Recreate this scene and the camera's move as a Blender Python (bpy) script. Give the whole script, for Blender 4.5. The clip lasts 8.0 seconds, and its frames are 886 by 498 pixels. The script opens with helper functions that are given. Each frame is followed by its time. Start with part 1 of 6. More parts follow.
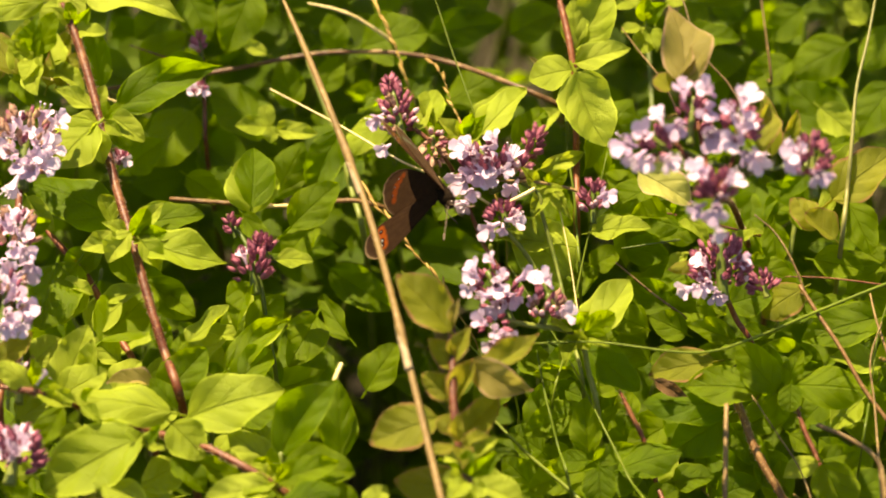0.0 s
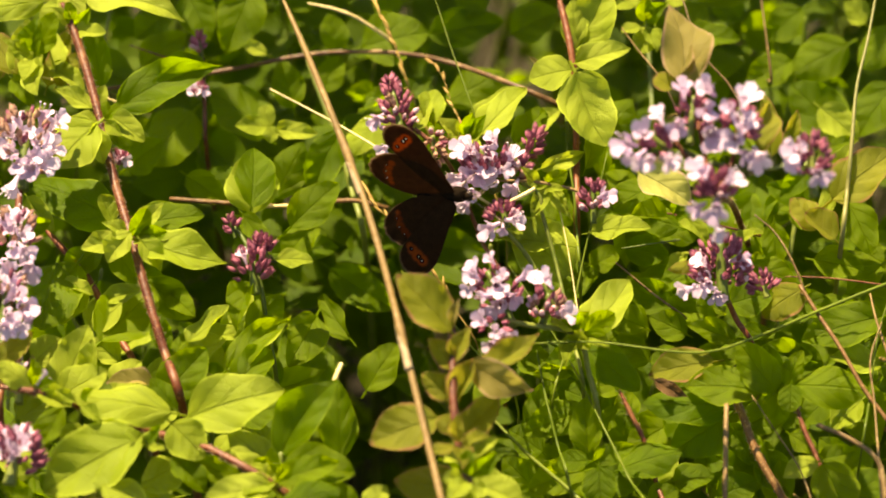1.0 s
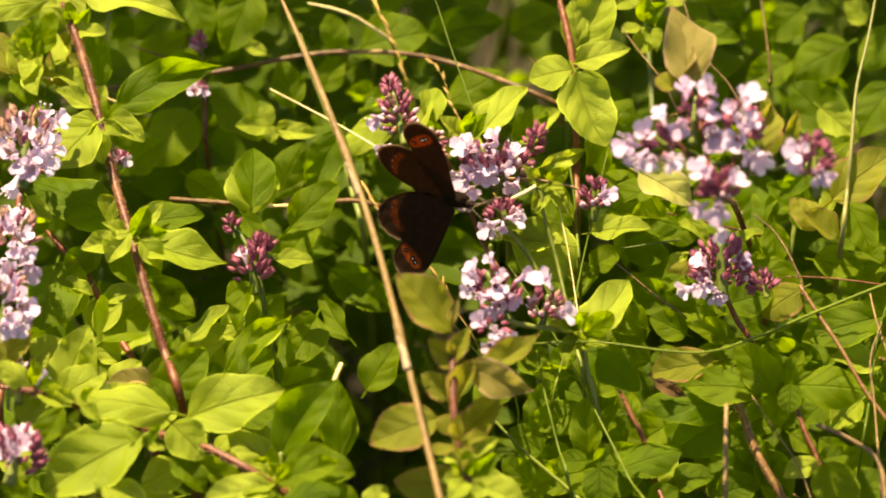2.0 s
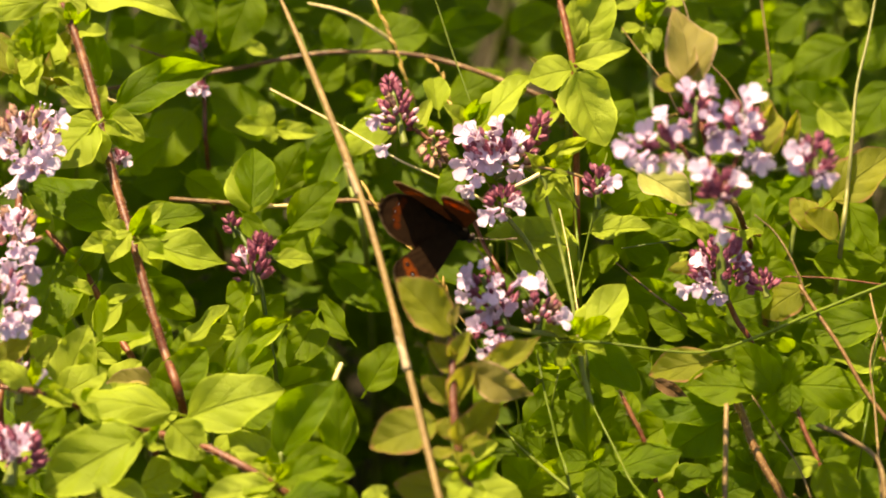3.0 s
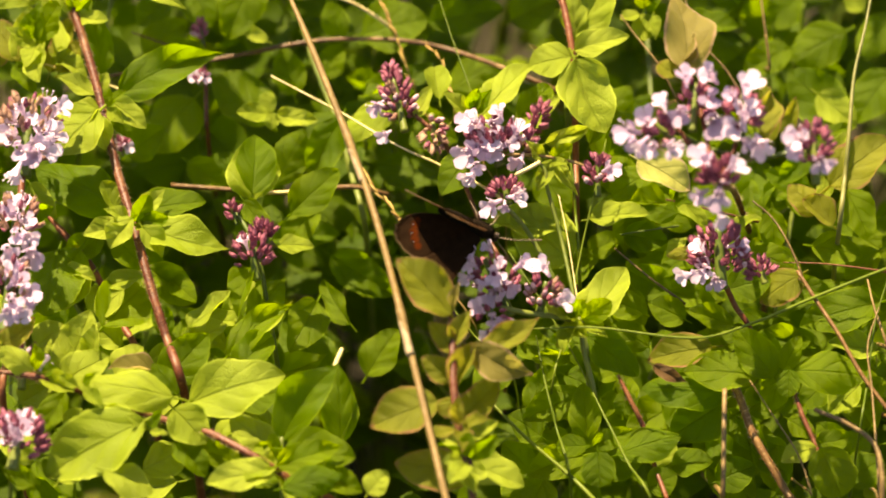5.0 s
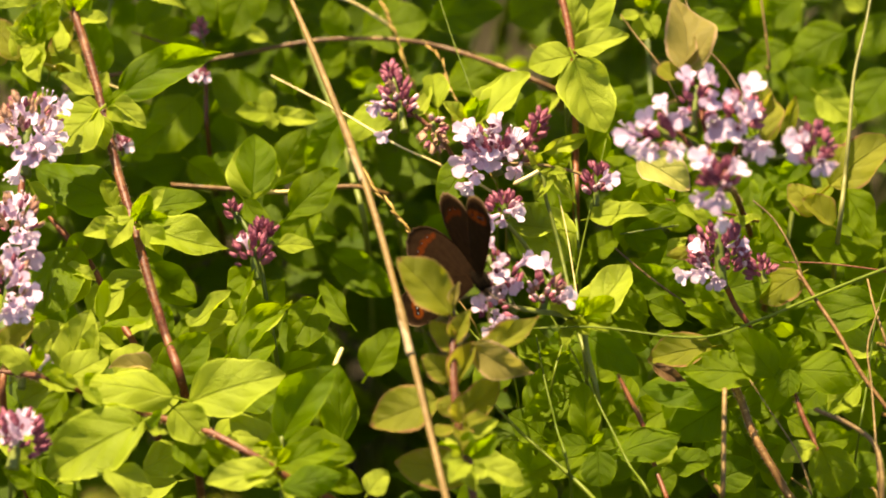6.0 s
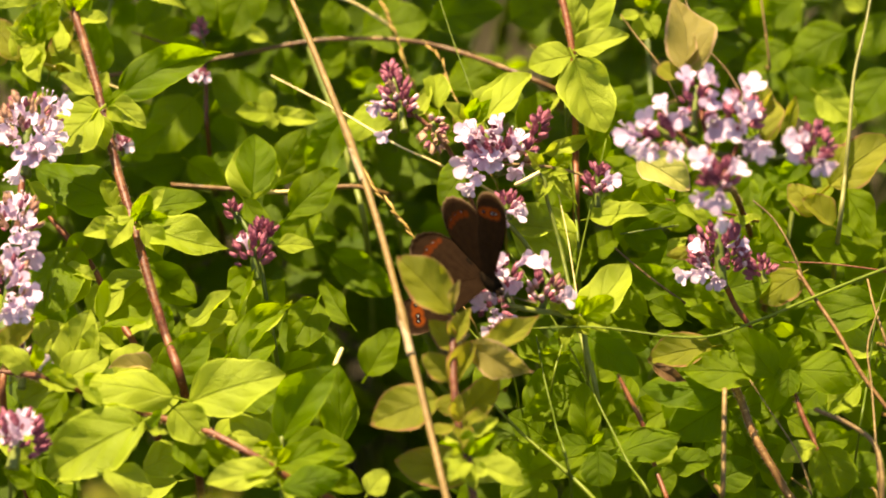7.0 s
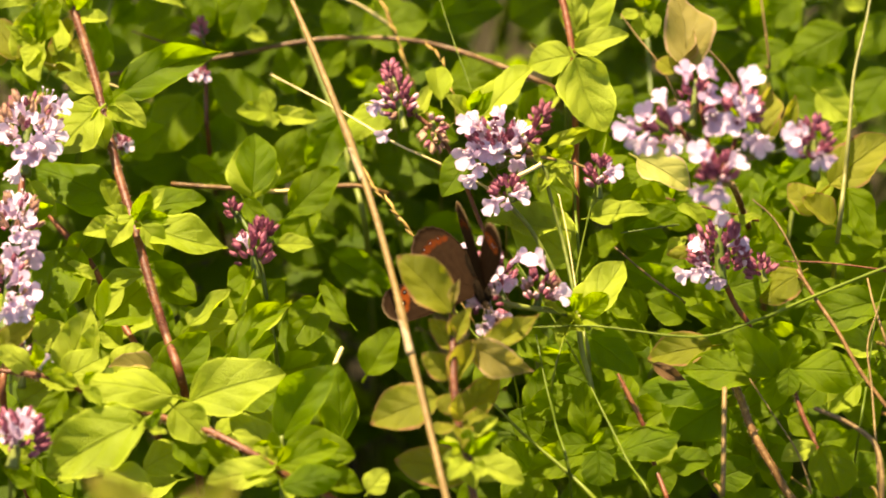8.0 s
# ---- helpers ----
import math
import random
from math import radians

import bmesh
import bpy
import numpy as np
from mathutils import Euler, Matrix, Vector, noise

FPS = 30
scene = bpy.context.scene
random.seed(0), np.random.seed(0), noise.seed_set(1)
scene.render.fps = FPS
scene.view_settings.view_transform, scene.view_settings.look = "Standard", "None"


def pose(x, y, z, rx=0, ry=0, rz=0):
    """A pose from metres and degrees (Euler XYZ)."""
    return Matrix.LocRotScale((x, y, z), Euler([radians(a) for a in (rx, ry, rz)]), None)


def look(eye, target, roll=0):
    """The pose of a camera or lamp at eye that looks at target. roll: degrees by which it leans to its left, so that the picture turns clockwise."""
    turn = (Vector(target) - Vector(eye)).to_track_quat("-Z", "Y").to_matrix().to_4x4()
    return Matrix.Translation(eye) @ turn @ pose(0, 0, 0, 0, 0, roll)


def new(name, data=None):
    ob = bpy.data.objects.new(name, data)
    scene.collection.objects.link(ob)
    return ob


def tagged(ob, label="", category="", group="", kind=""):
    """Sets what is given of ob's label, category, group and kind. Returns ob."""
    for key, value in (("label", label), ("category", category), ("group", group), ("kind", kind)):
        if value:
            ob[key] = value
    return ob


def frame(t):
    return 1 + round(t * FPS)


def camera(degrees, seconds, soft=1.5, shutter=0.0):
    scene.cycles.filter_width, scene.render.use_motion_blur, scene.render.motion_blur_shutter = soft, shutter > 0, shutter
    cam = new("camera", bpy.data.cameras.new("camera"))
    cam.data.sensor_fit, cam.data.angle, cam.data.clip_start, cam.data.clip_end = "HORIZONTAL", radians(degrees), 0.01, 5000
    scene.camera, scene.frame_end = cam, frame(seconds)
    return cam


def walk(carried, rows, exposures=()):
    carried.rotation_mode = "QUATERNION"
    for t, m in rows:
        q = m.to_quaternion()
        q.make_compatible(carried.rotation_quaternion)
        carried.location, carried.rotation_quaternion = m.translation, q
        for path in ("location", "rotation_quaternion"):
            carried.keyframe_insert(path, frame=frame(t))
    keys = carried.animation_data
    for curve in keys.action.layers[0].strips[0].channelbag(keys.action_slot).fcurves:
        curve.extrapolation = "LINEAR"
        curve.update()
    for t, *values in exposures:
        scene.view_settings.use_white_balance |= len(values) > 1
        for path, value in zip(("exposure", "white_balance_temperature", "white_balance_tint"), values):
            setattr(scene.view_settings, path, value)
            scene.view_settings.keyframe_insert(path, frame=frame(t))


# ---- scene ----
# ---- camera ----
EYE = Vector((0.0, -0.93636, 1.10310))
AIM = Vector((0.0, 0.0, 0.26))
cam = camera(10.0, 8.0, soft=1.9, shutter=0.5)
cam.data.dof.use_dof = True
cam.data.dof.focus_distance = 1.260
cam.data.dof.aperture_fstop = 10.5


def view(back, tilt, turn=0.0):
    """The camera drawn back by some metres, tilted down and turned by some degrees."""
    m = look(EYE, AIM) @ pose(0, 0, 0, tilt, turn, 0)
    way = (AIM - EYE).normalized()
    m.translation = EYE - way * back
    return m


walk(cam, [
    (0.0, view(0, 0)),
    (4.1, view(0, 0)),
    (4.3, view(0.0015, -0.033)),
    (4.5, view(0.004, -0.080)),
    (4.7, view(0.006, -0.125)),
    (5.0, view(0.0075, -0.158)),
    (5.4, view(0.0075, -0.163)),
    (7.0, view(0.0075, -0.163)),
    (8.0, view(0.0078, -0.172)),
], exposures=[(0.0, 1.86, 8950, 12), (4.5, 1.90, 8950, 12), (6.5, 1.97, 8950, 12), (8.0, 2.08, 8950, 12)])

# ---- light ----
world = bpy.data.worlds.new("sky")
scene.world = world
world.use_nodes = True
sky = world.node_tree.nodes.new("ShaderNodeTexSky")
sky.sky_type, sky.sun_disc = "NISHITA", False
SUN_ELEVATION, SUN_AZIMUTH = 62.0, -32.0   # degrees; azimuth from the far side (+y) towards +x
sky.sun_elevation, sky.sun_rotation = radians(SUN_ELEVATION), radians(SUN_AZIMUTH)
background = world.node_tree.nodes["Background"]
background.inputs["Strength"].default_value = 0.072
world.node_tree.links.new(sky.outputs["Color"], background.inputs["Color"])
sun = new("sun", bpy.data.lights.new("sun", "SUN"))
sun.data.energy, sun.data.angle, sun.data.color = 5.0, radians(0.5), (1.0, 0.92, 0.76)
elev, azim = radians(SUN_ELEVATION), radians(SUN_AZIMUTH)
toward = Vector((math.cos(elev) * math.sin(azim), math.cos(elev) * math.cos(azim), math.sin(elev)))
sun.matrix_world = look(toward * 3, (0, 0, 0))


# ---- materials ----
def nodes_of(name):
    m = bpy.data.materials.new(name)
    m.use_nodes = True
    return m, m.node_tree.nodes, m.node_tree.links


def math_node(nt, op, a, b=None, clamp=False):
    n = nt.nodes.new("ShaderNodeMath")
    n.operation, n.use_clamp = op, clamp
    for i, v in enumerate((a, b)):
        if v is None:
            continue
        if isinstance(v, (int, float)):
            n.inputs[i].default_value = v
        else:
            nt.links.new(v, n.inputs[i])
    return n.outputs[0]


def mix_colour(nt, fac, a, b, mode="MIX"):
    n = nt.nodes.new("ShaderNodeMix")
    n.data_type, n.blend_type = "RGBA", mode
    for sock, v in ((n.inputs[0], fac), (n.inputs[6], a), (n.inputs[7], b)):
        if isinstance(v, (int, float)):
            sock.default_value = v
        elif isinstance(v, tuple):
            sock.default_value = (*v, 1)
        else:
            nt.links.new(v, sock)
    return n.outputs[2]


def noise_node(nt, scale, detail=3.0, coord=None):
    n = nt.nodes.new("ShaderNodeTexNoise")
    n.inputs["Scale"].default_value, n.inputs["Detail"].default_value = scale, detail
    if coord is not None:
        nt.links.new(coord, n.inputs["Vector"])
    return n.outputs["Fac"]


def spread(nt, value, low, high, to_low=0.0, to_high=1.0):
    n = nt.nodes.new("ShaderNodeMapRange")
    n.interpolation_type = "SMOOTHSTEP"
    nt.links.new(value, n.inputs[0])
    for i, v in enumerate((low, high, to_low, to_high)):
        n.inputs[1 + i].default_value = v
    return n.outputs[0]


def plain(name, dark, light, scale=900.0, rough=0.6, bump=0.2, through_light=0.0, by_island=False, sheen=0.0, metal=0.0):
    """A mottled surface between two colours, with grain at two scales; through_light: the share that shines through."""
    m, nodes, links = nodes_of(name)
    nt = m.node_tree
    co = nodes.new("ShaderNodeTexCoord").outputs["Object"]
    coarse, fine = noise_node(nt, scale * 0.25, 3, co), noise_node(nt, scale, 4, co)
    blend = math_node(nt, "ADD", math_node(nt, "MULTIPLY", coarse, 0.6), math_node(nt, "MULTIPLY", fine, 0.4))
    if by_island:
        rnd = nodes.new("ShaderNodeNewGeometry").outputs["Random Per Island"]
    else:
        rnd = nodes.new("ShaderNodeObjectInfo").outputs["Random"]
    blend = math_node(nt, "ADD", blend, math_node(nt, "MULTIPLY", math_node(nt, "SUBTRACT", rnd, 0.5), 0.35))
    col = mix_colour(nt, spread(nt, blend, 0.25, 0.75), dark, light)
    bsdf = nodes["Principled BSDF"]
    links.new(col, bsdf.inputs["Base Color"])
    bsdf.inputs["Roughness"].default_value, bsdf.inputs["Metallic"].default_value = rough, metal
    bsdf.inputs["Sheen Weight"].default_value = sheen
    bsdf.inputs["Specular IOR Level"].default_value = 0.35
    b = nodes.new("ShaderNodeBump")
    b.inputs["Strength"].default_value, b.inputs["Distance"].default_value = bump, 0.0006
    links.new(fine, b.inputs["Height"])
    links.new(b.outputs[0], bsdf.inputs["Normal"])
    if through_light:
        tr = nodes.new("ShaderNodeBsdfTranslucent")
        links.new(col, tr.inputs["Color"])
        mx = nodes.new("ShaderNodeMixShader")
        mx.inputs[0].default_value = through_light
        links.new(bsdf.outputs[0], mx.inputs[1])
        links.new(tr.outputs[0], mx.inputs[2])
        links.new(mx.outputs[0], nodes["Material Output"].inputs["Surface"])
    return m


def leaf_material(name, low, high, glow_low, glow_high, edge=None, by_island=False, share=0.5, rough=0.5):
    """A herb leaf: mottled green, its midrib and side veins darkened for the shade in their creases, its hairy rim
    painted pale as if lit, light shining through it. edge: colour of a withering rim.
    """
    m, nodes, links = nodes_of(name)
    nt = m.node_tree
    uv = nodes.new("ShaderNodeSeparateXYZ")
    tc = nodes.new("ShaderNodeTexCoord")
    links.new(tc.outputs["UV"], uv.inputs[0])
    u, v = uv.outputs[0], uv.outputs[1]
    side = math_node(nt, "ABSOLUTE", math_node(nt, "SUBTRACT", u, 0.5))
    rib = spread(nt, side, 0.012, 0.04, 1.0, 0.0)
    phase = math_node(nt, "SUBTRACT", math_node(nt, "MULTIPLY", v, 21.0), math_node(nt, "MULTIPLY", math_node(nt, "POWER", side, 1.2), 22.0))
    veins = spread(nt, math_node(nt, "SINE", phase), 0.60, 1.0)
    if by_island:
        rnd = nodes.new("ShaderNodeNewGeometry").outputs["Random Per Island"]
    else:
        rnd = nodes.new("ShaderNodeObjectInfo").outputs["Random"]
    co = tc.outputs["Object"] if by_island else tc.outputs["UV"]
    k = 60.0 if by_island else 1.0
    blotch, grain = noise_node(nt, 3.0 * k, 3, co), noise_node(nt, 40.0 * k, 3, co)
    f = math_node(nt, "ADD", math_node(nt, "MULTIPLY", rnd, 0.65), math_node(nt, "MULTIPLY", blotch, 0.45))
    f = math_node(nt, "ADD", f, math_node(nt, "MULTIPLY", math_node(nt, "SUBTRACT", grain, 0.5), 0.25), True)
    # Crease shade painted along the midrib and, fainter, the side veins.
    vein = math_node(nt, "MAXIMUM", math_node(nt, "MULTIPLY", rib, 0.26), math_node(nt, "MULTIPLY", veins, 0.08))
    front = mix_colour(nt, vein, mix_colour(nt, f, low, high), tuple(c * 0.55 for c in low))
    glow = mix_colour(nt, vein, mix_colour(nt, f, glow_low, glow_high), tuple(c * 0.6 for c in glow_high))
    # Hairy margin with its backlight painted in: rim at twice the leaf colour.
    lit_fuzz = math_node(nt, "MULTIPLY", spread(nt, side, 0.455, 0.495), 0.6)
    front = mix_colour(nt, lit_fuzz, front, (min(1, high[0] * 2 + 0.02), min(1, high[1] * 2 + 0.02), high[2] * 1.8 + 0.004))
    if edge:
        rim = math_node(nt, "MAXIMUM", spread(nt, side, 0.33, 0.5), spread(nt, v, 0.8, 1.0))
        patch = spread(nt, math_node(nt, "ADD", math_node(nt, "MULTIPLY", blotch, 0.9), math_node(nt, "MULTIPLY", rim, 0.5)), 0.74, 1.02)
        front = mix_colour(nt, patch, front, edge)
        glow = mix_colour(nt, patch, glow, tuple(min(1, c * 1.5) for c in edge))
    bsdf = nodes["Principled BSDF"]
    bsdf.inputs["Roughness"].default_value = rough
    bsdf.inputs["Specular IOR Level"].default_value = 0.16
    bsdf.inputs["Sheen Weight"].default_value = 0.0
    links.new(front, bsdf.inputs["Base Color"])
    b = nodes.new("ShaderNodeBump")
    b.inputs["Strength"].default_value, b.inputs["Distance"].default_value = 0.7, 0.0010
    h = math_node(nt, "SUBTRACT", math_node(nt, "MULTIPLY", grain, 0.5), math_node(nt, "MULTIPLY", vein, 1.5))
    links.new(h, b.inputs["Height"])
    links.new(b.outputs[0], bsdf.inputs["Normal"])
    tr = nodes.new("ShaderNodeBsdfTranslucent")
    links.new(glow, tr.inputs["Color"])
    links.new(b.outputs[0], tr.inputs["Normal"])
    mx = nodes.new("ShaderNodeMixShader")
    mx.inputs[0].default_value = share
    links.new(bsdf.outputs[0], mx.inputs[1])
    links.new(tr.outputs[0], mx.inputs[2])
    links.new(mx.outputs[0], nodes["Material Output"].inputs["Surface"])
    return m


def stem_material(name, dark, light, speck):
    """A herb stem: streaked along its length, with pale specks and scuffs."""
    m = plain(name, dark, light, 420, 0.5, 0.5)
    nt = m.node_tree
    bsdf = nt.nodes["Principled BSDF"]
    base = bsdf.inputs["Base Color"].links[0].from_socket
    co = nt.nodes.new("ShaderNodeTexCoord").outputs["Object"]
    dots = spread(nt, noise_node(nt, 1500, 2, co), 0.58, 0.70)
    scuff = spread(nt, noise_node(nt, 160, 3, co), 0.56, 0.72)
    mask = math_node(nt, "MAXIMUM", math_node(nt, "MULTIPLY", dots, 0.7), math_node(nt, "MULTIPLY", scuff, 0.45))
    nt.links.new(mix_colour(nt, mask, base, speck), bsdf.inputs["Base Color"])
    return m


GREEN = leaf_material("herb_leaf", (0.052, 0.098, 0.0010), (0.122, 0.175, 0.003), (0.22, 0.39, 0.0015), (0.46, 0.60, 0.007), share=0.56)
# Brighter tone for young and for sunlit leaves, whose sunlight is in the colour.
FRESH_LIT = leaf_material("lit_young_herb_leaf", (0.150, 0.205, 0.010), (0.300, 0.355, 0.042), (0.42, 0.53, 0.012), (0.60, 0.70, 0.050), share=0.44)
AGED = leaf_material("yellowing_leaf", (0.112, 0.128, 0.008), (0.205, 0.208, 0.024), (0.41, 0.43, 0.014), (0.62, 0.56, 0.05), edge=(0.30, 0.15, 0.06))
BROWN = leaf_material("withered_leaf", (0.13, 0.110, 0.022), (0.21, 0.175, 0.048), (0.38, 0.34, 0.045), (0.52, 0.45, 0.10), edge=(0.42, 0.26, 0.15), share=0.45)
DRY = leaf_material("dead_leaf", (0.060, 0.030, 0.010), (0.130, 0.070, 0.028), (0.16, 0.08, 0.02), (0.28, 0.16, 0.05), share=0.25)
PALE = leaf_material("bleached_leaf", (0.27, 0.27, 0.06), (0.44, 0.42, 0.14), (0.56, 0.58, 0.08), (0.74, 0.72, 0.22), edge=(0.45, 0.30, 0.18), share=0.40)
# Darker copy of the herb leaf: the shade deep in the bed is in its colour.
DEEP_SHADED = leaf_material("shaded_undergrowth_leaf", (0.034, 0.068, 0.0010), (0.074, 0.118, 0.0026), (0.15, 0.27, 0.0015), (0.30, 0.43, 0.006), by_island=True, share=0.55)
STEM_RED = stem_material("red_stem", (0.062, 0.014, 0.005), (0.140, 0.035, 0.010), (0.26, 0.125, 0.050))
STEM_GREEN = plain("green_stem", (0.055, 0.085, 0.008), (0.13, 0.15, 0.022), 500, 0.5, 0.3)
STEM_TAN = stem_material("dead_stem", (0.080, 0.045, 0.013), (0.178, 0.110, 0.034), (0.34, 0.22, 0.075))
TWIG = stem_material("brown_twig", (0.062, 0.026, 0.007), (0.135, 0.064, 0.018), (0.36, 0.22, 0.075))
STRAW = plain("straw", (0.46, 0.33, 0.11), (0.66, 0.52, 0.25), 500, 0.55, 0.3)
GRASS_DRY = plain("ripe_grass", (0.075, 0.085, 0.013), (0.16, 0.15, 0.04), 400, 0.5, 0.3)
GOLD = plain("ripe_seed", (0.22, 0.12, 0.02), (0.42, 0.27, 0.07), 600, 0.5, 0.3)
STALK_JOINT = plain("stalk_joint", (0.22, 0.155, 0.080), (0.40, 0.300, 0.175), 500, 0.6, 0.4)
HAIR = plain("plant_hair", (0.50, 0.32, 0.18), (0.72, 0.52, 0.34), 500, 0.6, 0.0, 0.5)
GRASS = plain("grass_blade", (0.09, 0.14, 0.006), (0.18, 0.23, 0.016), 300, 0.45, 0.2, 0.4)
CALYX = plain("calyx", (0.145, 0.026, 0.050), (0.40, 0.120, 0.175), 700, 0.6, 0.3, 0.25)
CALYX_PALE = plain("pale_calyx", (0.26, 0.12, 0.09), (0.45, 0.27, 0.17), 700, 0.6, 0.3, 0.25)
BUD = plain("closed_bud", (0.48, 0.26, 0.31), (0.70, 0.46, 0.50), 700, 0.55, 0.2, 0.25)
PETAL = plain("petal", (0.51, 0.35, 0.50), (0.82, 0.66, 0.78), 500, 0.6, 0.25, 0.4)
STAMEN = plain("stamen", (0.60, 0.45, 0.52), (0.78, 0.66, 0.70), 900, 0.6, 0.0, 0.3)
ANTHER = plain("anther", (0.16, 0.05, 0.08), (0.30, 0.12, 0.14), 900, 0.6, 0.0)
# Soil colour taken near black to hold the shade in gaps between herbs.
SOIL = plain("shade_dark_soil", (0.009, 0.007, 0.002), (0.026, 0.019, 0.006), 40, 0.95, 0.8)


# ---- building kit ----
def mesh_of(name, verts, faces, mats, uvs=None, face_mats=None, smooth=True):
    me = bpy.data.meshes.new(name)
    me.from_pydata(verts, [], faces)
    for m in mats:
        me.materials.append(m)
    if uvs is not None:
        layer = me.uv_layers.new(name="UVMap")
        index = np.zeros(len(me.loops), dtype=np.int32)
        me.loops.foreach_get("vertex_index", index)
        layer.data.foreach_set("uv", np.asarray(uvs, dtype=np.float32)[index].ravel())
    if face_mats is not None:
        me.polygons.foreach_set("material_index", face_mats)
    me.polygons.foreach_set("use_smooth", [smooth] * len(me.polygons))
    me.update()
    return me


def bend(points, steps=6):
    """A smooth line through the points (Catmull-Rom)."""
    p = [Vector(q) for q in points]
    if len(p) < 3:
        return [p[0].lerp(p[-1], i / steps) for i in range(steps + 1)]
    p = [p[0] * 2 - p[1], *p, p[-1] * 2 - p[-2]]
    out = []
    for a, b, c, d in zip(p, p[1:], p[2:], p[3:]):
        for i in range(steps):
            t = i / steps
            out.append(0.5 * (2 * b + (c - a) * t + (2 * a - 5 * b + 4 * c - d) * t * t + (3 * b - a - 3 * c + d) * t ** 3))
    return [*out, p[-2]]


def tube_data(line, radius, sides=6, taper=1.0, knots=(), nose=1.0):
    """Rings along a line. taper: the end's radius as a share of the start's. knots: (share of the length, swelling). nose: how thin it begins."""
    verts, faces, n = [], [], len(line)
    side = Vector((1, 0.3, 0.2))
    for i, p in enumerate(line):
        d = (line[min(i + 1, n - 1)] - line[max(i - 1, 0)]).normalized()
        side = (side - d * side.dot(d)).normalized()
        other = d.cross(side)
        s = i / (n - 1)
        r = radius * (1 + (taper - 1) * s)
        r *= min(1.0, nose + s * 5)
        for at, swell in knots:
            r *= 1 + swell * math.exp(-((s - at) / 0.012) ** 2)
        for k in range(sides):
            a = 2 * math.pi * k / sides
            verts.append(p + (side * math.cos(a) + other * math.sin(a)) * r)
    for i in range(n - 1):
        for k in range(sides):
            a, b = i * sides + k, i * sides + (k + 1) % sides
            faces.append((a, b, b + sides, a + sides))
    faces.append(tuple(range(sides))[::-1])
    faces.append(tuple(range((n - 1) * sides, n * sides)))
    return verts, faces


def join_data(parts):
    verts, faces = [], []
    for v, f in parts:
        o = len(verts)
        verts += v
        faces += [tuple(i + o for i in q) for q in f]
    return verts, faces


def thing(name, base, label, category, group=""):
    """An Empty at a thing's base that carries its parts."""
    ob = new(name)
    ob.empty_display_size = 0.005
    ob.matrix_basis = Matrix.Translation(base)
    return tagged(ob, label, category, group)


def seat_of(ob):
    m = ob.matrix_basis.copy()
    while ob.parent:
        ob = ob.parent
        m = ob.matrix_basis @ m
    return m


def part(name, data, parent, m=None, label=""):
    """A mesh under a thing or part, at the world pose m (or with its vertices in world metres)."""
    ob = new(name, data)
    ob.parent = parent
    ob.matrix_basis = seat_of(parent).inverted() @ (m if m is not None else Matrix())
    return tagged(ob, label)


def leaf_shape(seed, fold, bow, twist, wave, wide=0.40, sharp=0.62, across=10, along=20, hook=0.0, point=0.95, curve=0.0):
    """A leaf of length 1 and width 1 on a short stalk: ovate, folded along its rib, bowed, with a wavy rim.
    wide: where it is widest; sharp, point: how full it is towards its foot and its tip; curve: how far its rib swings sideways."""
    rng = random.Random(seed)
    verts, faces, uvs = [], [], []
    ph = rng.uniform(0, 6.3)
    for j in range(along + 1):
        y = j / along
        if y < wide:
            half = 0.5 * math.sin(math.pi / 2 * y / wide) ** sharp
        else:
            half = 0.5 * max(0.0, math.cos(math.pi / 2 * (y - wide) / (1 - wide))) ** point
        half *= 1 + 0.035 * math.sin(7 * y + ph) + 0.02 * math.sin(17 * y + 2 * ph)
        half = max(half, 0.010)
        swing = curve * (math.sin(math.pi * y) * 0.6 - max(0.0, y - 0.65) * 0.5)
        for i in range(across + 1):
            x = 2 * i / across - 1
            ripple = 1.5 * wave * abs(x) ** 1.5 * math.sin(8 * y + ph + (1.7 if x > 0 else 0))
            vein = 0.018 * (1 - abs(x)) * abs(x) * 4 * math.cos(2 * math.pi * (3.8 * y - 1.5 * abs(x) * half * 2))
            lift = fold * abs(x) ** 1.3 * half
            a = twist * (y - 0.5)
            px, pz = x * half, lift + ripple * half * 2 - 0.010 * (abs(x) < 0.1)
            px *= 1 + (0.016 * math.sin(50 * y + ph) if abs(x) > 0.95 else 0)
            z = pz * math.cos(a) + px * math.sin(a) * 0.5 + bow * 4 * y * (1 - y) + vein - hook * max(0, y - 0.7) ** 2 * 3
            verts.append((px + swing, y, z))
            uvs.append((0.5 + 0.5 * x, y))
    w = across + 1
    for j in range(along):
        for i in range(across):
            faces.append((j * w + i, j * w + i + 1, (j + 1) * w + i + 1, (j + 1) * w + i))
    o = len(verts)
    for y, r, z in ((-0.16, 0.02, -0.03), (0.02, 0.022, -0.004)):
        for k in range(4):
            a = math.pi / 2 * k
            verts.append((r * 1.4 * math.cos(a), y, z + r * 0.7 * math.sin(a)))
            uvs.append((0.5, 0.0))
    for k in range(4):
        faces.append((o + k, o + (k + 1) % 4, o + 4 + (k + 1) % 4, o + 4 + k))
    return verts, faces, uvs


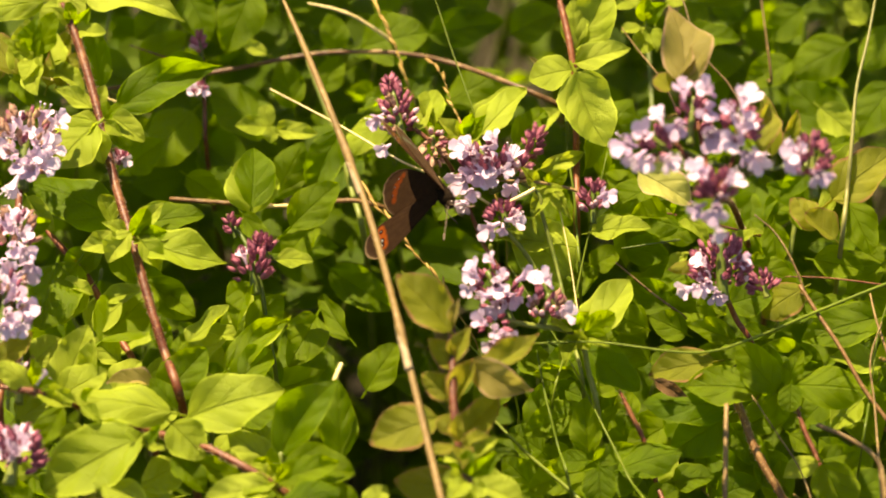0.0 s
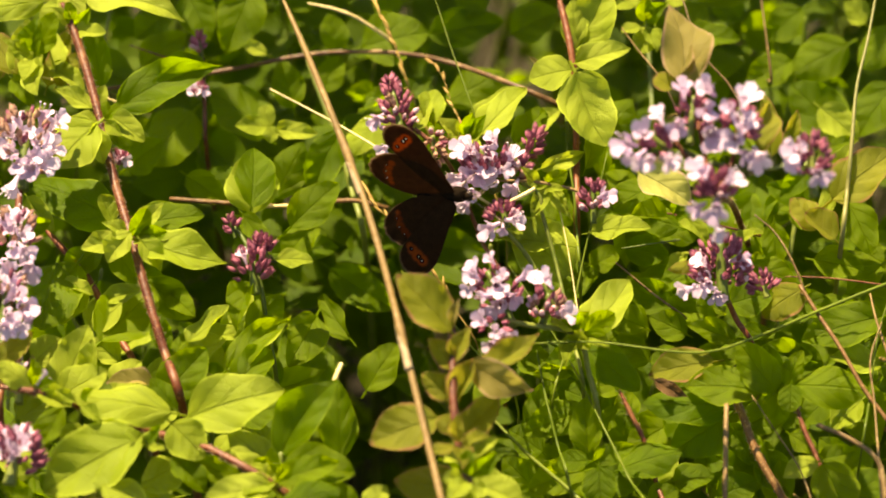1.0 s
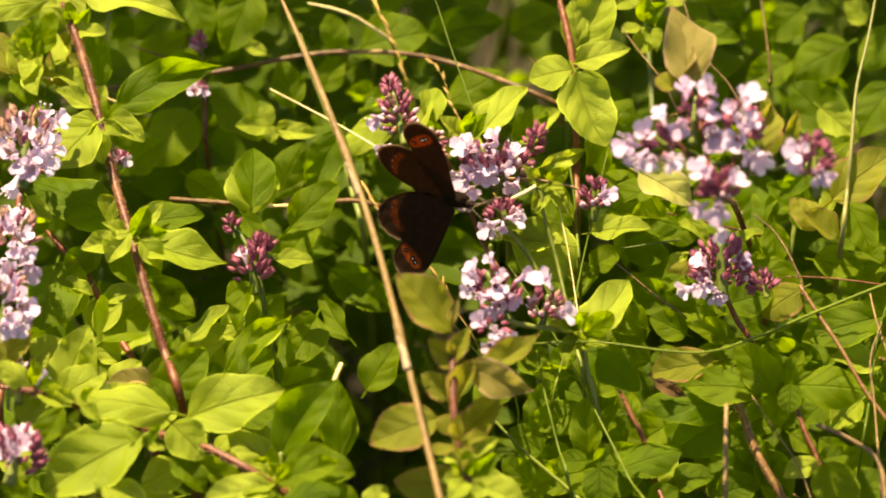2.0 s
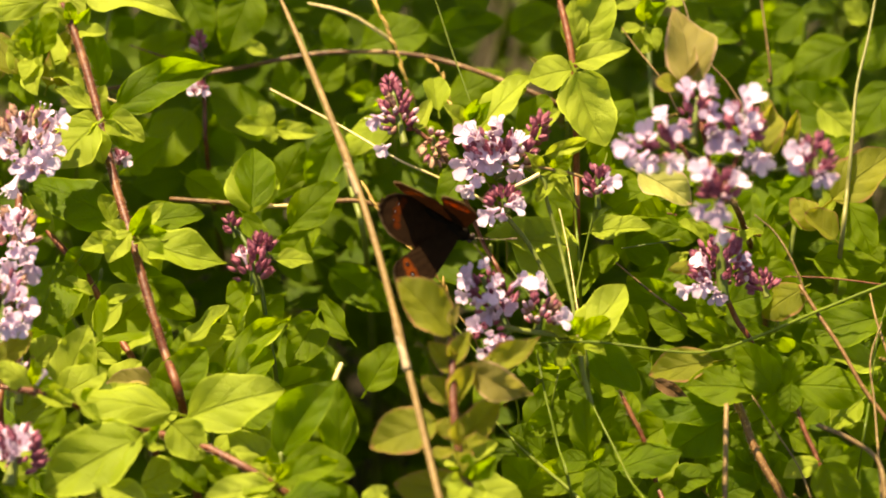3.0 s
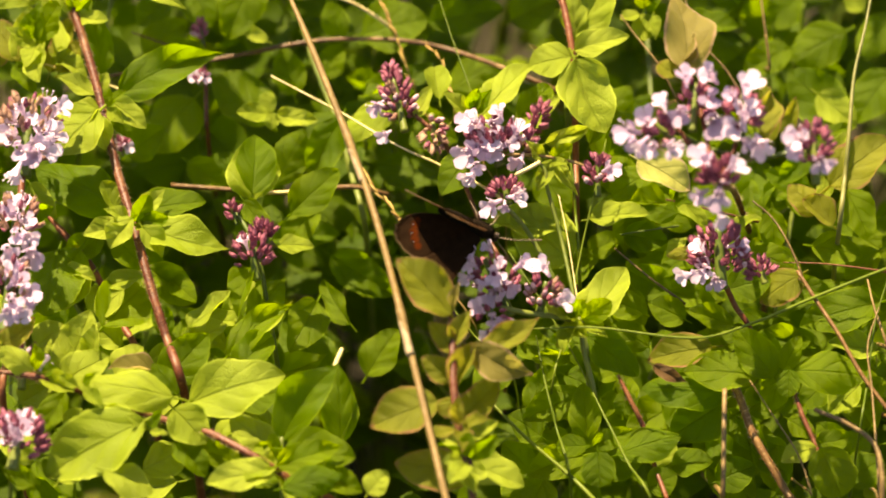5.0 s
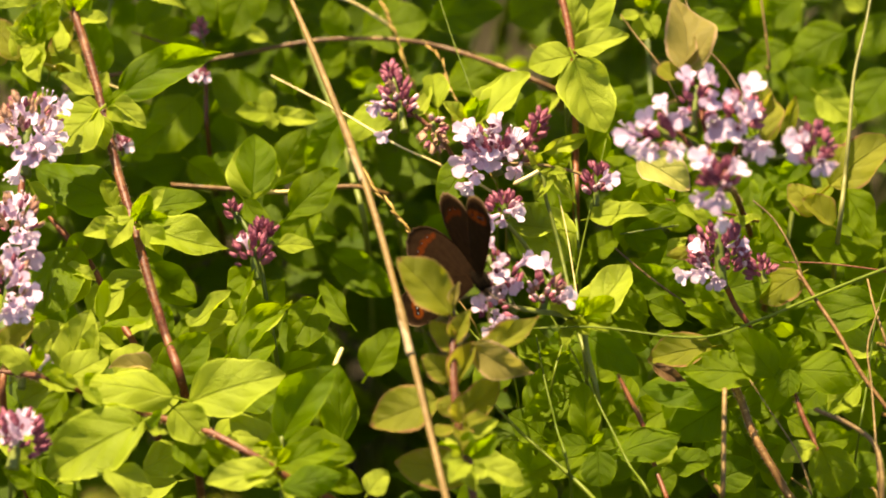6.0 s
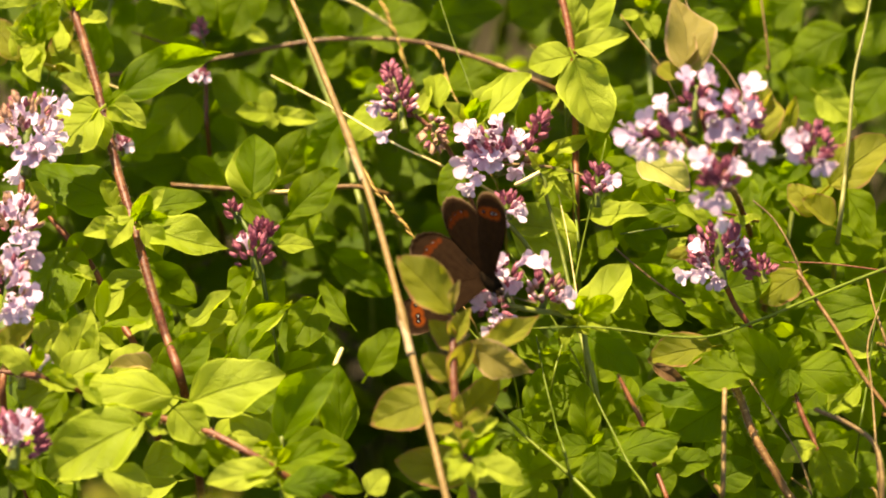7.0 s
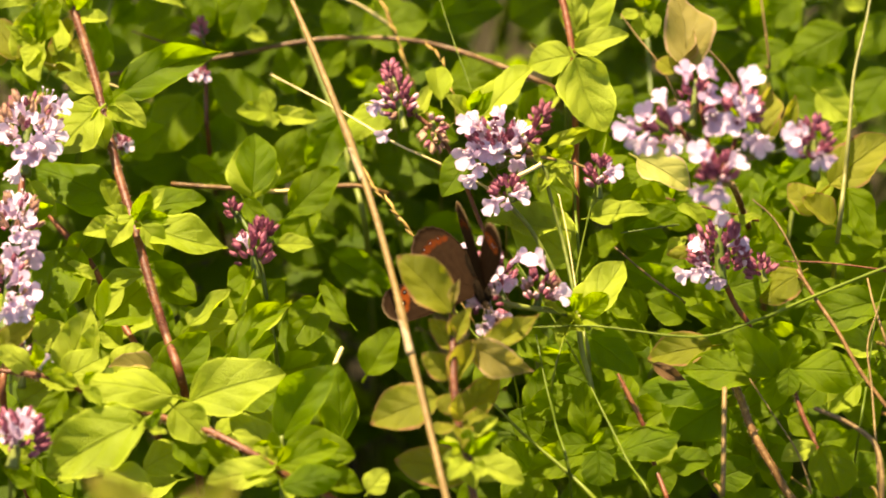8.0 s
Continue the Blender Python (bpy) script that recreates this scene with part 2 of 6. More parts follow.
LEAF_FORMS = [
    leaf_shape(1, 0.22, 0.05, 0.25, 0.05, 0.42, 0.52, point=0.78),
    leaf_shape(2, 0.15, 0.07, -0.3, 0.06, 0.44, 0.50, point=0.70),
    leaf_shape(3, 0.26, -0.03, 0.15, 0.06, 0.40, 0.52, curve=0.10, point=0.80),
    leaf_shape(4, 0.34, 0.08, 0.5, 0.08, 0.44, 0.50, point=0.75),
    leaf_shape(5, -0.16, 0.07, -0.2, 0.05, 0.44, 0.50, point=0.72),
    leaf_shape(6, 0.45, 0.04, 0.0, 0.05, 0.42, 0.55, hook=0.5, curve=-0.08),
    leaf_shape(7, 0.20, 0.02, -0.3, 0.07, 0.36, 0.55, hook=0.3, point=1.35, curve=-0.20),
    leaf_shape(8, 0.16, 0.05, 0.1, 0.03, 0.50, 0.48, point=0.48),
    leaf_shape(9, 0.20, 0.03, 0.3, 0.07, 0.38, 0.55, point=1.2, curve=0.18),
    leaf_shape(10, 0.70, -0.04, 0.1, 0.05, 0.50, 0.50, point=0.55),
    leaf_shape(11, 0.26, 0.04, 0.2, 0.05, 0.40, 0.55, point=1.1, curve=-0.16),
]
LEAF_MESH = {}


def leaf_mesh(form, material):
    key = (form % len(LEAF_FORMS), material.name)
    if key not in LEAF_MESH:
        v, f, uv = LEAF_FORMS[key[0]]
        LEAF_MESH[key] = mesh_of("leaf", v, f, [material], uv)
    return LEAF_MESH[key]


FACING = Vector((0.0, -0.50, 0.87))
SUNWARD = Vector((-0.06, -0.28, 0.96))   # young and lit-toned leaves tilted flatter to catch more sun


def leaf_pose(base, tip, width, roll, facing=FACING):
    b, t = Vector(base), Vector(tip)
    axis = t - b
    length = axis.length
    axis.normalize()
    n = (facing - axis * facing.dot(axis)).normalized()
    n = Matrix.Rotation(radians(roll), 3, axis) @ n
    x = axis.cross(n)
    m = Matrix((x * length * width, axis * length, n * length)).transposed().to_4x4()
    m.translation = b
    return m


count = iter(range(10 ** 6))


def leaf(parent, base, tip, width=0.6, roll=0, material=None, form=None, label=""):
    """A leaf from base to tip; width as a share of its length; roll about its rib in degrees."""
    k = next(count)
    form = k * 5 + 3 if form is None else form
    return part("leaf", leaf_mesh(form, material or GREEN), parent, leaf_pose(base, tip, width, roll, SUNWARD if material is FRESH_LIT else FACING), label)


def tuft(parent, node, number, size, material=None, seed=0):
    """Small young leaves crowded at a node."""
    rng = random.Random(seed + int(abs(node[0]) * 1e5))
    for i in range(number):
        a = 2.4 * i + rng.uniform(0, 1.2)
        way = Vector((math.cos(a), 0.6 * math.sin(a) - 0.25, 0.55 * math.sin(a) + rng.uniform(0.1, 0.7))).normalized()
        n = size * rng.uniform(0.6, 1.25)
        start = Vector(node) + way * 0.0012
        leaf(parent, start, start + way * n, rng.uniform(0.5, 0.72), rng.uniform(-35, 35), material or (FRESH_LIT if i % 3 else GREEN))


def to_ground(p, way=None):
    """Points that lead from p on in its own direction and then down to the soil, leaning back."""
    p = Vector(p)
    foot = Vector((p.x + 0.006, p.y + 0.45 * p.z, -0.004))
    if way is None:
        return [p.lerp(foot, 0.5), foot]
    near = p + Vector(way).normalized() * 0.018 + Vector((0, 0.004, -0.006))
    return [near, near.lerp(foot, 0.55), foot]


INTO = Vector((0.0, 0.743, -0.669))


def into_bed(p):
    """Points that lead from p straight back into the bed and down to the soil."""
    p = Vector(p)
    return [p + INTO * 0.012, p + INTO * 0.05, p + INTO * ((p.z + 0.004) / 0.669)]


def hairs_on(line, radius, number, length, seed):
    rng, verts, faces = random.Random(seed), [], []
    for _ in range(number):
        i = rng.randrange(len(line) - 1)
        p = line[i].lerp(line[i + 1], rng.random())
        d = (line[i + 1] - line[i]).normalized()
        n = Vector((rng.gauss(0, 1), rng.gauss(0, 1), rng.gauss(0, 1)))
        n = (n - d * n.dot(d)).normalized()
        s = d.cross(n) * 0.00006
        a, b = p + n * radius * 0.8, p + n * (radius + length * rng.uniform(0.5, 1.1)) + d * length * 0.3 * rng.gauss(0, 1)
        o = len(verts)
        verts += [a + s, a - s, a + d * 0.0001, b]
        faces += [(o, o + 1, o + 3), (o + 1, o + 2, o + 3), (o + 2, o, o + 3)]
    return verts, faces


def stem(parent, points, radius=0.0009, material=None, grounded=False, hairs=0, taper=1.0, name="stem", knots=(), steps=6):
    """A stem through the points; grounded: it goes on down from its last point to the soil."""
    line = bend(list(points) + (to_ground(points[-1], Vector(points[-1]) - Vector(points[-2])) if grounded else []), steps)
    v, f = tube_data(line, radius, 7, taper, knots, 0.45)
    ob = part(name, mesh_of(name, v, f, [material or STEM_RED]), parent)
    if hairs:
        span = line[: (len(points) - 1) * steps + 1]
        v, f = hairs_on(span, radius, hairs, 0.0008, len(line))
        part("hairs", mesh_of("hairs", v, f, [HAIR], smooth=False), ob)
    return ob


def plant(base_hint, label, group="", name="oregano_plant"):
    """An oregano plant whose foot stands where to_ground leads from the hint."""
    foot = to_ground(base_hint)[-1]
    return thing(name, (foot.x, foot.y, 0.0), label, "plant", group)


# florets: meshes shared by all flower heads
def calyx_shape(seed):
    verts, faces = [], []
    sides = 7
    prof = ((0.0, 0.10), (0.18, 0.34), (0.5, 0.42), (0.78, 0.36), (0.92, 0.26))
    for y, r in prof:
        for k in range(sides):
            a = 2 * math.pi * k / sides
            verts.append((r * math.cos(a), y, r * math.sin(a)))
    rng = random.Random(seed)
    for k in range(sides):
        a = 2 * math.pi * (k + 0.5) / sides
        r = 0.22 + 0.12 * rng.random()
        verts.append((r * math.cos(a), 1.18 + 0.1 * rng.random(), r * math.sin(a)))
    n = len(prof)
    for i in range(n - 1):
        for k in range(sides):
            a, b = i * sides + k, i * sides + (k + 1) % sides
            faces.append((a, b, b + sides, a + sides))
    for k in range(sides):
        faces.append(((n - 1) * sides + k, (n - 1) * sides + (k + 1) % sides, n * sides + k))
    faces.append(tuple(range(sides))[::-1])
    return verts, faces


def bud_shape():
    verts, faces, sides = [], [], 7
    prof = ((0.0, 0.12), (0.2, 0.30), (0.55, 0.36), (0.85, 0.30), (1.05, 0.15), (1.12, 0.02))
    for y, r in prof:
        for k in range(sides):
            a = 2 * math.pi * k / sides
            verts.append((r * math.cos(a) * (1.1 if k % 2 else 1.0), y, r * math.sin(a)))
    for i in range(len(prof) - 1):
        for k in range(sides):
            a, b = i * sides + k, i * sides + (k + 1) % sides
            faces.append((a, b, b + sides, a + sides))
    return verts, faces


def corolla_shape(seed):
    """A two-lipped corolla: a funnel tube along y, an upper lip with a notch and three lower lobes."""
    rng = random.Random(seed)
    verts, faces, sides = [], [], 8
    for y, r in ((0.0, 0.09), (0.3, 0.11), (0.5, 0.17), (0.62, 0.23)):
        for k in range(sides):
            a = 2 * math.pi * k / sides
            verts.append((r * math.cos(a), y, r * math.sin(a)))
    for i in range(3):
        for k in range(sides):
            a, b = i * sides + k, i * sides + (k + 1) % sides
            faces.append((a, b, b + sides, a + sides))

    def lobe(angle, width, length, flare):
        o, n = len(verts), 5
        c, s = math.cos(angle), math.sin(angle)
        curl = rng.uniform(-0.05, 0.10)
        for j in range(n + 1):
            t = j / n
            w = width * (0.55 + 0.9 * t - 0.2 * t * t) * (math.sqrt(max(0.0, 1 - max(0, (t - 0.62) / 0.38) ** 2)) if t > 0.62 else 1)
            out = 0.20 + length * t * flare
            y = 0.60 + length * t * (1 - flare * 0.55) - curl * t * t
            for i in (-1, -0.5, 0.5, 1):
                x = i * max(w, 0.03)
                rr = out - abs(i) * 0.04 + 0.05 * t * abs(i)
                verts.append((-s * x + c * rr, y + 0.03 * rng.uniform(-1, 1), c * x + s * rr))
        for j in range(n):
            for i in range(3):
                a = o + j * 4 + i
                faces.append((a, a + 1, a + 5, a + 4))

    jig = lambda: rng.uniform(0.85, 1.2)
    lobe(math.pi / 2 - 0.24, 0.19, 0.44 * jig(), 0.45)
    lobe(math.pi / 2 + 0.24, 0.19, 0.44 * jig(), 0.45)
    lobe(-math.pi / 2 + rng.uniform(-0.2, 0.2), 0.25, 0.56 * jig(), 0.66)
    lobe(-math.pi / 2 + 1.0, 0.20, 0.48 * jig(), 0.74 * jig())
    lobe(-math.pi / 2 - 1.0, 0.20, 0.48 * jig(), 0.74 * jig())
    return verts, faces


def stamen_shape(seed):
    rng, bits = random.Random(seed), []
    for k in range(3):
        x = 0.16 * (k - 1) + rng.uniform(-0.04, 0.04)
        line = bend([(x * 0.4, 0.35, 0.05), (x, 0.8, 0.12), (x * 1.6, 1.10 + 0.12 * rng.random(), 0.22)], 3)
        bits.append(tube_data(line, 0.022, 3))
        bits.append(tube_data([line[-1], line[-1] + Vector((0.0, 0.06, 0.03))], 0.05, 4))
    return join_data(bits)


CALYX_MESH = [mesh_of("calyx", *calyx_shape(i), [CALYX]) for i in range(3)]
PALE_MESH = [mesh_of("calyx", *calyx_shape(i + 5), [CALYX_PALE]) for i in range(2)]
BUD_MESH = mesh_of("bud", *bud_shape(), [BUD])
COROLLA_MESH = [mesh_of("corolla", *corolla_shape(i), [PETAL]) for i in range(5)]
STAMEN_MESH = [mesh_of("stamen_tuft", *stamen_shape(i), [STAMEN]) for i in range(2)]


def along(base, way, size, spin, thick=1.0):
    """A pose whose y runs along way; spin turns it about that line; x and z are scaled by thick."""
    y = Vector(way).normalized()
    z = FACING - y * FACING.dot(y)
    z = z.normalized() if z.length > 0.05 else y.orthogonal().normalized()
    x = y.cross(z)
    m = Matrix((x * size * thick, y * size, z * size * thick)).transposed().to_4x4()
    m.translation = Vector(base)
    return m @ Matrix.Rotation(radians(spin), 4, "Y")


HEARTS = {}


def bloom(head, *spots, size=0.0070):
    """Open corollas of a head, each with its lips at a spot (x, y, z and, where it is given, its length), pointing away from the head's heart."""
    heart = HEARTS[head]
    for spot in spots:
        q = Vector(spot[:3])
        turn = noise.noise(q * 900)
        stray = Vector((noise.noise(q * 700), noise.noise(q * 800), noise.noise(q * 1000))) * 0.9
        way = ((q - heart).normalized() * 0.9 + FACING * 0.15 + stray).normalized()
        length = spot[3] if len(spot) > 3 else size * 0.84 * (1 + 0.45 * turn)
        corolla(head, q - way * length * 0.75, q + way * length * 0.25, 90 * turn, 0.95 + 0.2 * noise.noise(q * 500))


def flower_head(parent, base, top, radius, calyces=26, buds=6, corollas=5, seed=0, pale=0.0, label="", squash=1.0):
    """A dense oregano flower head from base (on its stalk) to top: calyces all round, buds and open corollas among them."""
    rng = random.Random(seed * 7 + 1)
    b, t = Vector(base), Vector(top)
    axis = t - b
    core = [b - axis * 0.25, b, b + axis * 0.6, t]
    v, f = tube_data(bend(core, 3), radius * 0.22, 6, 0.5)
    head = part("flower_head", mesh_of("flower_head", v, f, [STEM_GREEN]), parent, None, label)
    HEARTS[head] = b.lerp(t, 0.45)
    up = axis.normalized()
    calyces = int(calyces * 1.3)
    for i in range(calyces):
        s = (i + 0.5) / calyces
        p = b + axis * (0.12 + 0.83 * s)
        out = Vector((rng.gauss(0, 1), rng.gauss(0, 1), rng.gauss(0, 1)))
        out = (out - up * out.dot(up)).normalized()
        swell = radius * (0.55 + 0.45 * math.sin(math.pi * min(1, 0.2 + 0.75 * s))) * squash
        way = (out * (1.0 - 0.55 * s) + up * (0.35 + 0.75 * s)).normalized()
        size = 0.0023 * rng.uniform(0.75, 1.2)
        spot = p + out * max(0.0, swell - size * 0.8) * rng.uniform(0.75, 1.05)
        data = PALE_MESH[i % 2] if rng.random() < pale else CALYX_MESH[i % 3]
        part("calyx", data, head, along(spot, way, size, rng.uniform(0, 360), 0.70))
        if i < buds:
            part("bud", BUD_MESH, head, along(spot + way * size * 0.45, way, size * 0.8, rng.uniform(0, 360), 0.95))
    for i in range(corollas):
        a = rng.uniform(0, 2 * math.pi)
        side = Vector((math.cos(a), -0.55, 0.35 + 0.6 * math.sin(a))).normalized()
        s = rng.uniform(0.15, 0.85)
        spot = b + axis * s + side * radius * 0.55
        corolla(head, spot, spot + side * 0.0055, spin=rng.uniform(-40, 40))
    return head


def corolla(head, base, mouth, spin=0.0, wide=1.0, stamens=True):
    """One open corolla from its tube's foot to its lips, with its stamens."""
    k = next(count)
    way = Vector(mouth) - Vector(base)
    m = along(base, way, way.length * 0.95, spin, wide)
    part("corolla", COROLLA_MESH[k % 5], head, m)
    if stamens and k % 2:
        part("stamen_tuft", STAMEN_MESH[k // 2 % 2], head, m)


def grain_shape():
    verts, faces, sides = [], [], 5
    prof = ((0.0, 0.03), (0.2, 0.12), (0.5, 0.15), (0.8, 0.09), (1.0, 0.01))
    for y, r in prof:
        for i in range(sides):
            a = 2 * math.pi * i / sides
            verts.append((r * math.cos(a), y, r * 0.7 * math.sin(a)))
    for j in range(len(prof) - 1):
        for i in range(sides):
            a, b = j * sides + i, j * sides + (i + 1) % sides
            faces.append((a, b, b + sides, a + sides))
    return verts, faces


GRAIN_MESH = mesh_of("seed", *grain_shape(), [GOLD])


def seed_grass(points, seeds, label, spread_of=0.35, size=0.0034):
    """A thin dry grass with seeds lying close along its upper part."""
    ob = blade("seed_grass", points, 0.0003, GOLD, label, group="seed grasses")
    line = bend(points, 8)
    rng = random.Random(len(line) + seeds)
    for i in range(seeds):
        f = (i + 0.3) / seeds * (len(line) - 2)
        a, b = line[int(f)], line[int(f) + 1]
        d = (a - b).normalized()
        way = d + Vector((rng.uniform(-1, 1), rng.uniform(-1, 1), rng.uniform(-1, 1))) * spread_of
        part("seed", GRAIN_MESH, ob, along(a.lerp(b, f % 1), way, size * rng.uniform(0.8, 1.2), rng.uniform(0, 360)))
    return ob


def blade(name, points, width, material, label, category="grass", grounded=True, steps=6, taper=0.35, group=""):
    """A grass blade or stalk of its own, channelled, from tip to foot."""
    lying = name in ("twig", "dry_straw")
    way = Vector(points[-1]) - Vector(points[-2])
    pts = list(points) + ((into_bed(points[-1]) if lying else to_ground(points[-1], way)) if grounded else [])
    line = bend(pts, steps)
    foot = line[-1]
    ob = thing(name, (foot.x, foot.y, max(0.0, foot.z)), label, category, group)
    v, f = tube_data(line[::-1], width * 0.5, 6, taper)
    part("blade", mesh_of("blade", v, f, [material]), ob)
    return ob


# ---- ground and undergrowth ----
def ground():
    bm = bmesh.new()
    bmesh.ops.create_grid(bm, x_segments=60, y_segments=60, size=1.5)
    for v in bm.verts:
        inner = max(abs(v.co.x), abs(v.co.y)) < 1.49
        v.co.z = 0.012 * noise.noise(v.co * 6) + 0.006 * noise.noise(v.co * 21) - 0.006 if inner else -0.012
    far = [bm.verts.new((x, y, -0.02)) for x, y in ((-400, -400), (400, -400), (400, 400), (-400, 400))]
    rim = [bm.verts.new((x, y, -0.012)) for x, y in ((-1.5, -1.5), (1.5, -1.5), (1.5, 1.5), (-1.5, 1.5))]
    for i in range(4):
        bm.faces.new((far[i], far[(i + 1) % 4], rim[(i + 1) % 4], rim[i]))
    me = bpy.data.meshes.new("ground")
    bm.to_mesh(me)
    bm.free()
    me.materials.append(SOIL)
    tagged(new("ground", me), "soil with dry plant litter, coloured near-black for the shade between herbs", "ground", kind="structure")


LOW_FORMS = [leaf_shape(20 + i, f, b, t, w, wd, sh, 6, 8) for i, (f, b, t, w, wd, sh) in enumerate((
    (0.2, 0.06, 0.2, 0.05, 0.42, 0.62), (0.12, 0.1, -0.3, 0.06, 0.46, 0.58), (0.32, -0.04, 0.3, 0.07, 0.4, 0.62),
    (-0.12, 0.1, 0.1, 0.06, 0.45, 0.55), (0.2, 0.02, -0.4, 0.08, 0.42, 0.66)))]
LOW_ARRAYS = [(np.array(v), f, uv) for v, f, uv in LOW_FORMS]


class Heap:
    """Many small pieces joined into one mesh."""

    def __init__(self):
        self.verts, self.faces, self.uvs, self.size = [], [], [], 0

    def leaf(self, base, tip, width, roll, form, facing=FACING):
        v, f, uv = LOW_ARRAYS[form % len(LOW_ARRAYS)]
        m = np.array(leaf_pose(base, tip, width, roll, facing))
        self.verts.append(v @ m[:3, :3].T + m[:3, 3])
        self.faces += [tuple(i + self.size for i in q) for q in f]
        self.uvs += uv
        self.size += len(v)

    def tube(self, line, radius, sides=5, taper=0.6):
        v, f = tube_data(line, radius, sides, taper)
        self.verts.append(np.array([tuple(p) for p in v]))
        self.faces += [tuple(i + self.size for i in q) for q in f]
        self.uvs += [(0.5, 0.5)] * len(v)
        self.size += len(v)

    def build(self, name, material, label, category):
        me = mesh_of(name, np.concatenate(self.verts).tolist(), self.faces, [material], self.uvs)
        return tagged(new(name, me), label, category, kind="stuff")


def bed(u, v, depth):
    """A point of the herb bed: u metres across, v metres up its slanting face, depth metres below that face."""
    d = -0.45 * v - depth
    return Vector((u, 0.66913 * v - 0.74314 * d, 0.26 + 0.74314 * v + 0.66913 * d))


def undergrowth():
    rng = random.Random(11)
    leaves, stems = Heap(), Heap()
    for layer, (number, depth, reach_u, reach_v, big) in enumerate((
            (38, 0.045, 0.14, 0.085, 1.0), (75, 0.070, 0.16, 0.10, 1.1), (100, 0.098, 0.18, 0.12, 1.15), (90, 0.135, 0.20, 0.15, 1.2), (90, 0.17, 0.22, 0.17, 1.2), (150, 0.215, 0.26, 0.24, 1.3),
            (260, 0.105, 0.60, 0.45, 1.3))):
        for _ in range(number):
            u, v = rng.uniform(-reach_u, reach_u), rng.uniform(-reach_v, reach_v)
            if layer == 6 and abs(u) < 0.15 and abs(v) < 0.10:
                continue
            if layer < 3 and ((u + 0.024) / 0.013) ** 2 + ((v + 0.022) / 0.017) ** 2 < 1:
                continue
            top = bed(u, v, depth + rng.uniform(-0.012, 0.012))
            if top.z < 0.05 or (top.y < -0.32):
                continue
            lean = Vector((rng.gauss(0, 0.35), rng.gauss(-0.15, 0.3), 1)).normalized()
            pairs = rng.choice((2, 3, 3, 4))
            gap = rng.uniform(0.011, 0.016) * big
            turn = rng.uniform(0, math.pi)
            size = rng.uniform(0.016, 0.025) * big
            low = top - lean * gap * pairs
            for k in range(pairs):
                node = top - lean * gap * (k + 0.1)
                a = turn + k * math.pi / 2
                flat = Vector((math.cos(a), math.sin(a), 0))
                n = size * (0.45, 0.85, 1.0, 1.0)[min(k, 3)]
                for sgn in (1, -1):
                    way = (flat * sgn + Vector((rng.gauss(0, 0.15), rng.gauss(0, 0.15), rng.uniform(-0.25, 0.45)))).normalized()
                    start = node + way * 0.002
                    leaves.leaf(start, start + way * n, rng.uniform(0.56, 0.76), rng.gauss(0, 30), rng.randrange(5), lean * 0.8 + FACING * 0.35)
            foot = Vector((low.x + rng.gauss(0, 0.02), low.y + 0.3 * low.z, -0.004))
            stems.tube(bend([foot, low * 0.6 + foot * 0.4 + Vector((0, -0.004, 0.01)), top], 4), 0.0008)
    # Unseen taller shoots above the view, added only to shade the upper bed.
    for _ in range(22):
        top = Vector((rng.uniform(-0.15, 0.16), rng.uniform(0.14, 0.25), rng.uniform(0.36, 0.46)))
        lean = Vector((rng.gauss(0, 0.12), rng.gauss(-0.05, 0.10), 1)).normalized()
        turn = rng.uniform(0, math.pi)
        for k in range(7):
            node = top - lean * 0.018 * k
            if node.z < 0.42 - 0.816 * node.y:
                break
            a = turn + k * math.pi / 2
            flat = Vector((math.cos(a), math.sin(a), 0.15))
            for sgn in (1, -1):
                way = (flat * sgn + Vector((0, 0, rng.uniform(-0.1, 0.5)))).normalized()
                leaves.leaf(node, node + way * rng.uniform(0.018, 0.030), rng.uniform(0.56, 0.76), rng.gauss(0, 25), rng.randrange(5), lean)
        stems.tube(bend([Vector((top.x, top.y + 0.05, -0.004)), top - lean * 0.14, top], 4), 0.0009)
    leaves.build("undergrowth", DEEP_SHADED, "oregano leaves low in the bed, coloured dark for shade, plus unseen shading shoots", "foliage")
    stems.build("undergrowth_stems", STEM_GREEN, "thin stems under the oregano leaves and of the unseen shading shoots", "foliage")


def meadow():
    """Coarser herbs and grass that carry the meadow on around the bed."""
    rng = random.Random(5)
    herbs, grass = Heap(), Heap()
    for _ in range(420):
        x, y = rng.uniform(-2.2, 2.2), rng.uniform(-2.0, 2.6)
        if (abs(x) < 0.5 and -0.4 < y < 0.6) or (abs(x) < 0.3 and y < -0.4 and y > -1.5):
            continue
        for k in range(5):
            a = rng.uniform(0, 6.3)
            node = Vector((x, y, rng.uniform(0.03, 0.20)))
            way = Vector((math.cos(a), math.sin(a), rng.uniform(-0.1, 0.7))).normalized()
            herbs.leaf(node, node + way * rng.uniform(0.03, 0.06), 0.6, rng.gauss(0, 20), rng.randrange(5), Vector((0, 0, 1)))
    for _ in range(2600):
        x, y = rng.uniform(-2.4, 2.4), rng.uniform(-2.2, 2.8)
        if (abs(x) < 0.5 and -0.4 < y < 0.6) or (abs(x) < 0.3 and y < -0.4 and y > -1.5):
            continue
        tip = Vector((x + rng.gauss(0, 0.05), y + rng.gauss(0, 0.05), rng.uniform(0.08, 0.24)))
        grass.tube([Vector((x, y, -0.01)), Vector((x, y, 0)).lerp(tip, 0.6) + Vector((0, 0, 0.02)), tip], 0.0022, 3, 0.2)
    herbs.build("meadow_herbs", DEEP_SHADED, "low green herbs of the surrounding meadow", "foliage")
    grass.build("meadow_grass", GRASS, "short green grass of the surrounding meadow", "grass")


ground()
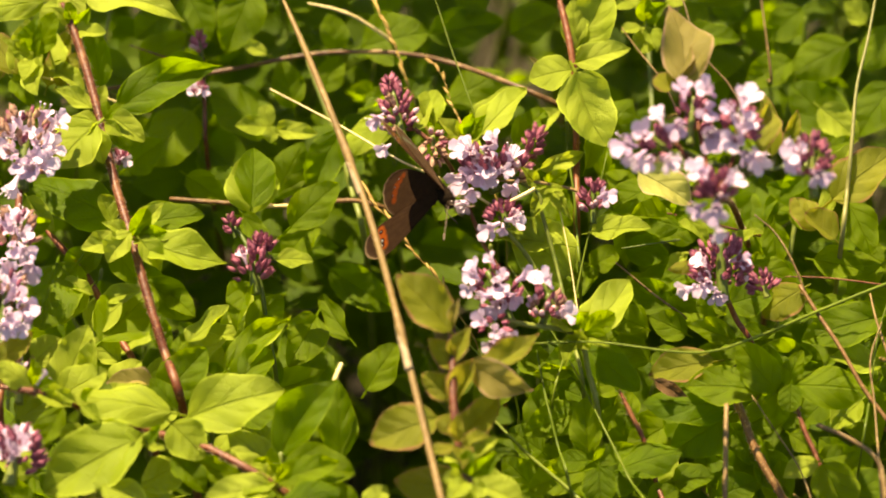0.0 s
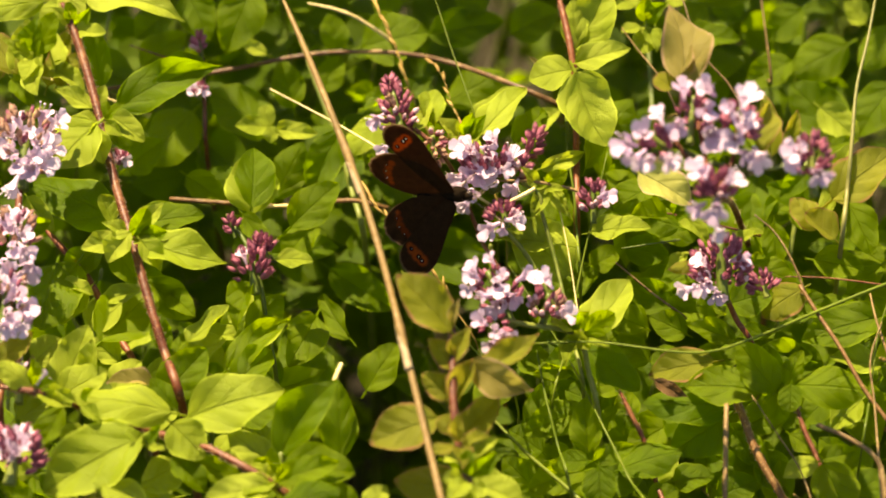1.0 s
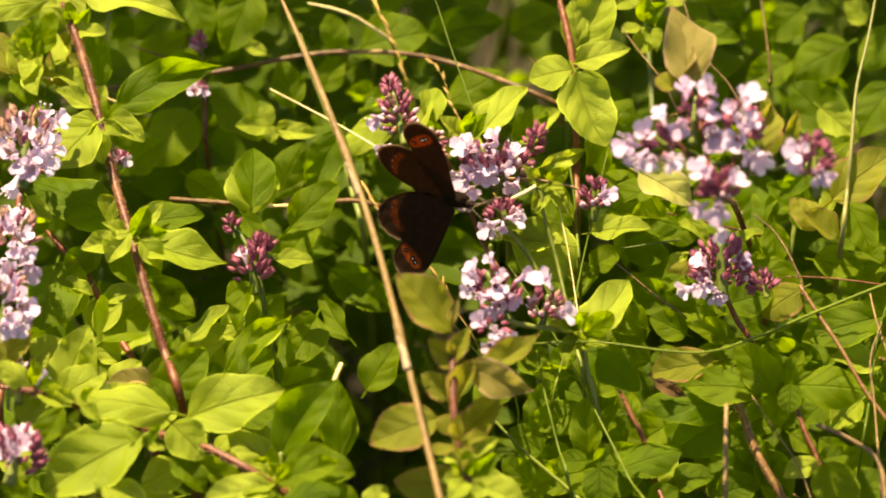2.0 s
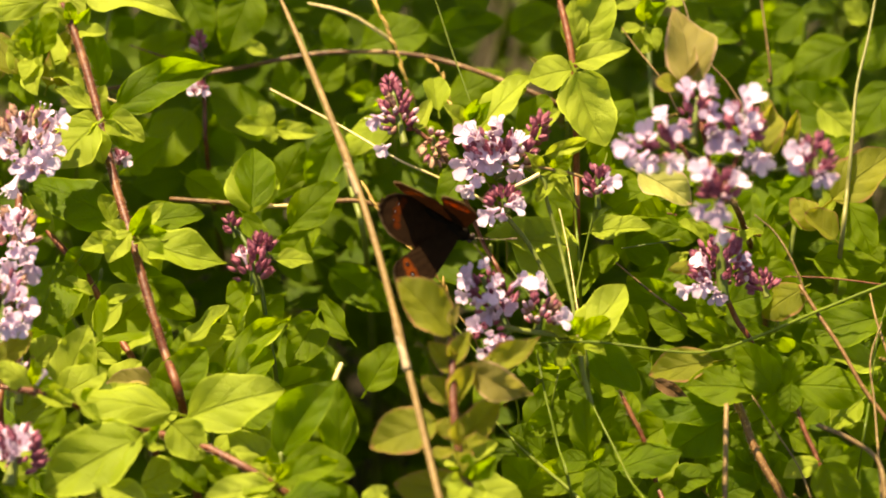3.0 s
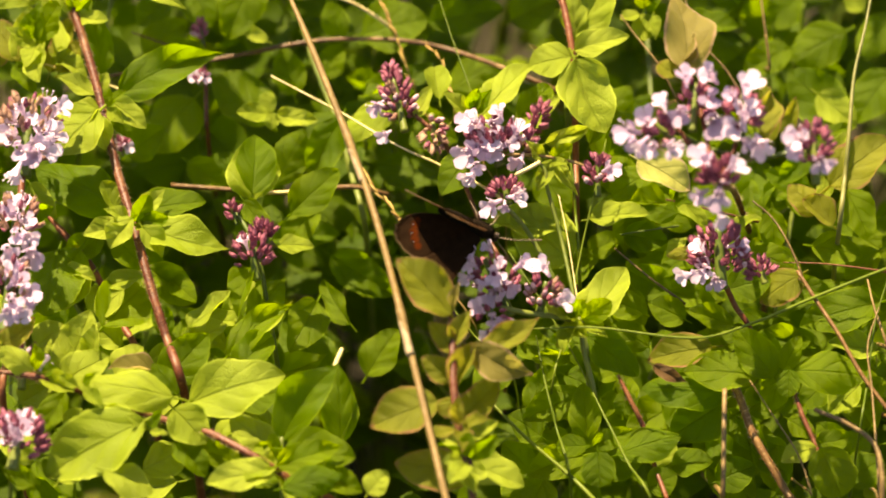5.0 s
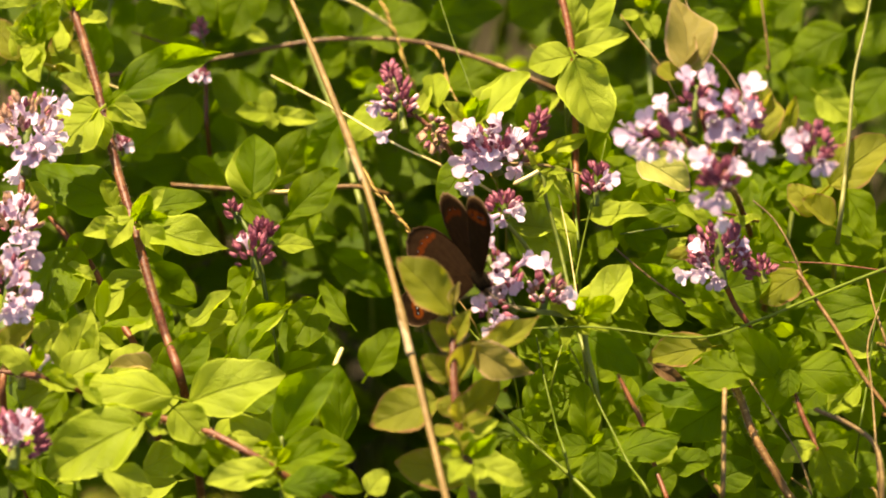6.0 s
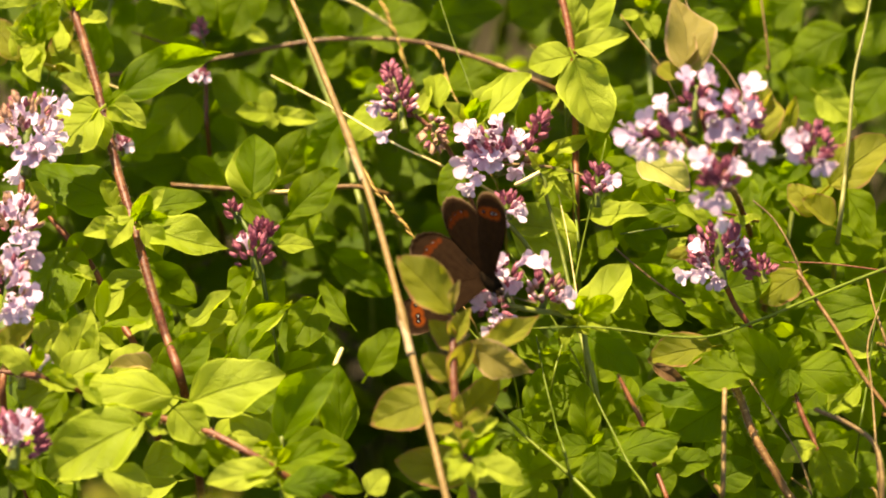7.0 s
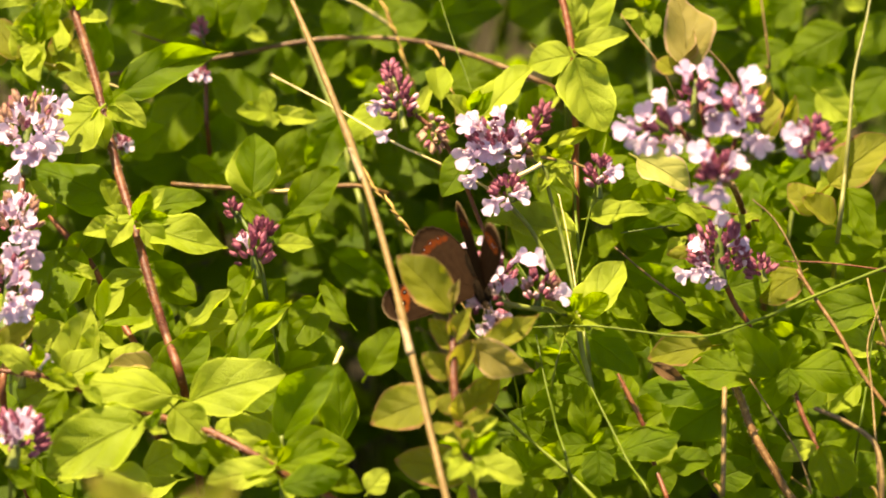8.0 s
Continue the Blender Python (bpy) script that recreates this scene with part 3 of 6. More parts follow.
undergrowth()
meadow()

def fill_in(parent, number, left, right, low, high, depth, materials, seed):
    """More leaves of a plant in the gaps of the bed between left and right, low and high on its face, at some depth."""
    rng = random.Random(seed)
    for _ in range(number):
        u, v = rng.uniform(left, right), rng.uniform(low, high)
        start = bed(u, v, depth + rng.uniform(-0.006, 0.008))
        a, n = rng.uniform(0, 6.28), rng.uniform(0.010, 0.017)
        tip = bed(u + n * math.cos(a), v + n * math.sin(a), 0) - bed(u, v, 0) + start - INTO * rng.uniform(-0.002, 0.005)
        leaf(parent, start, tip, rng.uniform(0.52, 0.72), rng.gauss(0, 16), rng.choice(materials), rng.choice((0, 1, 2, 4, 8)))


# ---- oregano plants ----
PLANTS = "oregano plants in the bed"

# tall hairy red stem with leaf pairs
p = plant((-0.0682, -0.0337, 0.2571), "oregano plant with a hairy red stem and bright green leaf pairs", PLANTS)
stem(p, [(-0.0965, 0.0587, 0.2911), (-0.0939, 0.0530, 0.2884), (-0.0902, 0.0426, 0.2841), (-0.0858, 0.0274, 0.2784), (-0.0814, 0.0100, 0.2720), (-0.0766, -0.0057, 0.2672), (-0.0724, -0.0205, 0.2619), (-0.0683, -0.0322, 0.2557)], 0.00115, STEM_RED, True, 900)
leaf(p, (-0.0911, 0.0632, 0.2895), (-0.0654, 0.0580, 0.2874), 0.49, -4, FRESH_LIT, 6)
leaf(p, (-0.0941, 0.0629, 0.2920), (-0.0942, 0.0570, 0.2862), 0.92, 1, FRESH_LIT, 7)
leaf(p, (-0.0966, 0.0631, 0.2877), (-0.1025, 0.0598, 0.2839), 0.71, 3, FRESH_LIT, 1)
leaf(p, (-0.1016, 0.0647, 0.2868), (-0.1184, 0.0605, 0.2861), 0.45, -14, FRESH_LIT, 4)
leaf(p, (-0.1068, 0.0487, 0.2740), (-0.1053, 0.0580, 0.2865), 0.60, 11, FRESH_LIT, 0)
leaf(p, (-0.1007, 0.0491, 0.2717), (-0.0950, 0.0601, 0.2816), 0.44, -9, AGED, 2)
leaf(p, (-0.0981, 0.0469, 0.2735), (-0.0922, 0.0530, 0.2793), 0.61, -1, AGED, 1)
leaf(p, (-0.1156, 0.0502, 0.2727), (-0.1105, 0.0562, 0.2792), 0.68, -1, AGED, 3)
leaf(p, (-0.0872, 0.0501, 0.2709), (-0.0901, 0.0590, 0.2836), 0.47, 14, GREEN, 1)
leaf(p, (-0.0881, 0.0337, 0.2773), (-0.0975, 0.0375, 0.2805), 0.51, 4, FRESH_LIT, 2)
leaf(p, (-0.0881, 0.0293, 0.2795), (-0.0895, 0.0281, 0.2780), 1.20, 1, FRESH_LIT, 3)
leaf(p, (-0.0872, 0.0359, 0.2739), (-0.0852, 0.0399, 0.2798), 0.64, 5, FRESH_LIT, 3)
leaf(p, (-0.0822, 0.0344, 0.2767), (-0.0557, 0.0428, 0.2845), 0.41, 10, GREEN, 6)
leaf(p, (-0.0840, 0.0279, 0.2804), (-0.0746, 0.0225, 0.2758), 0.58, 3, FRESH_LIT, 0)
leaf(p, (-0.0850, 0.0281, 0.2779), (-0.0790, 0.0235, 0.2719), 0.60, -15, GREEN, 1)
leaf(p, (-0.0861, 0.0211, 0.2828), (-0.0964, 0.0134, 0.2751), 0.94, 0, FRESH_LIT, 1)
leaf(p, (-0.0873, 0.0213, 0.2816), (-0.0846, 0.0157, 0.2743), 0.68, 7, FRESH_LIT, 5)
leaf(p, (-0.0817, 0.0097, 0.2614), (-0.1026, 0.0163, 0.2679), 0.66, 18, GREEN, 4)
leaf(p, (-0.0820, 0.0032, 0.2663), (-0.0851, 0.0074, 0.2716), 0.75, 13, FRESH_LIT, 9)
leaf(p, (-0.1037, 0.0104, 0.2682), (-0.0969, 0.0042, 0.2621), 0.53, 10, FRESH_LIT, 2)
leaf(p, (-0.0778, -0.0014, 0.2675), (-0.0690, 0.0038, 0.2722), 0.49, 14, FRESH_LIT, 8)
leaf(p, (-0.0764, 0.0030, 0.2647), (-0.0592, 0.0033, 0.2682), 0.54, -13, GREEN, 1)
leaf(p, (-0.0791, -0.0070, 0.2691), (-0.0895, -0.0076, 0.2670), 0.58, -9, FRESH_LIT, 2)
leaf(p, (-0.0768, -0.0073, 0.2723), (-0.0826, -0.0123, 0.2667), 0.74, -2, FRESH_LIT, 3)
leaf(p, (-0.0748, -0.0084, 0.2707), (-0.0531, -0.0139, 0.2674), 0.53, -6, FRESH_LIT, 8)
leaf(p, (-0.0744, -0.0104, 0.2722), (-0.0691, -0.0157, 0.2672), 0.67, 0, FRESH_LIT, 5)
leaf(p, (-0.0905, -0.0053, 0.2600), (-0.1009, -0.0161, 0.2482), 0.67, -5, GREEN, 4)
leaf(p, (-0.0872, -0.0119, 0.2581), (-0.0946, -0.0176, 0.2504), 0.56, 3, FRESH_LIT, 2)
leaf(p, (-0.0743, -0.0136, 0.2585), (-0.0847, -0.0150, 0.2556), 0.56, 6, FRESH_LIT, 0)
leaf(p, (-0.0792, -0.0174, 0.2575), (-0.0859, -0.0212, 0.2518), 0.83, 11, FRESH_LIT, 7)
leaf(p, (-0.0682, -0.0296, 0.2529), (-0.0707, -0.0238, 0.2611), 0.53, 5, GREEN, 1)
leaf(p, (-0.0740, -0.0043, 0.2530), (-0.0619, -0.0093, 0.2454), 0.64, 12, GREEN, 1)
leaf(p, (-0.0825, 0.0050, 0.2557), (-0.0755, -0.0008, 0.2495), 0.72, 13, GREEN, 0)
tuft(p, (-0.0769, -0.0070, 0.2695), 6, 0.008)
tuft(p, (-0.0853, 0.0260, 0.2797), 5, 0.007)
tuft(p, (-0.0938, 0.0530, 0.2875), 4, 0.008)
tuft(p, (-0.1036, 0.0496, 0.2810), 5, 0.01)

# leafy shoot at the bottom with a thick red runner
p = plant((-0.0399, -0.0688, 0.2471), "oregano shoot with large pale green leaves on a reddish runner", PLANTS)
stem(p, [(-0.1076, -0.0562, 0.2663), (-0.0994, -0.0569, 0.2655), (-0.0912, -0.0569, 0.2625), (-0.0729, -0.0556, 0.2520), (-0.0660, -0.0586, 0.2517), (-0.0575, -0.0644, 0.2542), (-0.0478, -0.0719, 0.2549), (-0.0397, -0.0759, 0.2519), (-0.0356, -0.0772, 0.2490)], 0.00095, STEM_RED, True, 900)
leaf(p, (-0.0923, -0.0453, 0.2525), (-0.0863, -0.0331, 0.2652), 0.61, 10, FRESH_LIT, 0)
leaf(p, (-0.0868, -0.0480, 0.2566), (-0.0848, -0.0404, 0.2671), 0.56, -20, FRESH_LIT, 2)
leaf(p, (-0.0929, -0.0512, 0.2574), (-0.0811, -0.0467, 0.2625), 0.74, 11, FRESH_LIT, 1)
leaf(p, (-0.0652, -0.0584, 0.2598), (-0.0889, -0.0576, 0.2639), 0.47, 4, FRESH_LIT, 4)
leaf(p, (-0.0618, -0.0536, 0.2531), (-0.0382, -0.0515, 0.2607), 0.59, 8, FRESH_LIT, 1)
leaf(p, (-0.0689, -0.0427, 0.2493), (-0.0576, -0.0332, 0.2574), 0.67, 11, GREEN, 0)
leaf(p, (-0.0704, -0.0429, 0.2540), (-0.0818, -0.0432, 0.2562), 0.51, 30, BROWN, 5)
leaf(p, (-0.0648, -0.0482, 0.2508), (-0.0711, -0.0435, 0.2569), 0.65, 10, GREEN, 4)
leaf(p, (-0.0714, -0.0642, 0.2548), (-0.0862, -0.0633, 0.2578), 0.46, -11, FRESH_LIT, 3)
leaf(p, (-0.0717, -0.0686, 0.2617), (-0.0955, -0.0768, 0.2509), 0.62, -8, FRESH_LIT, 0)
leaf(p, (-0.0652, -0.0598, 0.2574), (-0.0572, -0.0667, 0.2523), 0.86, 12, FRESH_LIT, 1)
leaf(p, (-0.0886, -0.0658, 0.2552), (-0.0886, -0.0624, 0.2604), 1.06, 4, FRESH_LIT, 7)
leaf(p, (-0.0916, -0.0544, 0.2578), (-0.0975, -0.0626, 0.2502), 0.55, 7, GREEN, 2)
leaf(p, (-0.1085, -0.0471, 0.2655), (-0.0990, -0.0413, 0.2702), 0.51, 12, AGED, 2)
leaf(p, (-0.0408, -0.0649, 0.2476), (-0.0518, -0.0581, 0.2531), 0.63, 0, FRESH_LIT, 4)
leaf(p, (-0.0407, -0.0769, 0.2529), (-0.0568, -0.0806, 0.2524), 0.51, -6, FRESH_LIT, 1)
leaf(p, (-0.0490, -0.0679, 0.2459), (-0.0606, -0.0659, 0.2512), 0.53, 3, GREEN, 0)
leaf(p, (-0.0646, -0.0658, 0.2522), (-0.0573, -0.0720, 0.2462), 0.67, -10, GREEN, 3)
leaf(p, (-0.0976, -0.0768, 0.2471), (-0.1062, -0.0743, 0.2518), 0.56, 4, GREEN, 0)
leaf(p, (-0.0811, -0.0800, 0.2564), (-0.0691, -0.0830, 0.2517), 0.75, -15, FRESH_LIT, 4)
leaf(p, (-0.1001, -0.0341, 0.2537), (-0.0931, -0.0310, 0.2584), 0.95, 11, FRESH_LIT, 0)
leaf(p, (-0.1050, -0.0448, 0.2524), (-0.0953, -0.0418, 0.2572), 0.84, -10, FRESH_LIT, 1)
leaf(p, (-0.1036, -0.0491, 0.2490), (-0.0940, -0.0443, 0.2539), 0.85, -10, FRESH_LIT, 2)
leaf(p, (-0.0986, -0.0658, 0.2461), (-0.1068, -0.0606, 0.2506), 0.94, 11, FRESH_LIT, 4)
leaf(p, (-0.0931, -0.0701, 0.2427), (-0.0850, -0.0641, 0.2482), 0.85, -8, FRESH_LIT, 0)
leaf(p, (-0.0809, -0.0371, 0.2470), (-0.0739, -0.0328, 0.2525), 0.85, -6, FRESH_LIT, 1)
leaf(p, (-0.0799, -0.0283, 0.2482), (-0.0867, -0.0254, 0.2532), 0.86, 7, FRESH_LIT, 2)
leaf(p, (-0.0632, -0.0283, 0.2482), (-0.0535, -0.0241, 0.2519), 0.85, -13, FRESH_LIT, 0)
leaf(p, (-0.0503, -0.0443, 0.2443), (-0.0392, -0.0430, 0.2469), 0.80, -7, GREEN, 1)
leaf(p, (-0.0728, -0.0662, 0.2427), (-0.0619, -0.0624, 0.2466), 0.81, 3, FRESH_LIT, 4)
leaf(p, (-0.0554, -0.0560, 0.2442), (-0.0458, -0.0538, 0.2478), 0.82, -16, FRESH_LIT, 2)
leaf(p, (-0.1052, -0.0204, 0.2523), (-0.0968, -0.0170, 0.2567), 0.67, -2, FRESH_LIT, 0)
leaf(p, (-0.0482, -0.0693, 0.2419), (-0.0360, -0.0657, 0.2460), 0.68, -9, GREEN, 1)
fill_in(p, 26, -0.112, -0.040, -0.062, -0.014, 0.018, (GREEN, FRESH_LIT), 24)
tuft(p, (-0.0712, -0.0697, 0.2594), 3, 0.006)
tuft(p, (-0.0871, -0.0606, 0.2647), 3, 0.008)
tuft(p, (-0.0982, -0.0560, 0.2650), 4, 0.009)
tuft(p, (-0.0467, -0.0674, 0.2511), 3, 0.006)

# upright leafy shoot beside it
p = plant((-0.0386, -0.0703, 0.2467), "oregano shoot with broad upright leaves, pale at the tips", PLANTS)
stem(p, [(-0.0389, -0.0655, 0.2534), (-0.0392, -0.0702, 0.2495), (-0.0385, -0.0763, 0.2451)], 0.001, STEM_GREEN, True)
leaf(p, (-0.0392, -0.0639, 0.2504), (-0.0253, -0.0526, 0.2658), 0.53, -6, GREEN, 10)
leaf(p, (-0.0249, -0.0587, 0.2445), (-0.0260, -0.0447, 0.2580), 0.49, 15, GREEN, 4)
leaf(p, (-0.0381, -0.0722, 0.2558), (-0.0210, -0.0741, 0.2547), 0.66, -4, GREEN, 1)
leaf(p, (-0.0398, -0.0773, 0.2552), (-0.0245, -0.0742, 0.2585), 0.46, 1, GREEN, 0)
leaf(p, (-0.0383, -0.0843, 0.2546), (-0.0241, -0.0823, 0.2571), 0.53, 3, GREEN, 4)
leaf(p, (-0.0180, -0.0810, 0.2494), (-0.0132, -0.0769, 0.2531), 0.92, 4, FRESH_LIT, 0)
leaf(p, (-0.0302, -0.0760, 0.2543), (-0.0194, -0.0809, 0.2497), 0.58, 0, GREEN, 2)
stem(p, [(-0.0275, -0.0516, 0.2600), (-0.0266, -0.0505, 0.2612), (-0.0256, -0.0481, 0.2628), (-0.0246, -0.0447, 0.2629)], 0.0007, STRAW, taper=0.7, name="curled_tip")
tuft(p, (-0.0389, -0.0723, 0.2516), 5, 0.009)

# foreground shoot with yellowing leaves
p = fore = plant((0.0061, -0.0859, 0.2622), "oregano shoot with yellowing leaves edged in brown", PLANTS)
stem(p, [(0.0019, -0.0457, 0.2822), (0.0022, -0.0556, 0.2776), (0.0025, -0.0685, 0.2723), (0.0037, -0.0776, 0.2671), (0.0059, -0.0845, 0.2626), (0.0068, -0.0905, 0.2592)], 0.0010, STEM_RED, True, 300)
leaf(p, (0.0019, -0.0532, 0.2816), (-0.0112, -0.0438, 0.2913), 0.63, 10, AGED, 0)
leaf(p, (0.0022, -0.0519, 0.2830), (0.0038, -0.0483, 0.2878), 0.39, -8, BROWN, 5)
leaf(p, (0.0073, -0.0573, 0.2711), (0.0234, -0.0493, 0.2772), 0.40, -10, AGED, 8)
leaf(p, (0.0065, -0.0590, 0.2767), (0.0215, -0.0639, 0.2718), 0.53, 20, BROWN, 8)
leaf(p, (-0.0013, -0.0685, 0.2676), (-0.0175, -0.0729, 0.2632), 0.71, 8, AGED, 0)
leaf(p, (0.0024, -0.0629, 0.2693), (-0.0051, -0.0595, 0.2739), 0.68, -16, AGED, 1)
leaf(p, (0.0021, -0.0687, 0.2689), (0.0005, -0.0725, 0.2659), 1.20, 3, AGED, 7)
leaf(p, (0.0038, -0.0692, 0.2623), (0.0135, -0.0625, 0.2697), 0.60, 4, AGED, 2)
leaf(p, (0.0022, -0.0662, 0.2687), (0.0078, -0.0584, 0.2773), 0.43, -14, AGED, 9)
leaf(p, (0.0024, -0.0599, 0.2757), (-0.0035, -0.0549, 0.2810), 0.60, -1, AGED, 2)
leaf(p, (0.0024, -0.0582, 0.2760), (0.0065, -0.0521, 0.2825), 0.49, -5, AGED, 5)
leaf(p, (0.0057, -0.0725, 0.2602), (0.0132, -0.0712, 0.2635), 0.55, 8, FRESH_LIT, 2)
leaf(p, (0.0062, -0.0744, 0.2580), (0.0132, -0.0729, 0.2595), 0.59, -14, FRESH_LIT, 0)
leaf(p, (0.0043, -0.0746, 0.2593), (-0.0022, -0.0737, 0.2614), 0.73, 15, FRESH_LIT, 1)
leaf(p, (0.0065, -0.0789, 0.2530), (-0.0118, -0.0770, 0.2553), 0.58, -1, AGED, 4)
leaf(p, (0.0054, -0.0784, 0.2566), (0.0193, -0.0829, 0.2532), 0.67, -6, FRESH_LIT, 0)
leaf(p, (0.0062, -0.0787, 0.2577), (0.0070, -0.0836, 0.2531), 1.10, -6, FRESH_LIT, 3)
tuft(p, (0.0056, -0.0863, 0.2648), 5, 0.008)
tuft(p, (0.0037, -0.0783, 0.2678), 4, 0.007, AGED)

# middle flowering plant
p = middle = plant((0.0307, -0.0269, 0.2555), "flowering oregano with pink heads where the butterfly feeds", PLANTS)
stem(p, [(0.0135, 0.0100, 0.2738), (0.0219, 0.0105, 0.2731), (0.0304, 0.0097, 0.2719), (0.0353, 0.0084, 0.2706)], 0.0004, STEM_TAN)
stem(p, [(0.0051, 0.0226, 0.2760), (0.0135, 0.0139, 0.2741), (0.0233, 0.0091, 0.2709), (0.0247, 0.0051, 0.2669), (0.0282, -0.0045, 0.2586), (0.0316, -0.0203, 0.2503)], 0.0005, STEM_GREEN, True)
h = flower_head(p, (0.0124, 0.0123, 0.2709), (0.0093, 0.0192, 0.2767), 0.0080, 58, 8, 0, 1)
bloom(h, (0.0043, 0.0148, 0.2805, 0.0059), (0.0076, 0.0129, 0.2778, 0.0059), (0.0123, 0.0164, 0.2828, 0.0049), (0.0107, 0.0106, 0.2752, 0.0069), (0.0043, 0.0091, 0.2747, 0.0071), (0.0071, 0.0060, 0.2732, 0.0039), (0.0050, 0.0042, 0.2706, 0.0055), (0.0135, 0.0116, 0.2768, 0.0039), (0.0112, 0.0138, 0.2806, 0.0052), (0.0109, 0.0106, 0.2785, 0.0058), (0.0153, 0.0101, 0.2772, 0.0044), (0.0087, 0.0087, 0.2757, 0.0058), (0.0062, 0.0138, 0.2813, 0.0062), (0.0064, 0.0103, 0.2766, 0.0052))
h = flower_head(p, (0.0170, 0.0130, 0.2712), (0.0180, 0.0179, 0.2745), 0.0054, 34, 12, 0, 2, 0.4)
bloom(h, (0.0170, 0.0145, 0.2792, 0.0062), (0.0174, 0.0070, 0.2733, 0.0052))
h = flower_head(p, (0.0206, 0.0206, 0.2717), (0.0238, 0.0270, 0.2756), 0.0036, 20, 0, 1, 3)
h = flower_head(p, (0.0373, 0.0033, 0.2682), (0.0373, 0.0093, 0.2736), 0.0042, 26, 5, 1, 4)
leaf(p, (0.0094, 0.0272, 0.2739), (0.0211, 0.0418, 0.2767), 0.48, -10, FRESH_LIT, 0)
leaf(p, (-0.0023, 0.0316, 0.2735), (-0.0037, 0.0438, 0.2756), 0.55, 10, FRESH_LIT, 5)
leaf(p, (0.0008, 0.0240, 0.2728), (0.0058, 0.0327, 0.2738), 0.35, 40, AGED, 6)
leaf(p, (0.0062, 0.0166, 0.2689), (-0.0020, 0.0036, 0.2657), 0.62, 0, GREEN, 1)
leaf(p, (0.0179, 0.0279, 0.2705), (0.0259, 0.0405, 0.2709), 0.5, 0, GREEN, 1)
leaf(p, (0.0242, 0.0177, 0.2709), (0.0356, 0.0240, 0.2710), 0.35, 30, FRESH_LIT, 2)
leaf(p, (0.0262, 0.0115, 0.2707), (0.0219, 0.0028, 0.2680), 0.45, -20, FRESH_LIT, 2)
leaf(p, (0.0259, 0.0123, 0.2709), (0.0325, 0.0042, 0.2649), 0.30, 30, FRESH_LIT, 6)
leaf(p, (0.0355, 0.0192, 0.2695), (0.0386, 0.0318, 0.2717), 0.4, 20, GREEN, 3)
leaf(p, (0.0079, 0.0216, 0.2703), (0.0037, 0.0342, 0.2707), 0.5, 20, FRESH_LIT, 1)
tuft(p, (0.0248, 0.0104, 0.2713), 3, 0.006)
tuft(p, (0.0051, 0.0259, 0.2734), 4, 0.007)

stem(p, [(0.0165, 0.0042, 0.2720), (0.0197, 0.0052, 0.2732), (0.0227, 0.0071, 0.2738)], 0.0005, STRAW, name="withered_style")

# drooping small head below
p = droop = plant((0.0248, -0.0031, 0.2554), "small drooping oregano head with two open flowers", PLANTS)
stem(p, [(0.0134, -0.0002, 0.2689), (0.0170, -0.0012, 0.2650), (0.0219, -0.0038, 0.2589), (0.0289, -0.0127, 0.2490)], 0.0006, STEM_GREEN, True)
h = flower_head(p, (0.0156, 0.0013, 0.2675), (0.0146, 0.0049, 0.2705), 0.0048, 24, 6, 0, 6)
bloom(h, (0.0109, -0.0038, 0.2702, 0.0065), (0.0183, -0.0019, 0.2713, 0.0059), (0.0148, -0.0034, 0.2692, 0.0036))

# top purple spike
p = spike = plant((-0.0006, 0.0220, 0.2615), "oregano with a purple budding spike and seed heads", PLANTS)
stem(p, [(-0.0134, 0.0392, 0.2777), (-0.0091, 0.0312, 0.2751), (-0.0034, 0.0264, 0.2727), (0.0023, 0.0207, 0.2682), (0.0093, 0.0078, 0.2570)], 0.0006, STEM_RED, True)
h = flower_head(p, (-0.0102, 0.0275, 0.2740), (-0.0127, 0.0384, 0.2792), 0.0052, 46, 18, 0, 8, 0.15)
bloom(h, (-0.0173, 0.0292, 0.2772), (-0.0150, 0.0211, 0.2746), size=0.005)
flower_head(p, (-0.0131, 0.0392, 0.2777), (-0.0134, 0.0413, 0.2801), 0.0026, 12, 2, 0, 9)
flower_head(p, (-0.0027, 0.0275, 0.2740), (-0.0017, 0.0190, 0.2731), 0.0040, 26, 4, 0, 10, 0.8)
leaf(p, (-0.0070, 0.0285, 0.2743), (-0.0031, 0.0376, 0.2772), 0.4, 0, FRESH_LIT, 2)

# low flowering head
p = lowhead = plant((0.0313, -0.0292, 0.2566), "low oregano head with many open pale pink flowers", PLANTS)
stem(p, [(0.0118, -0.0318, 0.2666), (0.0201, -0.0326, 0.2646), (0.0298, -0.0312, 0.2614), (0.0340, -0.0306, 0.2580), (0.0354, -0.0339, 0.2516)], 0.0007, STEM_GREEN, True)
h = flower_head(p, (0.0160, -0.0303, 0.2652), (0.0108, -0.0209, 0.2716), 0.0062, 34, 4, 0, 12)
bloom(h, (0.0067, -0.0248, 0.2766, 0.0062), (0.0114, -0.0237, 0.2782, 0.0039), (0.0070, -0.0280, 0.2762, 0.0039), (0.0063, -0.0299, 0.2736, 0.0039), (0.0132, -0.0291, 0.2744, 0.0059), (0.0095, -0.0310, 0.2724, 0.0046), (0.0170, -0.0303, 0.2708, 0.0059), (0.0125, -0.0319, 0.2695, 0.0059), (0.0207, -0.0269, 0.2761, 0.0055), (0.0146, -0.0264, 0.2751, 0.0042))
h = flower_head(p, (0.0243, -0.0304, 0.2634), (0.0259, -0.0256, 0.2684), 0.0058, 26, 18, 0, 13, 0.5)
bloom(h, (0.0248, -0.0275, 0.2757, 0.0062), (0.0300, -0.0330, 0.2690, 0.0059))
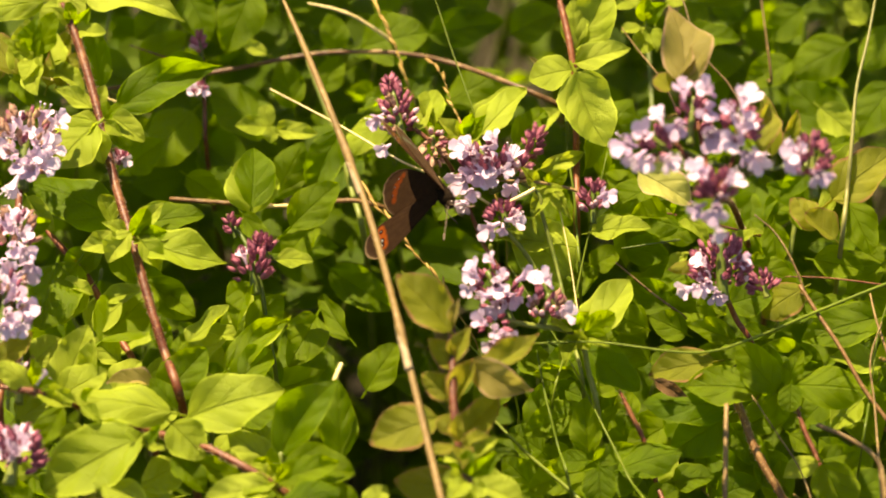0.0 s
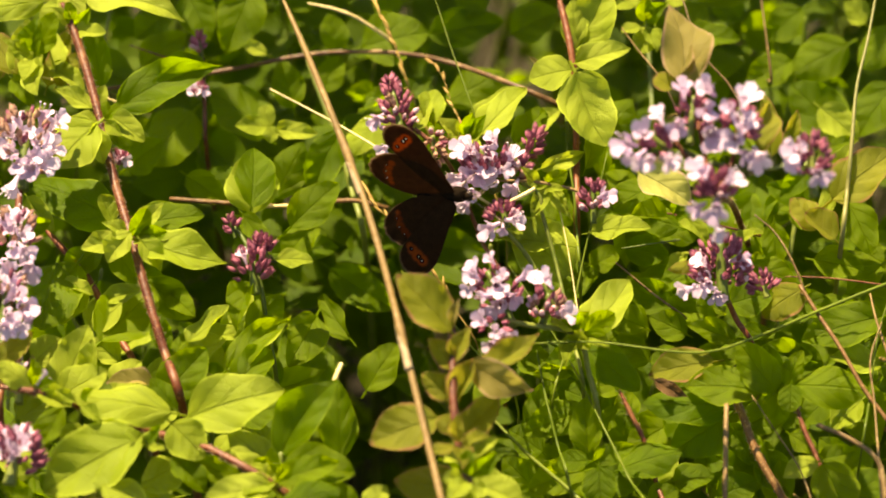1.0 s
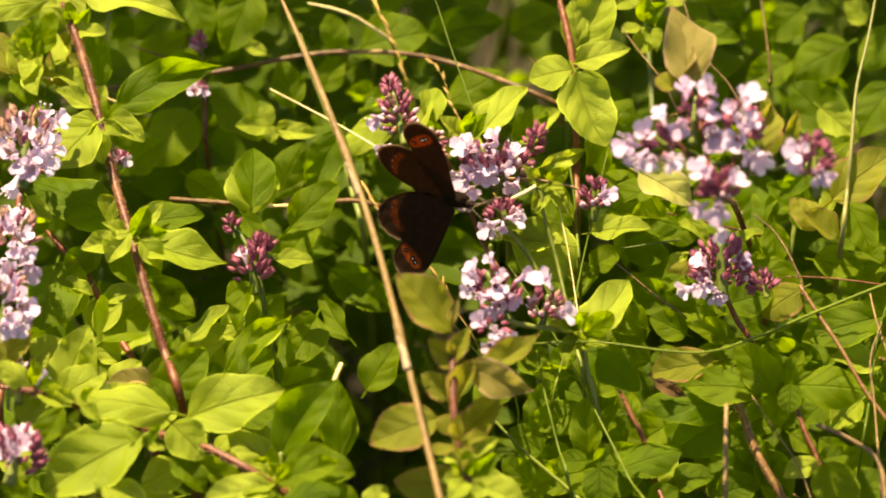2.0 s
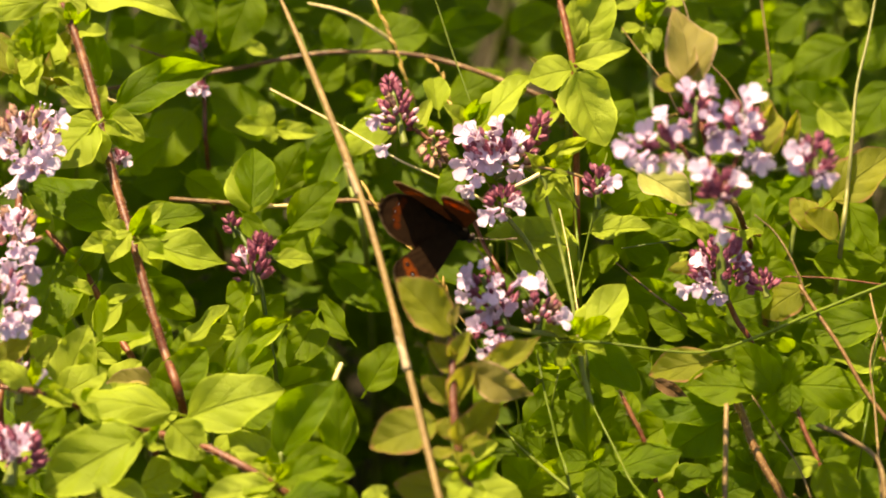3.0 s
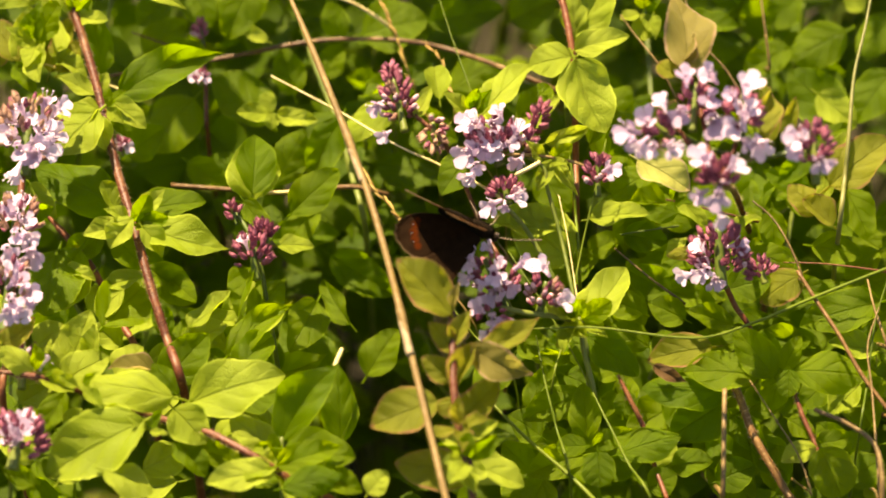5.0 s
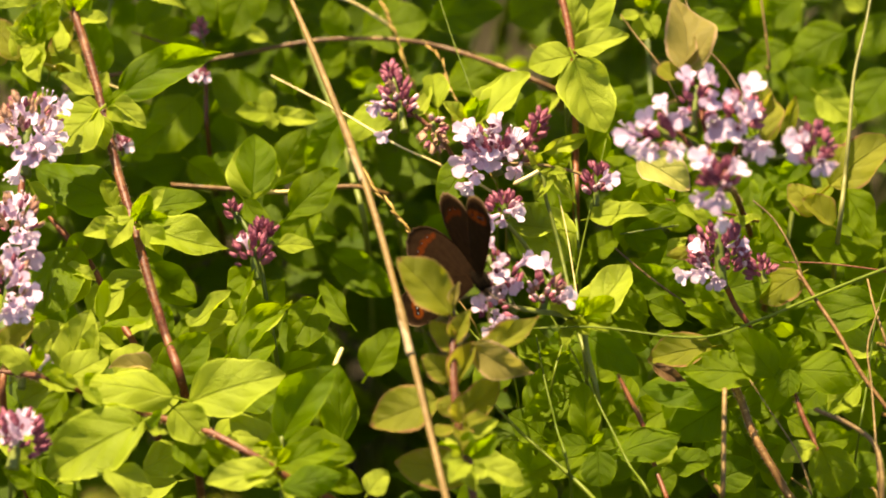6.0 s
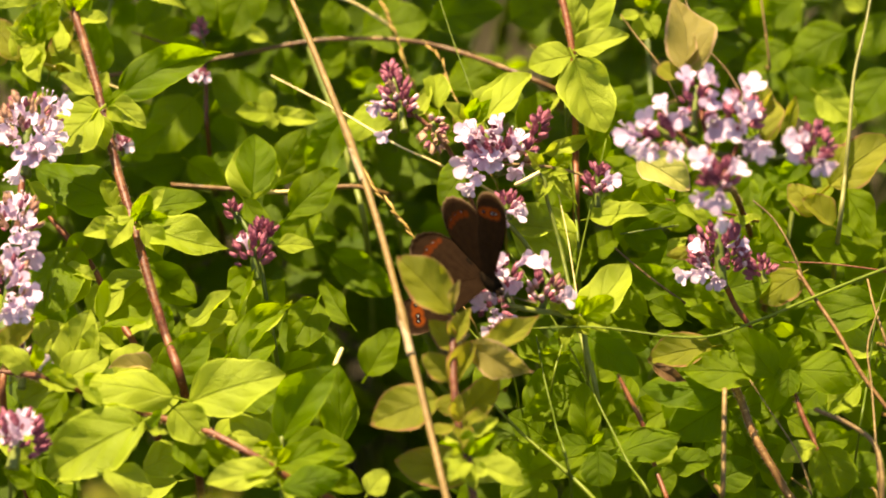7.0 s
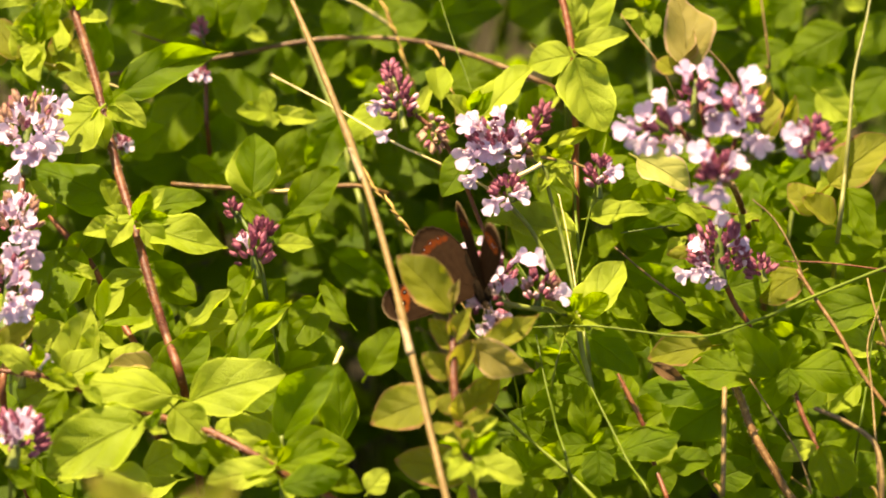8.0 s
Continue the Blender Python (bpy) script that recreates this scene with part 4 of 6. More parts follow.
h = flower_head(p, (0.0118, -0.0333, 0.2662), (0.0131, -0.0421, 0.2672), 0.0050, 18, 0, 0, 14)
bloom(h, (0.0090, -0.0400, 0.2727, 0.0049), (0.0128, -0.0417, 0.2712, 0.0042), (0.0112, -0.0444, 0.2686, 0.0036), (0.0144, -0.0434, 0.2699, 0.0049), (0.0161, -0.0415, 0.2689, 0.0042))
leaf(p, (0.0347, -0.0298, 0.2600), (0.0461, -0.0144, 0.2628), 0.58, -4, FRESH_LIT, 2)
leaf(p, (0.0333, -0.0313, 0.2596), (0.0284, -0.0368, 0.2562), 0.5, 0, FRESH_LIT, 3)
tuft(p, (0.0337, -0.0316, 0.2604), 5, 0.008)
tuft(p, (0.0298, -0.0298, 0.2600), 3, 0.007)

# large flowering plant
p = tall = plant((0.0629, -0.0288, 0.2639), "tall oregano with a large cluster of pink flowers", PLANTS)
stem(p, [(0.0531, -0.0229, 0.3187), (0.0598, -0.0305, 0.3129), (0.0648, -0.0326, 0.3055), (0.0715, 0.0060, 0.2700), (0.0760, 0.0150, 0.2514), (0.0796, 0.0200, 0.2356)], 0.0008, STEM_RED, True, 200)
stem(p, [(0.0880, -0.0290, 0.3152), (0.0772, -0.0305, 0.3129), (0.0639, -0.0291, 0.3134), (0.0532, -0.0245, 0.3165)], 0.0006, STEM_GREEN)
stem(p, [(0.0594, -0.0159, 0.3208), (0.0613, -0.0237, 0.3176), (0.0624, -0.0297, 0.3141), (0.0634, -0.0358, 0.3122), (0.0645, -0.0338, 0.3069)], 0.0006, STEM_RED)
stem(p, [(0.0695, -0.0183, 0.3201), (0.0700, -0.0251, 0.3171), (0.0678, -0.0313, 0.3136), (0.0647, -0.0374, 0.3101)], 0.0006, STEM_RED)
h = flower_head(p, (0.0546, -0.0297, 0.3166), (0.0490, -0.0266, 0.3202), 0.0050, 30, 3, 0, 20)
bloom(h, (0.0428, -0.0322, 0.3224, 0.0071), (0.0475, -0.0297, 0.3237, 0.0059), (0.0450, -0.0358, 0.3202, 0.0059), (0.0483, -0.0358, 0.3198, 0.0059), (0.0537, -0.0350, 0.3195, 0.0059), (0.0508, -0.0272, 0.3273, 0.0049))
h = flower_head(p, (0.0588, -0.0244, 0.3183), (0.0597, -0.0162, 0.3233), 0.0050, 34, 3, 0, 21)
bloom(h, (0.0556, -0.0273, 0.3234, 0.0062), (0.0570, -0.0204, 0.3298, 0.0055), (0.0623, -0.0210, 0.3303, 0.0065), (0.0629, -0.0245, 0.3263, 0.0065), (0.0637, -0.0279, 0.3212, 0.0071))
h = flower_head(p, (0.0703, -0.0277, 0.3172), (0.0706, -0.0201, 0.3230), 0.0054, 44, 4, 0, 22)
bloom(h, (0.0716, -0.0231, 0.3294, 0.0069), (0.0709, -0.0279, 0.3248, 0.0075), (0.0689, -0.0302, 0.3215, 0.0069), (0.0719, -0.0320, 0.3186, 0.0052), (0.0756, -0.0331, 0.3179, 0.0069), (0.0675, -0.0260, 0.3284, 0.0039))
h = flower_head(p, (0.0645, -0.0411, 0.3116), (0.0642, -0.0369, 0.3171), 0.0054, 44, 6, 0, 24)
bloom(h, (0.0605, -0.0409, 0.3220, 0.0075), (0.0685, -0.0408, 0.3192, 0.0065), (0.0592, -0.0457, 0.3138, 0.0049), (0.0642, -0.0472, 0.3143, 0.0065), (0.0652, -0.0501, 0.3098, 0.0052))
h = flower_head(p, (0.0877, -0.0366, 0.3129), (0.0873, -0.0271, 0.3192), 0.0054, 46, 5, 0, 25)
bloom(h, (0.0833, -0.0342, 0.3223, 0.0069), (0.0827, -0.0368, 0.3193, 0.0046), (0.0887, -0.0381, 0.3174, 0.0069))
leaf(p, (0.0577, -0.0079, 0.3199), (0.0550, 0.0139, 0.3268), 0.56, 14, BROWN, 8)
leaf(p, (0.0564, -0.0061, 0.3204), (0.0602, 0.0044, 0.3237), 0.22, 50, BROWN, 5)
leaf(p, (0.0551, -0.0076, 0.3182), (0.0511, -0.0038, 0.3194), 0.9, 0, AGED, 7)
leaf(p, (0.0749, -0.0246, 0.3130), (0.0790, -0.0063, 0.3152), 0.35, 40, AGED, 6)

# flower head lower on the same side
p = nod = plant((0.0692, -0.0186, 0.2544), "oregano flower head with white flowers among dark calyces", PLANTS)
stem(p, [(0.0692, -0.0057, 0.2672), (0.0684, -0.0137, 0.2612), (0.0722, -0.0156, 0.2517)], 0.0007, STEM_RED, True)
h = flower_head(p, (0.0687, -0.0175, 0.2619), (0.0683, -0.0084, 0.2700), 0.0082, 84, 6, 0, 30)
bloom(h, (0.0736, -0.0152, 0.2710, 0.0059), (0.0631, -0.0160, 0.2709, 0.0049), (0.0646, -0.0180, 0.2680, 0.0036), (0.0631, -0.0211, 0.2661, 0.0049), (0.0590, -0.0209, 0.2650, 0.0052), (0.0673, -0.0220, 0.2641, 0.0049), (0.0652, -0.0208, 0.2668, 0.0036))
h = flower_head(p, (0.0796, -0.0153, 0.2590), (0.0782, -0.0121, 0.2617), 0.0045, 18, 0, 0, 31)
leaf(p, (0.0633, -0.0105, 0.2640), (0.0555, -0.0117, 0.2636), 0.42, -20, AGED, 4)

# heads at the edge
p = edge = plant((-0.1056, -0.0322, 0.2557), "oregano with large pale pink flower heads", PLANTS)
stem(p, [(-0.1041, 0.0135, 0.2838), (-0.1046, -0.0085, 0.2753), (-0.1059, -0.0303, 0.2652), (-0.1063, -0.0397, 0.2589)], 0.0009, STEM_RED, True, 150)
h = flower_head(p, (-0.1037, 0.0041, 0.2809), (-0.1027, 0.0184, 0.2889), 0.0088, 60, 10, 0, 40, 0.85)
bloom(h, (-0.1052, 0.0148, 0.2904), (-0.0989, 0.0168, 0.2902), (-0.0961, 0.0151, 0.2887), (-0.1067, 0.0104, 0.2891), (-0.1026, 0.0089, 0.2904), (-0.0992, 0.0067, 0.2897), (-0.1004, 0.0032, 0.2886), (-0.0962, 0.0063, 0.2878), (-0.1045, 0.0011, 0.2880), (-0.1070, 0.0056, 0.2885), (-0.0980, 0.0019, 0.2865), (-0.1015, -0.0001, 0.2867), (-0.0946, 0.0171, 0.2885), (-0.1058, -0.0045, 0.2836))
h = flower_head(p, (-0.1055, -0.0177, 0.2743), (-0.1043, -0.0099, 0.2802), 0.0070, 36, 4, 0, 41, 0.7)
bloom(h, (-0.1061, -0.0148, 0.2805), (-0.1024, -0.0171, 0.2807), (-0.1043, -0.0221, 0.2801), (-0.1014, -0.0216, 0.2785), (-0.1062, -0.0253, 0.2774), (-0.1007, -0.0258, 0.2764), (-0.1055, -0.0113, 0.2816), (-0.1028, -0.0103, 0.2810))
h = flower_head(p, (-0.1065, -0.0393, 0.2680), (-0.1055, -0.0269, 0.2752), 0.0075, 40, 4, 0, 42, 0.7)
bloom(h, (-0.1059, -0.0307, 0.2767), (-0.1035, -0.0345, 0.2765), (-0.1008, -0.0364, 0.2742), (-0.1043, -0.0403, 0.2748), (-0.0999, -0.0387, 0.2726), (-0.1056, -0.0432, 0.2731), (-0.1033, -0.0287, 0.2764), (-0.1021, -0.0419, 0.2726))
h = flower_head(p, (-0.1025, -0.0489, 0.2563), (-0.1021, -0.0411, 0.2603), 0.0050, 24, 2, 1, 43)
bloom(h, (-0.1029, -0.0444, 0.2612))
h = flower_head(p, (-0.1027, -0.0772, 0.2574), (-0.1009, -0.0688, 0.2633), 0.0080, 50, 2, 0, 44)
bloom(h, (-0.1025, -0.0728, 0.2658), (-0.1009, -0.0765, 0.2656), (-0.0997, -0.0711, 0.2653), (-0.1034, -0.0770, 0.2646))
leaf(p, (-0.1091, -0.0055, 0.2726), (-0.0963, -0.0017, 0.2702), 0.45, 40, GREEN, 5)

# small purple head among the leaves
p = bud = plant((-0.0467, -0.0139, 0.2558), "small dark purple oregano head with one open flower", PLANTS)
stem(p, [(-0.0541, 0.0081, 0.2643), (-0.0483, -0.0013, 0.2614), (-0.0454, -0.0092, 0.2572), (-0.0440, -0.0142, 0.2503)], 0.0006, STEM_GREEN, True)
h = flower_head(p, (-0.0466, -0.0130, 0.2597), (-0.0481, -0.0058, 0.2654), 0.0056, 36, 0, 0, 50)
bloom(h, (-0.0493, -0.0093, 0.2670), size=0.005)
flower_head(p, (-0.0440, -0.0044, 0.2622), (-0.0447, -0.0012, 0.2650), 0.0036, 16, 0, 0, 51)
flower_head(p, (-0.0519, 0.0026, 0.2626), (-0.0529, 0.0053, 0.2652), 0.0028, 12, 0, 0, 52)
leaf(p, (-0.0414, -0.0059, 0.2618), (-0.0321, -0.0063, 0.2617), 0.55, 0, FRESH_LIT, 1)
leaf(p, (-0.0479, 0.0115, 0.2635), (-0.0475, 0.0268, 0.2701), 0.66, 20, GREEN, 0)
leaf(p, (-0.0500, 0.0096, 0.2630), (-0.0428, 0.0016, 0.2587), 0.5, 0, GREEN, 2)
leaf(p, (-0.0482, -0.0092, 0.2572), (-0.0513, -0.0231, 0.2548), 0.5, 20, GREEN, 5)

# shoot at the top with bright leaf pairs
p = plant((0.0323, 0.0250, 0.2588), "oregano shoot with a red stem and bright leaf pairs", PLANTS)
stem(p, [(0.0289, 0.0658, 0.2899), (0.0310, 0.0569, 0.2861), (0.0326, 0.0480, 0.2823), (0.0334, 0.0415, 0.2766), (0.0337, 0.0283, 0.2617)], 0.0009, STEM_RED, True, 250)
leaf(p, (0.0336, 0.0531, 0.2803), (0.0419, 0.0645, 0.2932), 0.66, 10, FRESH_LIT, 2)
leaf(p, (0.0336, 0.0534, 0.2797), (0.0330, 0.0616, 0.2900), 0.52, -6, FRESH_LIT, 4)
leaf(p, (0.0324, 0.0413, 0.2835), (0.0216, 0.0399, 0.2813), 0.90, -6, FRESH_LIT, 1)
leaf(p, (0.0334, 0.0454, 0.2823), (0.0473, 0.0462, 0.2864), 0.52, 10, FRESH_LIT, 0)
leaf(p, (0.0331, 0.0347, 0.2883), (0.0407, 0.0220, 0.2746), 0.75, -8, FRESH_LIT, 2)
leaf(p, (0.0239, 0.0437, 0.2830), (0.0218, 0.0450, 0.2848), 0.45, 8, BROWN, 5)

# rooted shoots of the dense bed beyond the flowers
p = plant((0.0548, 0.0107, 0.2543), "oregano shoot with broad green leaves behind the flowers", PLANTS)
stem(p, [(0.0535, 0.1064, 0.2493), (0.0546, 0.0896, 0.2437), (0.0554, 0.0584, 0.2354), (0.0564, 0.0388, 0.2292)], 0.0006, STEM_GREEN, True)
leaf(p, (0.0617, 0.0688, 0.2714), (0.0766, 0.0689, 0.2706), 0.54, -9, GREEN, 0)
leaf(p, (0.0537, 0.0624, 0.2797), (0.0499, 0.0577, 0.2756), 0.91, -8, FRESH_LIT, 7)
leaf(p, (0.0493, 0.0712, 0.2800), (0.0554, 0.0694, 0.2778), 0.93, -2, FRESH_LIT, 1)
leaf(p, (0.0503, 0.0753, 0.2796), (0.0430, 0.0729, 0.2778), 0.68, -13, FRESH_LIT, 2)
leaf(p, (0.0576, 0.0742, 0.2775), (0.0623, 0.0770, 0.2801), 0.88, -5, FRESH_LIT, 4)
leaf(p, (0.0399, 0.0394, 0.2485), (0.0513, 0.0461, 0.2546), 0.44, -2, GREEN, 1)
leaf(p, (0.0485, 0.0090, 0.2774), (0.0615, 0.0024, 0.2727), 0.66, -6, PALE, 3)
leaf(p, (0.0585, 0.0108, 0.2638), (0.0662, 0.0053, 0.2575), 0.48, -5, FRESH_LIT, 0)
leaf(p, (0.0530, 0.0239, 0.2601), (0.0428, 0.0193, 0.2558), 0.77, 12, GREEN, 7)
leaf(p, (0.0372, 0.0108, 0.2558), (0.0521, 0.0101, 0.2580), 0.52, -9, FRESH_LIT, 0)
leaf(p, (0.0596, 0.0171, 0.2521), (0.0490, 0.0180, 0.2547), 0.72, 1, GREEN, 4)
leaf(p, (0.0402, 0.0264, 0.2610), (0.0366, 0.0362, 0.2707), 0.43, 10, GREEN, 5)
leaf(p, (0.0320, 0.0032, 0.2485), (0.0170, 0.0107, 0.2593), 0.80, -10, FRESH_LIT, 1)
leaf(p, (0.0302, 0.0056, 0.2566), (0.0105, 0.0072, 0.2582), 0.48, 10, FRESH_LIT, 2)
leaf(p, (0.0460, 0.0146, 0.2470), (0.0571, 0.0129, 0.2463), 0.71, 10, GREEN, 1)
leaf(p, (0.0577, -0.0003, 0.2402), (0.0460, 0.0033, 0.2458), 0.67, -12, GREEN, 0)
leaf(p, (0.0618, 0.0024, 0.2565), (0.0561, -0.0010, 0.2537), 0.48, 9, FRESH_LIT, 3)
leaf(p, (0.0504, -0.0075, 0.2403), (0.0396, -0.0049, 0.2441), 0.67, -5, GREEN, 1)
leaf(p, (0.0372, 0.0142, 0.2416), (0.0452, 0.0167, 0.2452), 0.80, -3, GREEN, 2)
tuft(p, (0.0514, 0.0631, 0.2801), 4, 0.008)
tuft(p, (0.0571, 0.0058, 0.2654), 4, 0.009, GREEN)

p = plant((0.0873, 0.0076, 0.2534), "oregano shoot with long green leaves beside the flower cluster", PLANTS)
stem(p, [(0.0962, 0.0605, 0.2452), (0.0928, 0.0474, 0.2411), (0.0896, 0.0325, 0.2309), (0.0881, 0.0258, 0.2252)], 0.0006, STEM_GREEN, True)
leaf(p, (0.0974, 0.0149, 0.2632), (0.1134, 0.0242, 0.2712), 0.64, -8, AGED, 0)
leaf(p, (0.1011, 0.0113, 0.2652), (0.1068, 0.0010, 0.2570), 0.68, -11, GREEN, 1)
leaf(p, (0.0830, 0.0109, 0.2591), (0.0839, 0.0041, 0.2504), 0.67, 14, GREEN, 0)
leaf(p, (0.0948, 0.0122, 0.2565), (0.0871, 0.0166, 0.2621), 0.81, 16, AGED, 4)
leaf(p, (0.0982, 0.0072, 0.2568), (0.0906, 0.0123, 0.2613), 0.72, 14, AGED, 9)
leaf(p, (0.0989, 0.0096, 0.2569), (0.1082, 0.0072, 0.2537), 0.68, -9, GREEN, 2)
leaf(p, (0.0825, 0.0235, 0.2699), (0.0800, 0.0350, 0.2825), 0.30, 11, AGED, 5)
leaf(p, (0.0868, 0.0342, 0.2625), (0.0900, 0.0406, 0.2710), 0.37, 1, AGED, 2)
leaf(p, (0.0950, 0.0325, 0.2640), (0.1047, 0.0338, 0.2669), 0.40, -5, GREEN, 0)
leaf(p, (0.0994, 0.0246, 0.2626), (0.1038, 0.0307, 0.2694), 0.35, -14, FRESH_LIT, 5)
leaf(p, (0.0957, 0.0142, 0.2581), (0.0988, 0.0236, 0.2676), 0.33, -7, FRESH_LIT, 2)
leaf(p, (0.0726, 0.0058, 0.2576), (0.0803, 0.0077, 0.2588), 0.49, -15, FRESH_LIT, 0)
leaf(p, (0.0711, -0.0059, 0.2466), (0.0825, -0.0032, 0.2482), 0.80, 6, GREEN, 1)
leaf(p, (0.0900, -0.0036, 0.2501), (0.0796, -0.0078, 0.2440), 0.75, 13, AGED, 4)
leaf(p, (0.1096, -0.0097, 0.2461), (0.0891, -0.0162, 0.2438), 0.52, 2, GREEN, 1)
leaf(p, (0.1090, -0.0200, 0.2389), (0.0963, -0.0196, 0.2416), 0.66, 8, FRESH_LIT, 2)
leaf(p, (0.0609, -0.0123, 0.2424), (0.0513, -0.0092, 0.2457), 0.74, -6, GREEN, 0)
leaf(p, (0.0727, -0.0169, 0.2448), (0.0606, -0.0148, 0.2482), 0.51, 1, GREEN, 2)
leaf(p, (0.0773, 0.0034, 0.2514), (0.0886, 0.0006, 0.2483), 0.66, 14, GREEN, 4)
leaf(p, (0.0929, 0.0053, 0.2516), (0.1056, 0.0025, 0.2503), 0.67, -5, GREEN, 1)
leaf(p, (0.0874, 0.0002, 0.2428), (0.0987, -0.0020, 0.2410), 0.63, 12, GREEN, 0)
leaf(p, (0.1101, 0.0058, 0.2493), (0.1015, 0.0005, 0.2445), 0.71, 9, GREEN, 0)
leaf(p, (0.0940, 0.0312, 0.2591), (0.0854, 0.0262, 0.2539), 0.57, -10, GREEN, 2)
fill_in(p, 44, 0.038, 0.112, -0.024, 0.030, 0.024, (GREEN,), 21)

p = plant((0.0698, -0.0433, 0.2471), "oregano shoot with broad leaves, one browned along its edge", PLANTS)
stem(p, [(0.0704, -0.0330, 0.2431), (0.0734, -0.0377, 0.2399), (0.0768, -0.0471, 0.2355), (0.0837, -0.0580, 0.2287)], 0.0010, TWIG, True, 300)
leaf(p, (0.0701, -0.0368, 0.2406), (0.0491, -0.0378, 0.2431), 0.53, 10, GREEN, 4)
leaf(p, (0.0668, -0.0278, 0.2477), (0.0507, -0.0291, 0.2444), 0.58, 9, AGED, 0)
leaf(p, (0.0780, -0.0356, 0.2452), (0.0594, -0.0342, 0.2453), 0.61, 10, GREEN, 1)
leaf(p, (0.0818, -0.0353, 0.2449), (0.0722, -0.0270, 0.2541), 0.63, -16, GREEN, 0)
leaf(p, (0.0853, -0.0367, 0.2485), (0.0849, -0.0421, 0.2441), 0.89, 12, GREEN, 7)
leaf(p, (0.0842, -0.0331, 0.2447), (0.0885, -0.0280, 0.2517), 0.57, -7, GREEN, 1)
leaf(p, (0.0868, -0.0354, 0.2469), (0.1045, -0.0370, 0.2465), 0.60, 1, GREEN, 4)
leaf(p, (0.0830, -0.0314, 0.2431), (0.0797, -0.0242, 0.2505), 0.42, -1, GREEN, 2)
leaf(p, (0.0700, -0.0359, 0.2370), (0.0562, -0.0436, 0.2321), 0.79, -16, GREEN, 1)
leaf(p, (0.0722, -0.0351, 0.2312), (0.0768, -0.0418, 0.2256), 0.82, -12, GREEN, 0)
leaf(p, (0.0834, -0.0314, 0.2412), (0.0809, -0.0369, 0.2337), 0.76, -14, GREEN, 4)
leaf(p, (0.1035, -0.0320, 0.2387), (0.0959, -0.0387, 0.2336), 0.69, 11, FRESH_LIT, 2)
leaf(p, (0.0962, -0.0264, 0.2348), (0.0892, -0.0316, 0.2302), 0.78, 0, GREEN, 1)
leaf(p, (0.0518, -0.0133, 0.2341), (0.0418, -0.0101, 0.2388), 0.68, -6, GREEN, 4)
leaf(p, (0.0519, -0.0345, 0.2479), (0.0602, -0.0373, 0.2447), 0.40, 10, DRY, 8)
fill_in(p, 22, 0.064, 0.112, -0.064, -0.020, 0.022, (GREEN,), 23)

p = plant((0.0924, -0.0615, 0.2438), "young oregano shoot with rounded leaf pairs", PLANTS)
stem(p, [(0.0864, -0.0398, 0.2448), (0.0886, -0.0460, 0.2412), (0.0921, -0.0538, 0.2372), (0.0952, -0.0608, 0.2316)], 0.0006, STEM_RED, True, 120)
leaf(p, (0.0914, -0.0548, 0.2396), (0.0828, -0.0579, 0.2372), 0.67, 3, FRESH_LIT, 0)
leaf(p, (0.0922, -0.0578, 0.2421), (0.0973, -0.0666, 0.2338), 0.95, -10, GREEN, 7)
leaf(p, (0.0849, -0.0454, 0.2400), (0.0913, -0.0486, 0.2366), 0.79, -12, GREEN, 1)
leaf(p, (0.0918, -0.0503, 0.2363), (0.1008, -0.0494, 0.2381), 0.69, 7, GREEN, 2)
leaf(p, (0.0563, -0.0515, 0.2297), (0.0665, -0.0516, 0.2314), 0.79, -13, GREEN, 0)
leaf(p, (0.0523, -0.0491, 0.2270), (0.0553, -0.0430, 0.2338), 0.90, -4, FRESH_LIT, 4)
leaf(p, (0.0506, -0.0579, 0.2283), (0.0575, -0.0559, 0.2313), 0.99, 9, GREEN, 1)
leaf(p, (0.0676, -0.0506, 0.2233), (0.0774, -0.0478, 0.2264), 0.88, 10, GREEN, 0)
leaf(p, (0.1053, -0.0417, 0.2322), (0.0982, -0.0478, 0.2265), 0.70, -2, GREEN, 4)
leaf(p, (0.0993, -0.0532, 0.2259), (0.1088, -0.0493, 0.2299), 0.84, 0, GREEN, 1)
leaf(p, (0.0777, -0.0392, 0.2278), (0.0861, -0.0465, 0.2193), 0.66, -3, GREEN, 1)

p = plant((0.0447, -0.0539, 0.2459), "oregano shoot with small round leaves at its tip", PLANTS)
stem(p, [(0.0432, -0.0359, 0.2459), (0.0462, -0.0414, 0.2425), (0.0495, -0.0462, 0.2375), (0.0520, -0.0533, 0.2319)], 0.0006, STEM_RED, True, 120)
leaf(p, (0.0351, -0.0259, 0.2501), (0.0484, -0.0340, 0.2436), 0.56, -1, GREEN, 1)
leaf(p, (0.0350, -0.0368, 0.2402), (0.0197, -0.0408, 0.2352), 0.54, 1, GREEN, 0)
leaf(p, (0.0356, -0.0500, 0.2380), (0.0345, -0.0415, 0.2485), 0.60, -14, GREEN, 1)
leaf(p, (0.0352, -0.0555, 0.2406), (0.0278, -0.0553, 0.2400), 0.77, -2, GREEN, 7)
leaf(p, (0.0378, -0.0588, 0.2419), (0.0384, -0.0651, 0.2358), 1.02, 14, GREEN, 7)
leaf(p, (0.0366, -0.0541, 0.2392), (0.0466, -0.0512, 0.2418), 0.50, 13, GREEN, 0)
leaf(p, (0.0345, -0.0543, 0.2359), (0.0204, -0.0578, 0.2329), 0.62, -8, GREEN, 2)
leaf(p, (0.0428, -0.0526, 0.2346), (0.0586, -0.0488, 0.2375), 0.57, -12, GREEN, 4)
leaf(p, (0.0460, -0.0390, 0.2431), (0.0444, -0.0426, 0.2385), 1.01, 5, GREEN, 7)
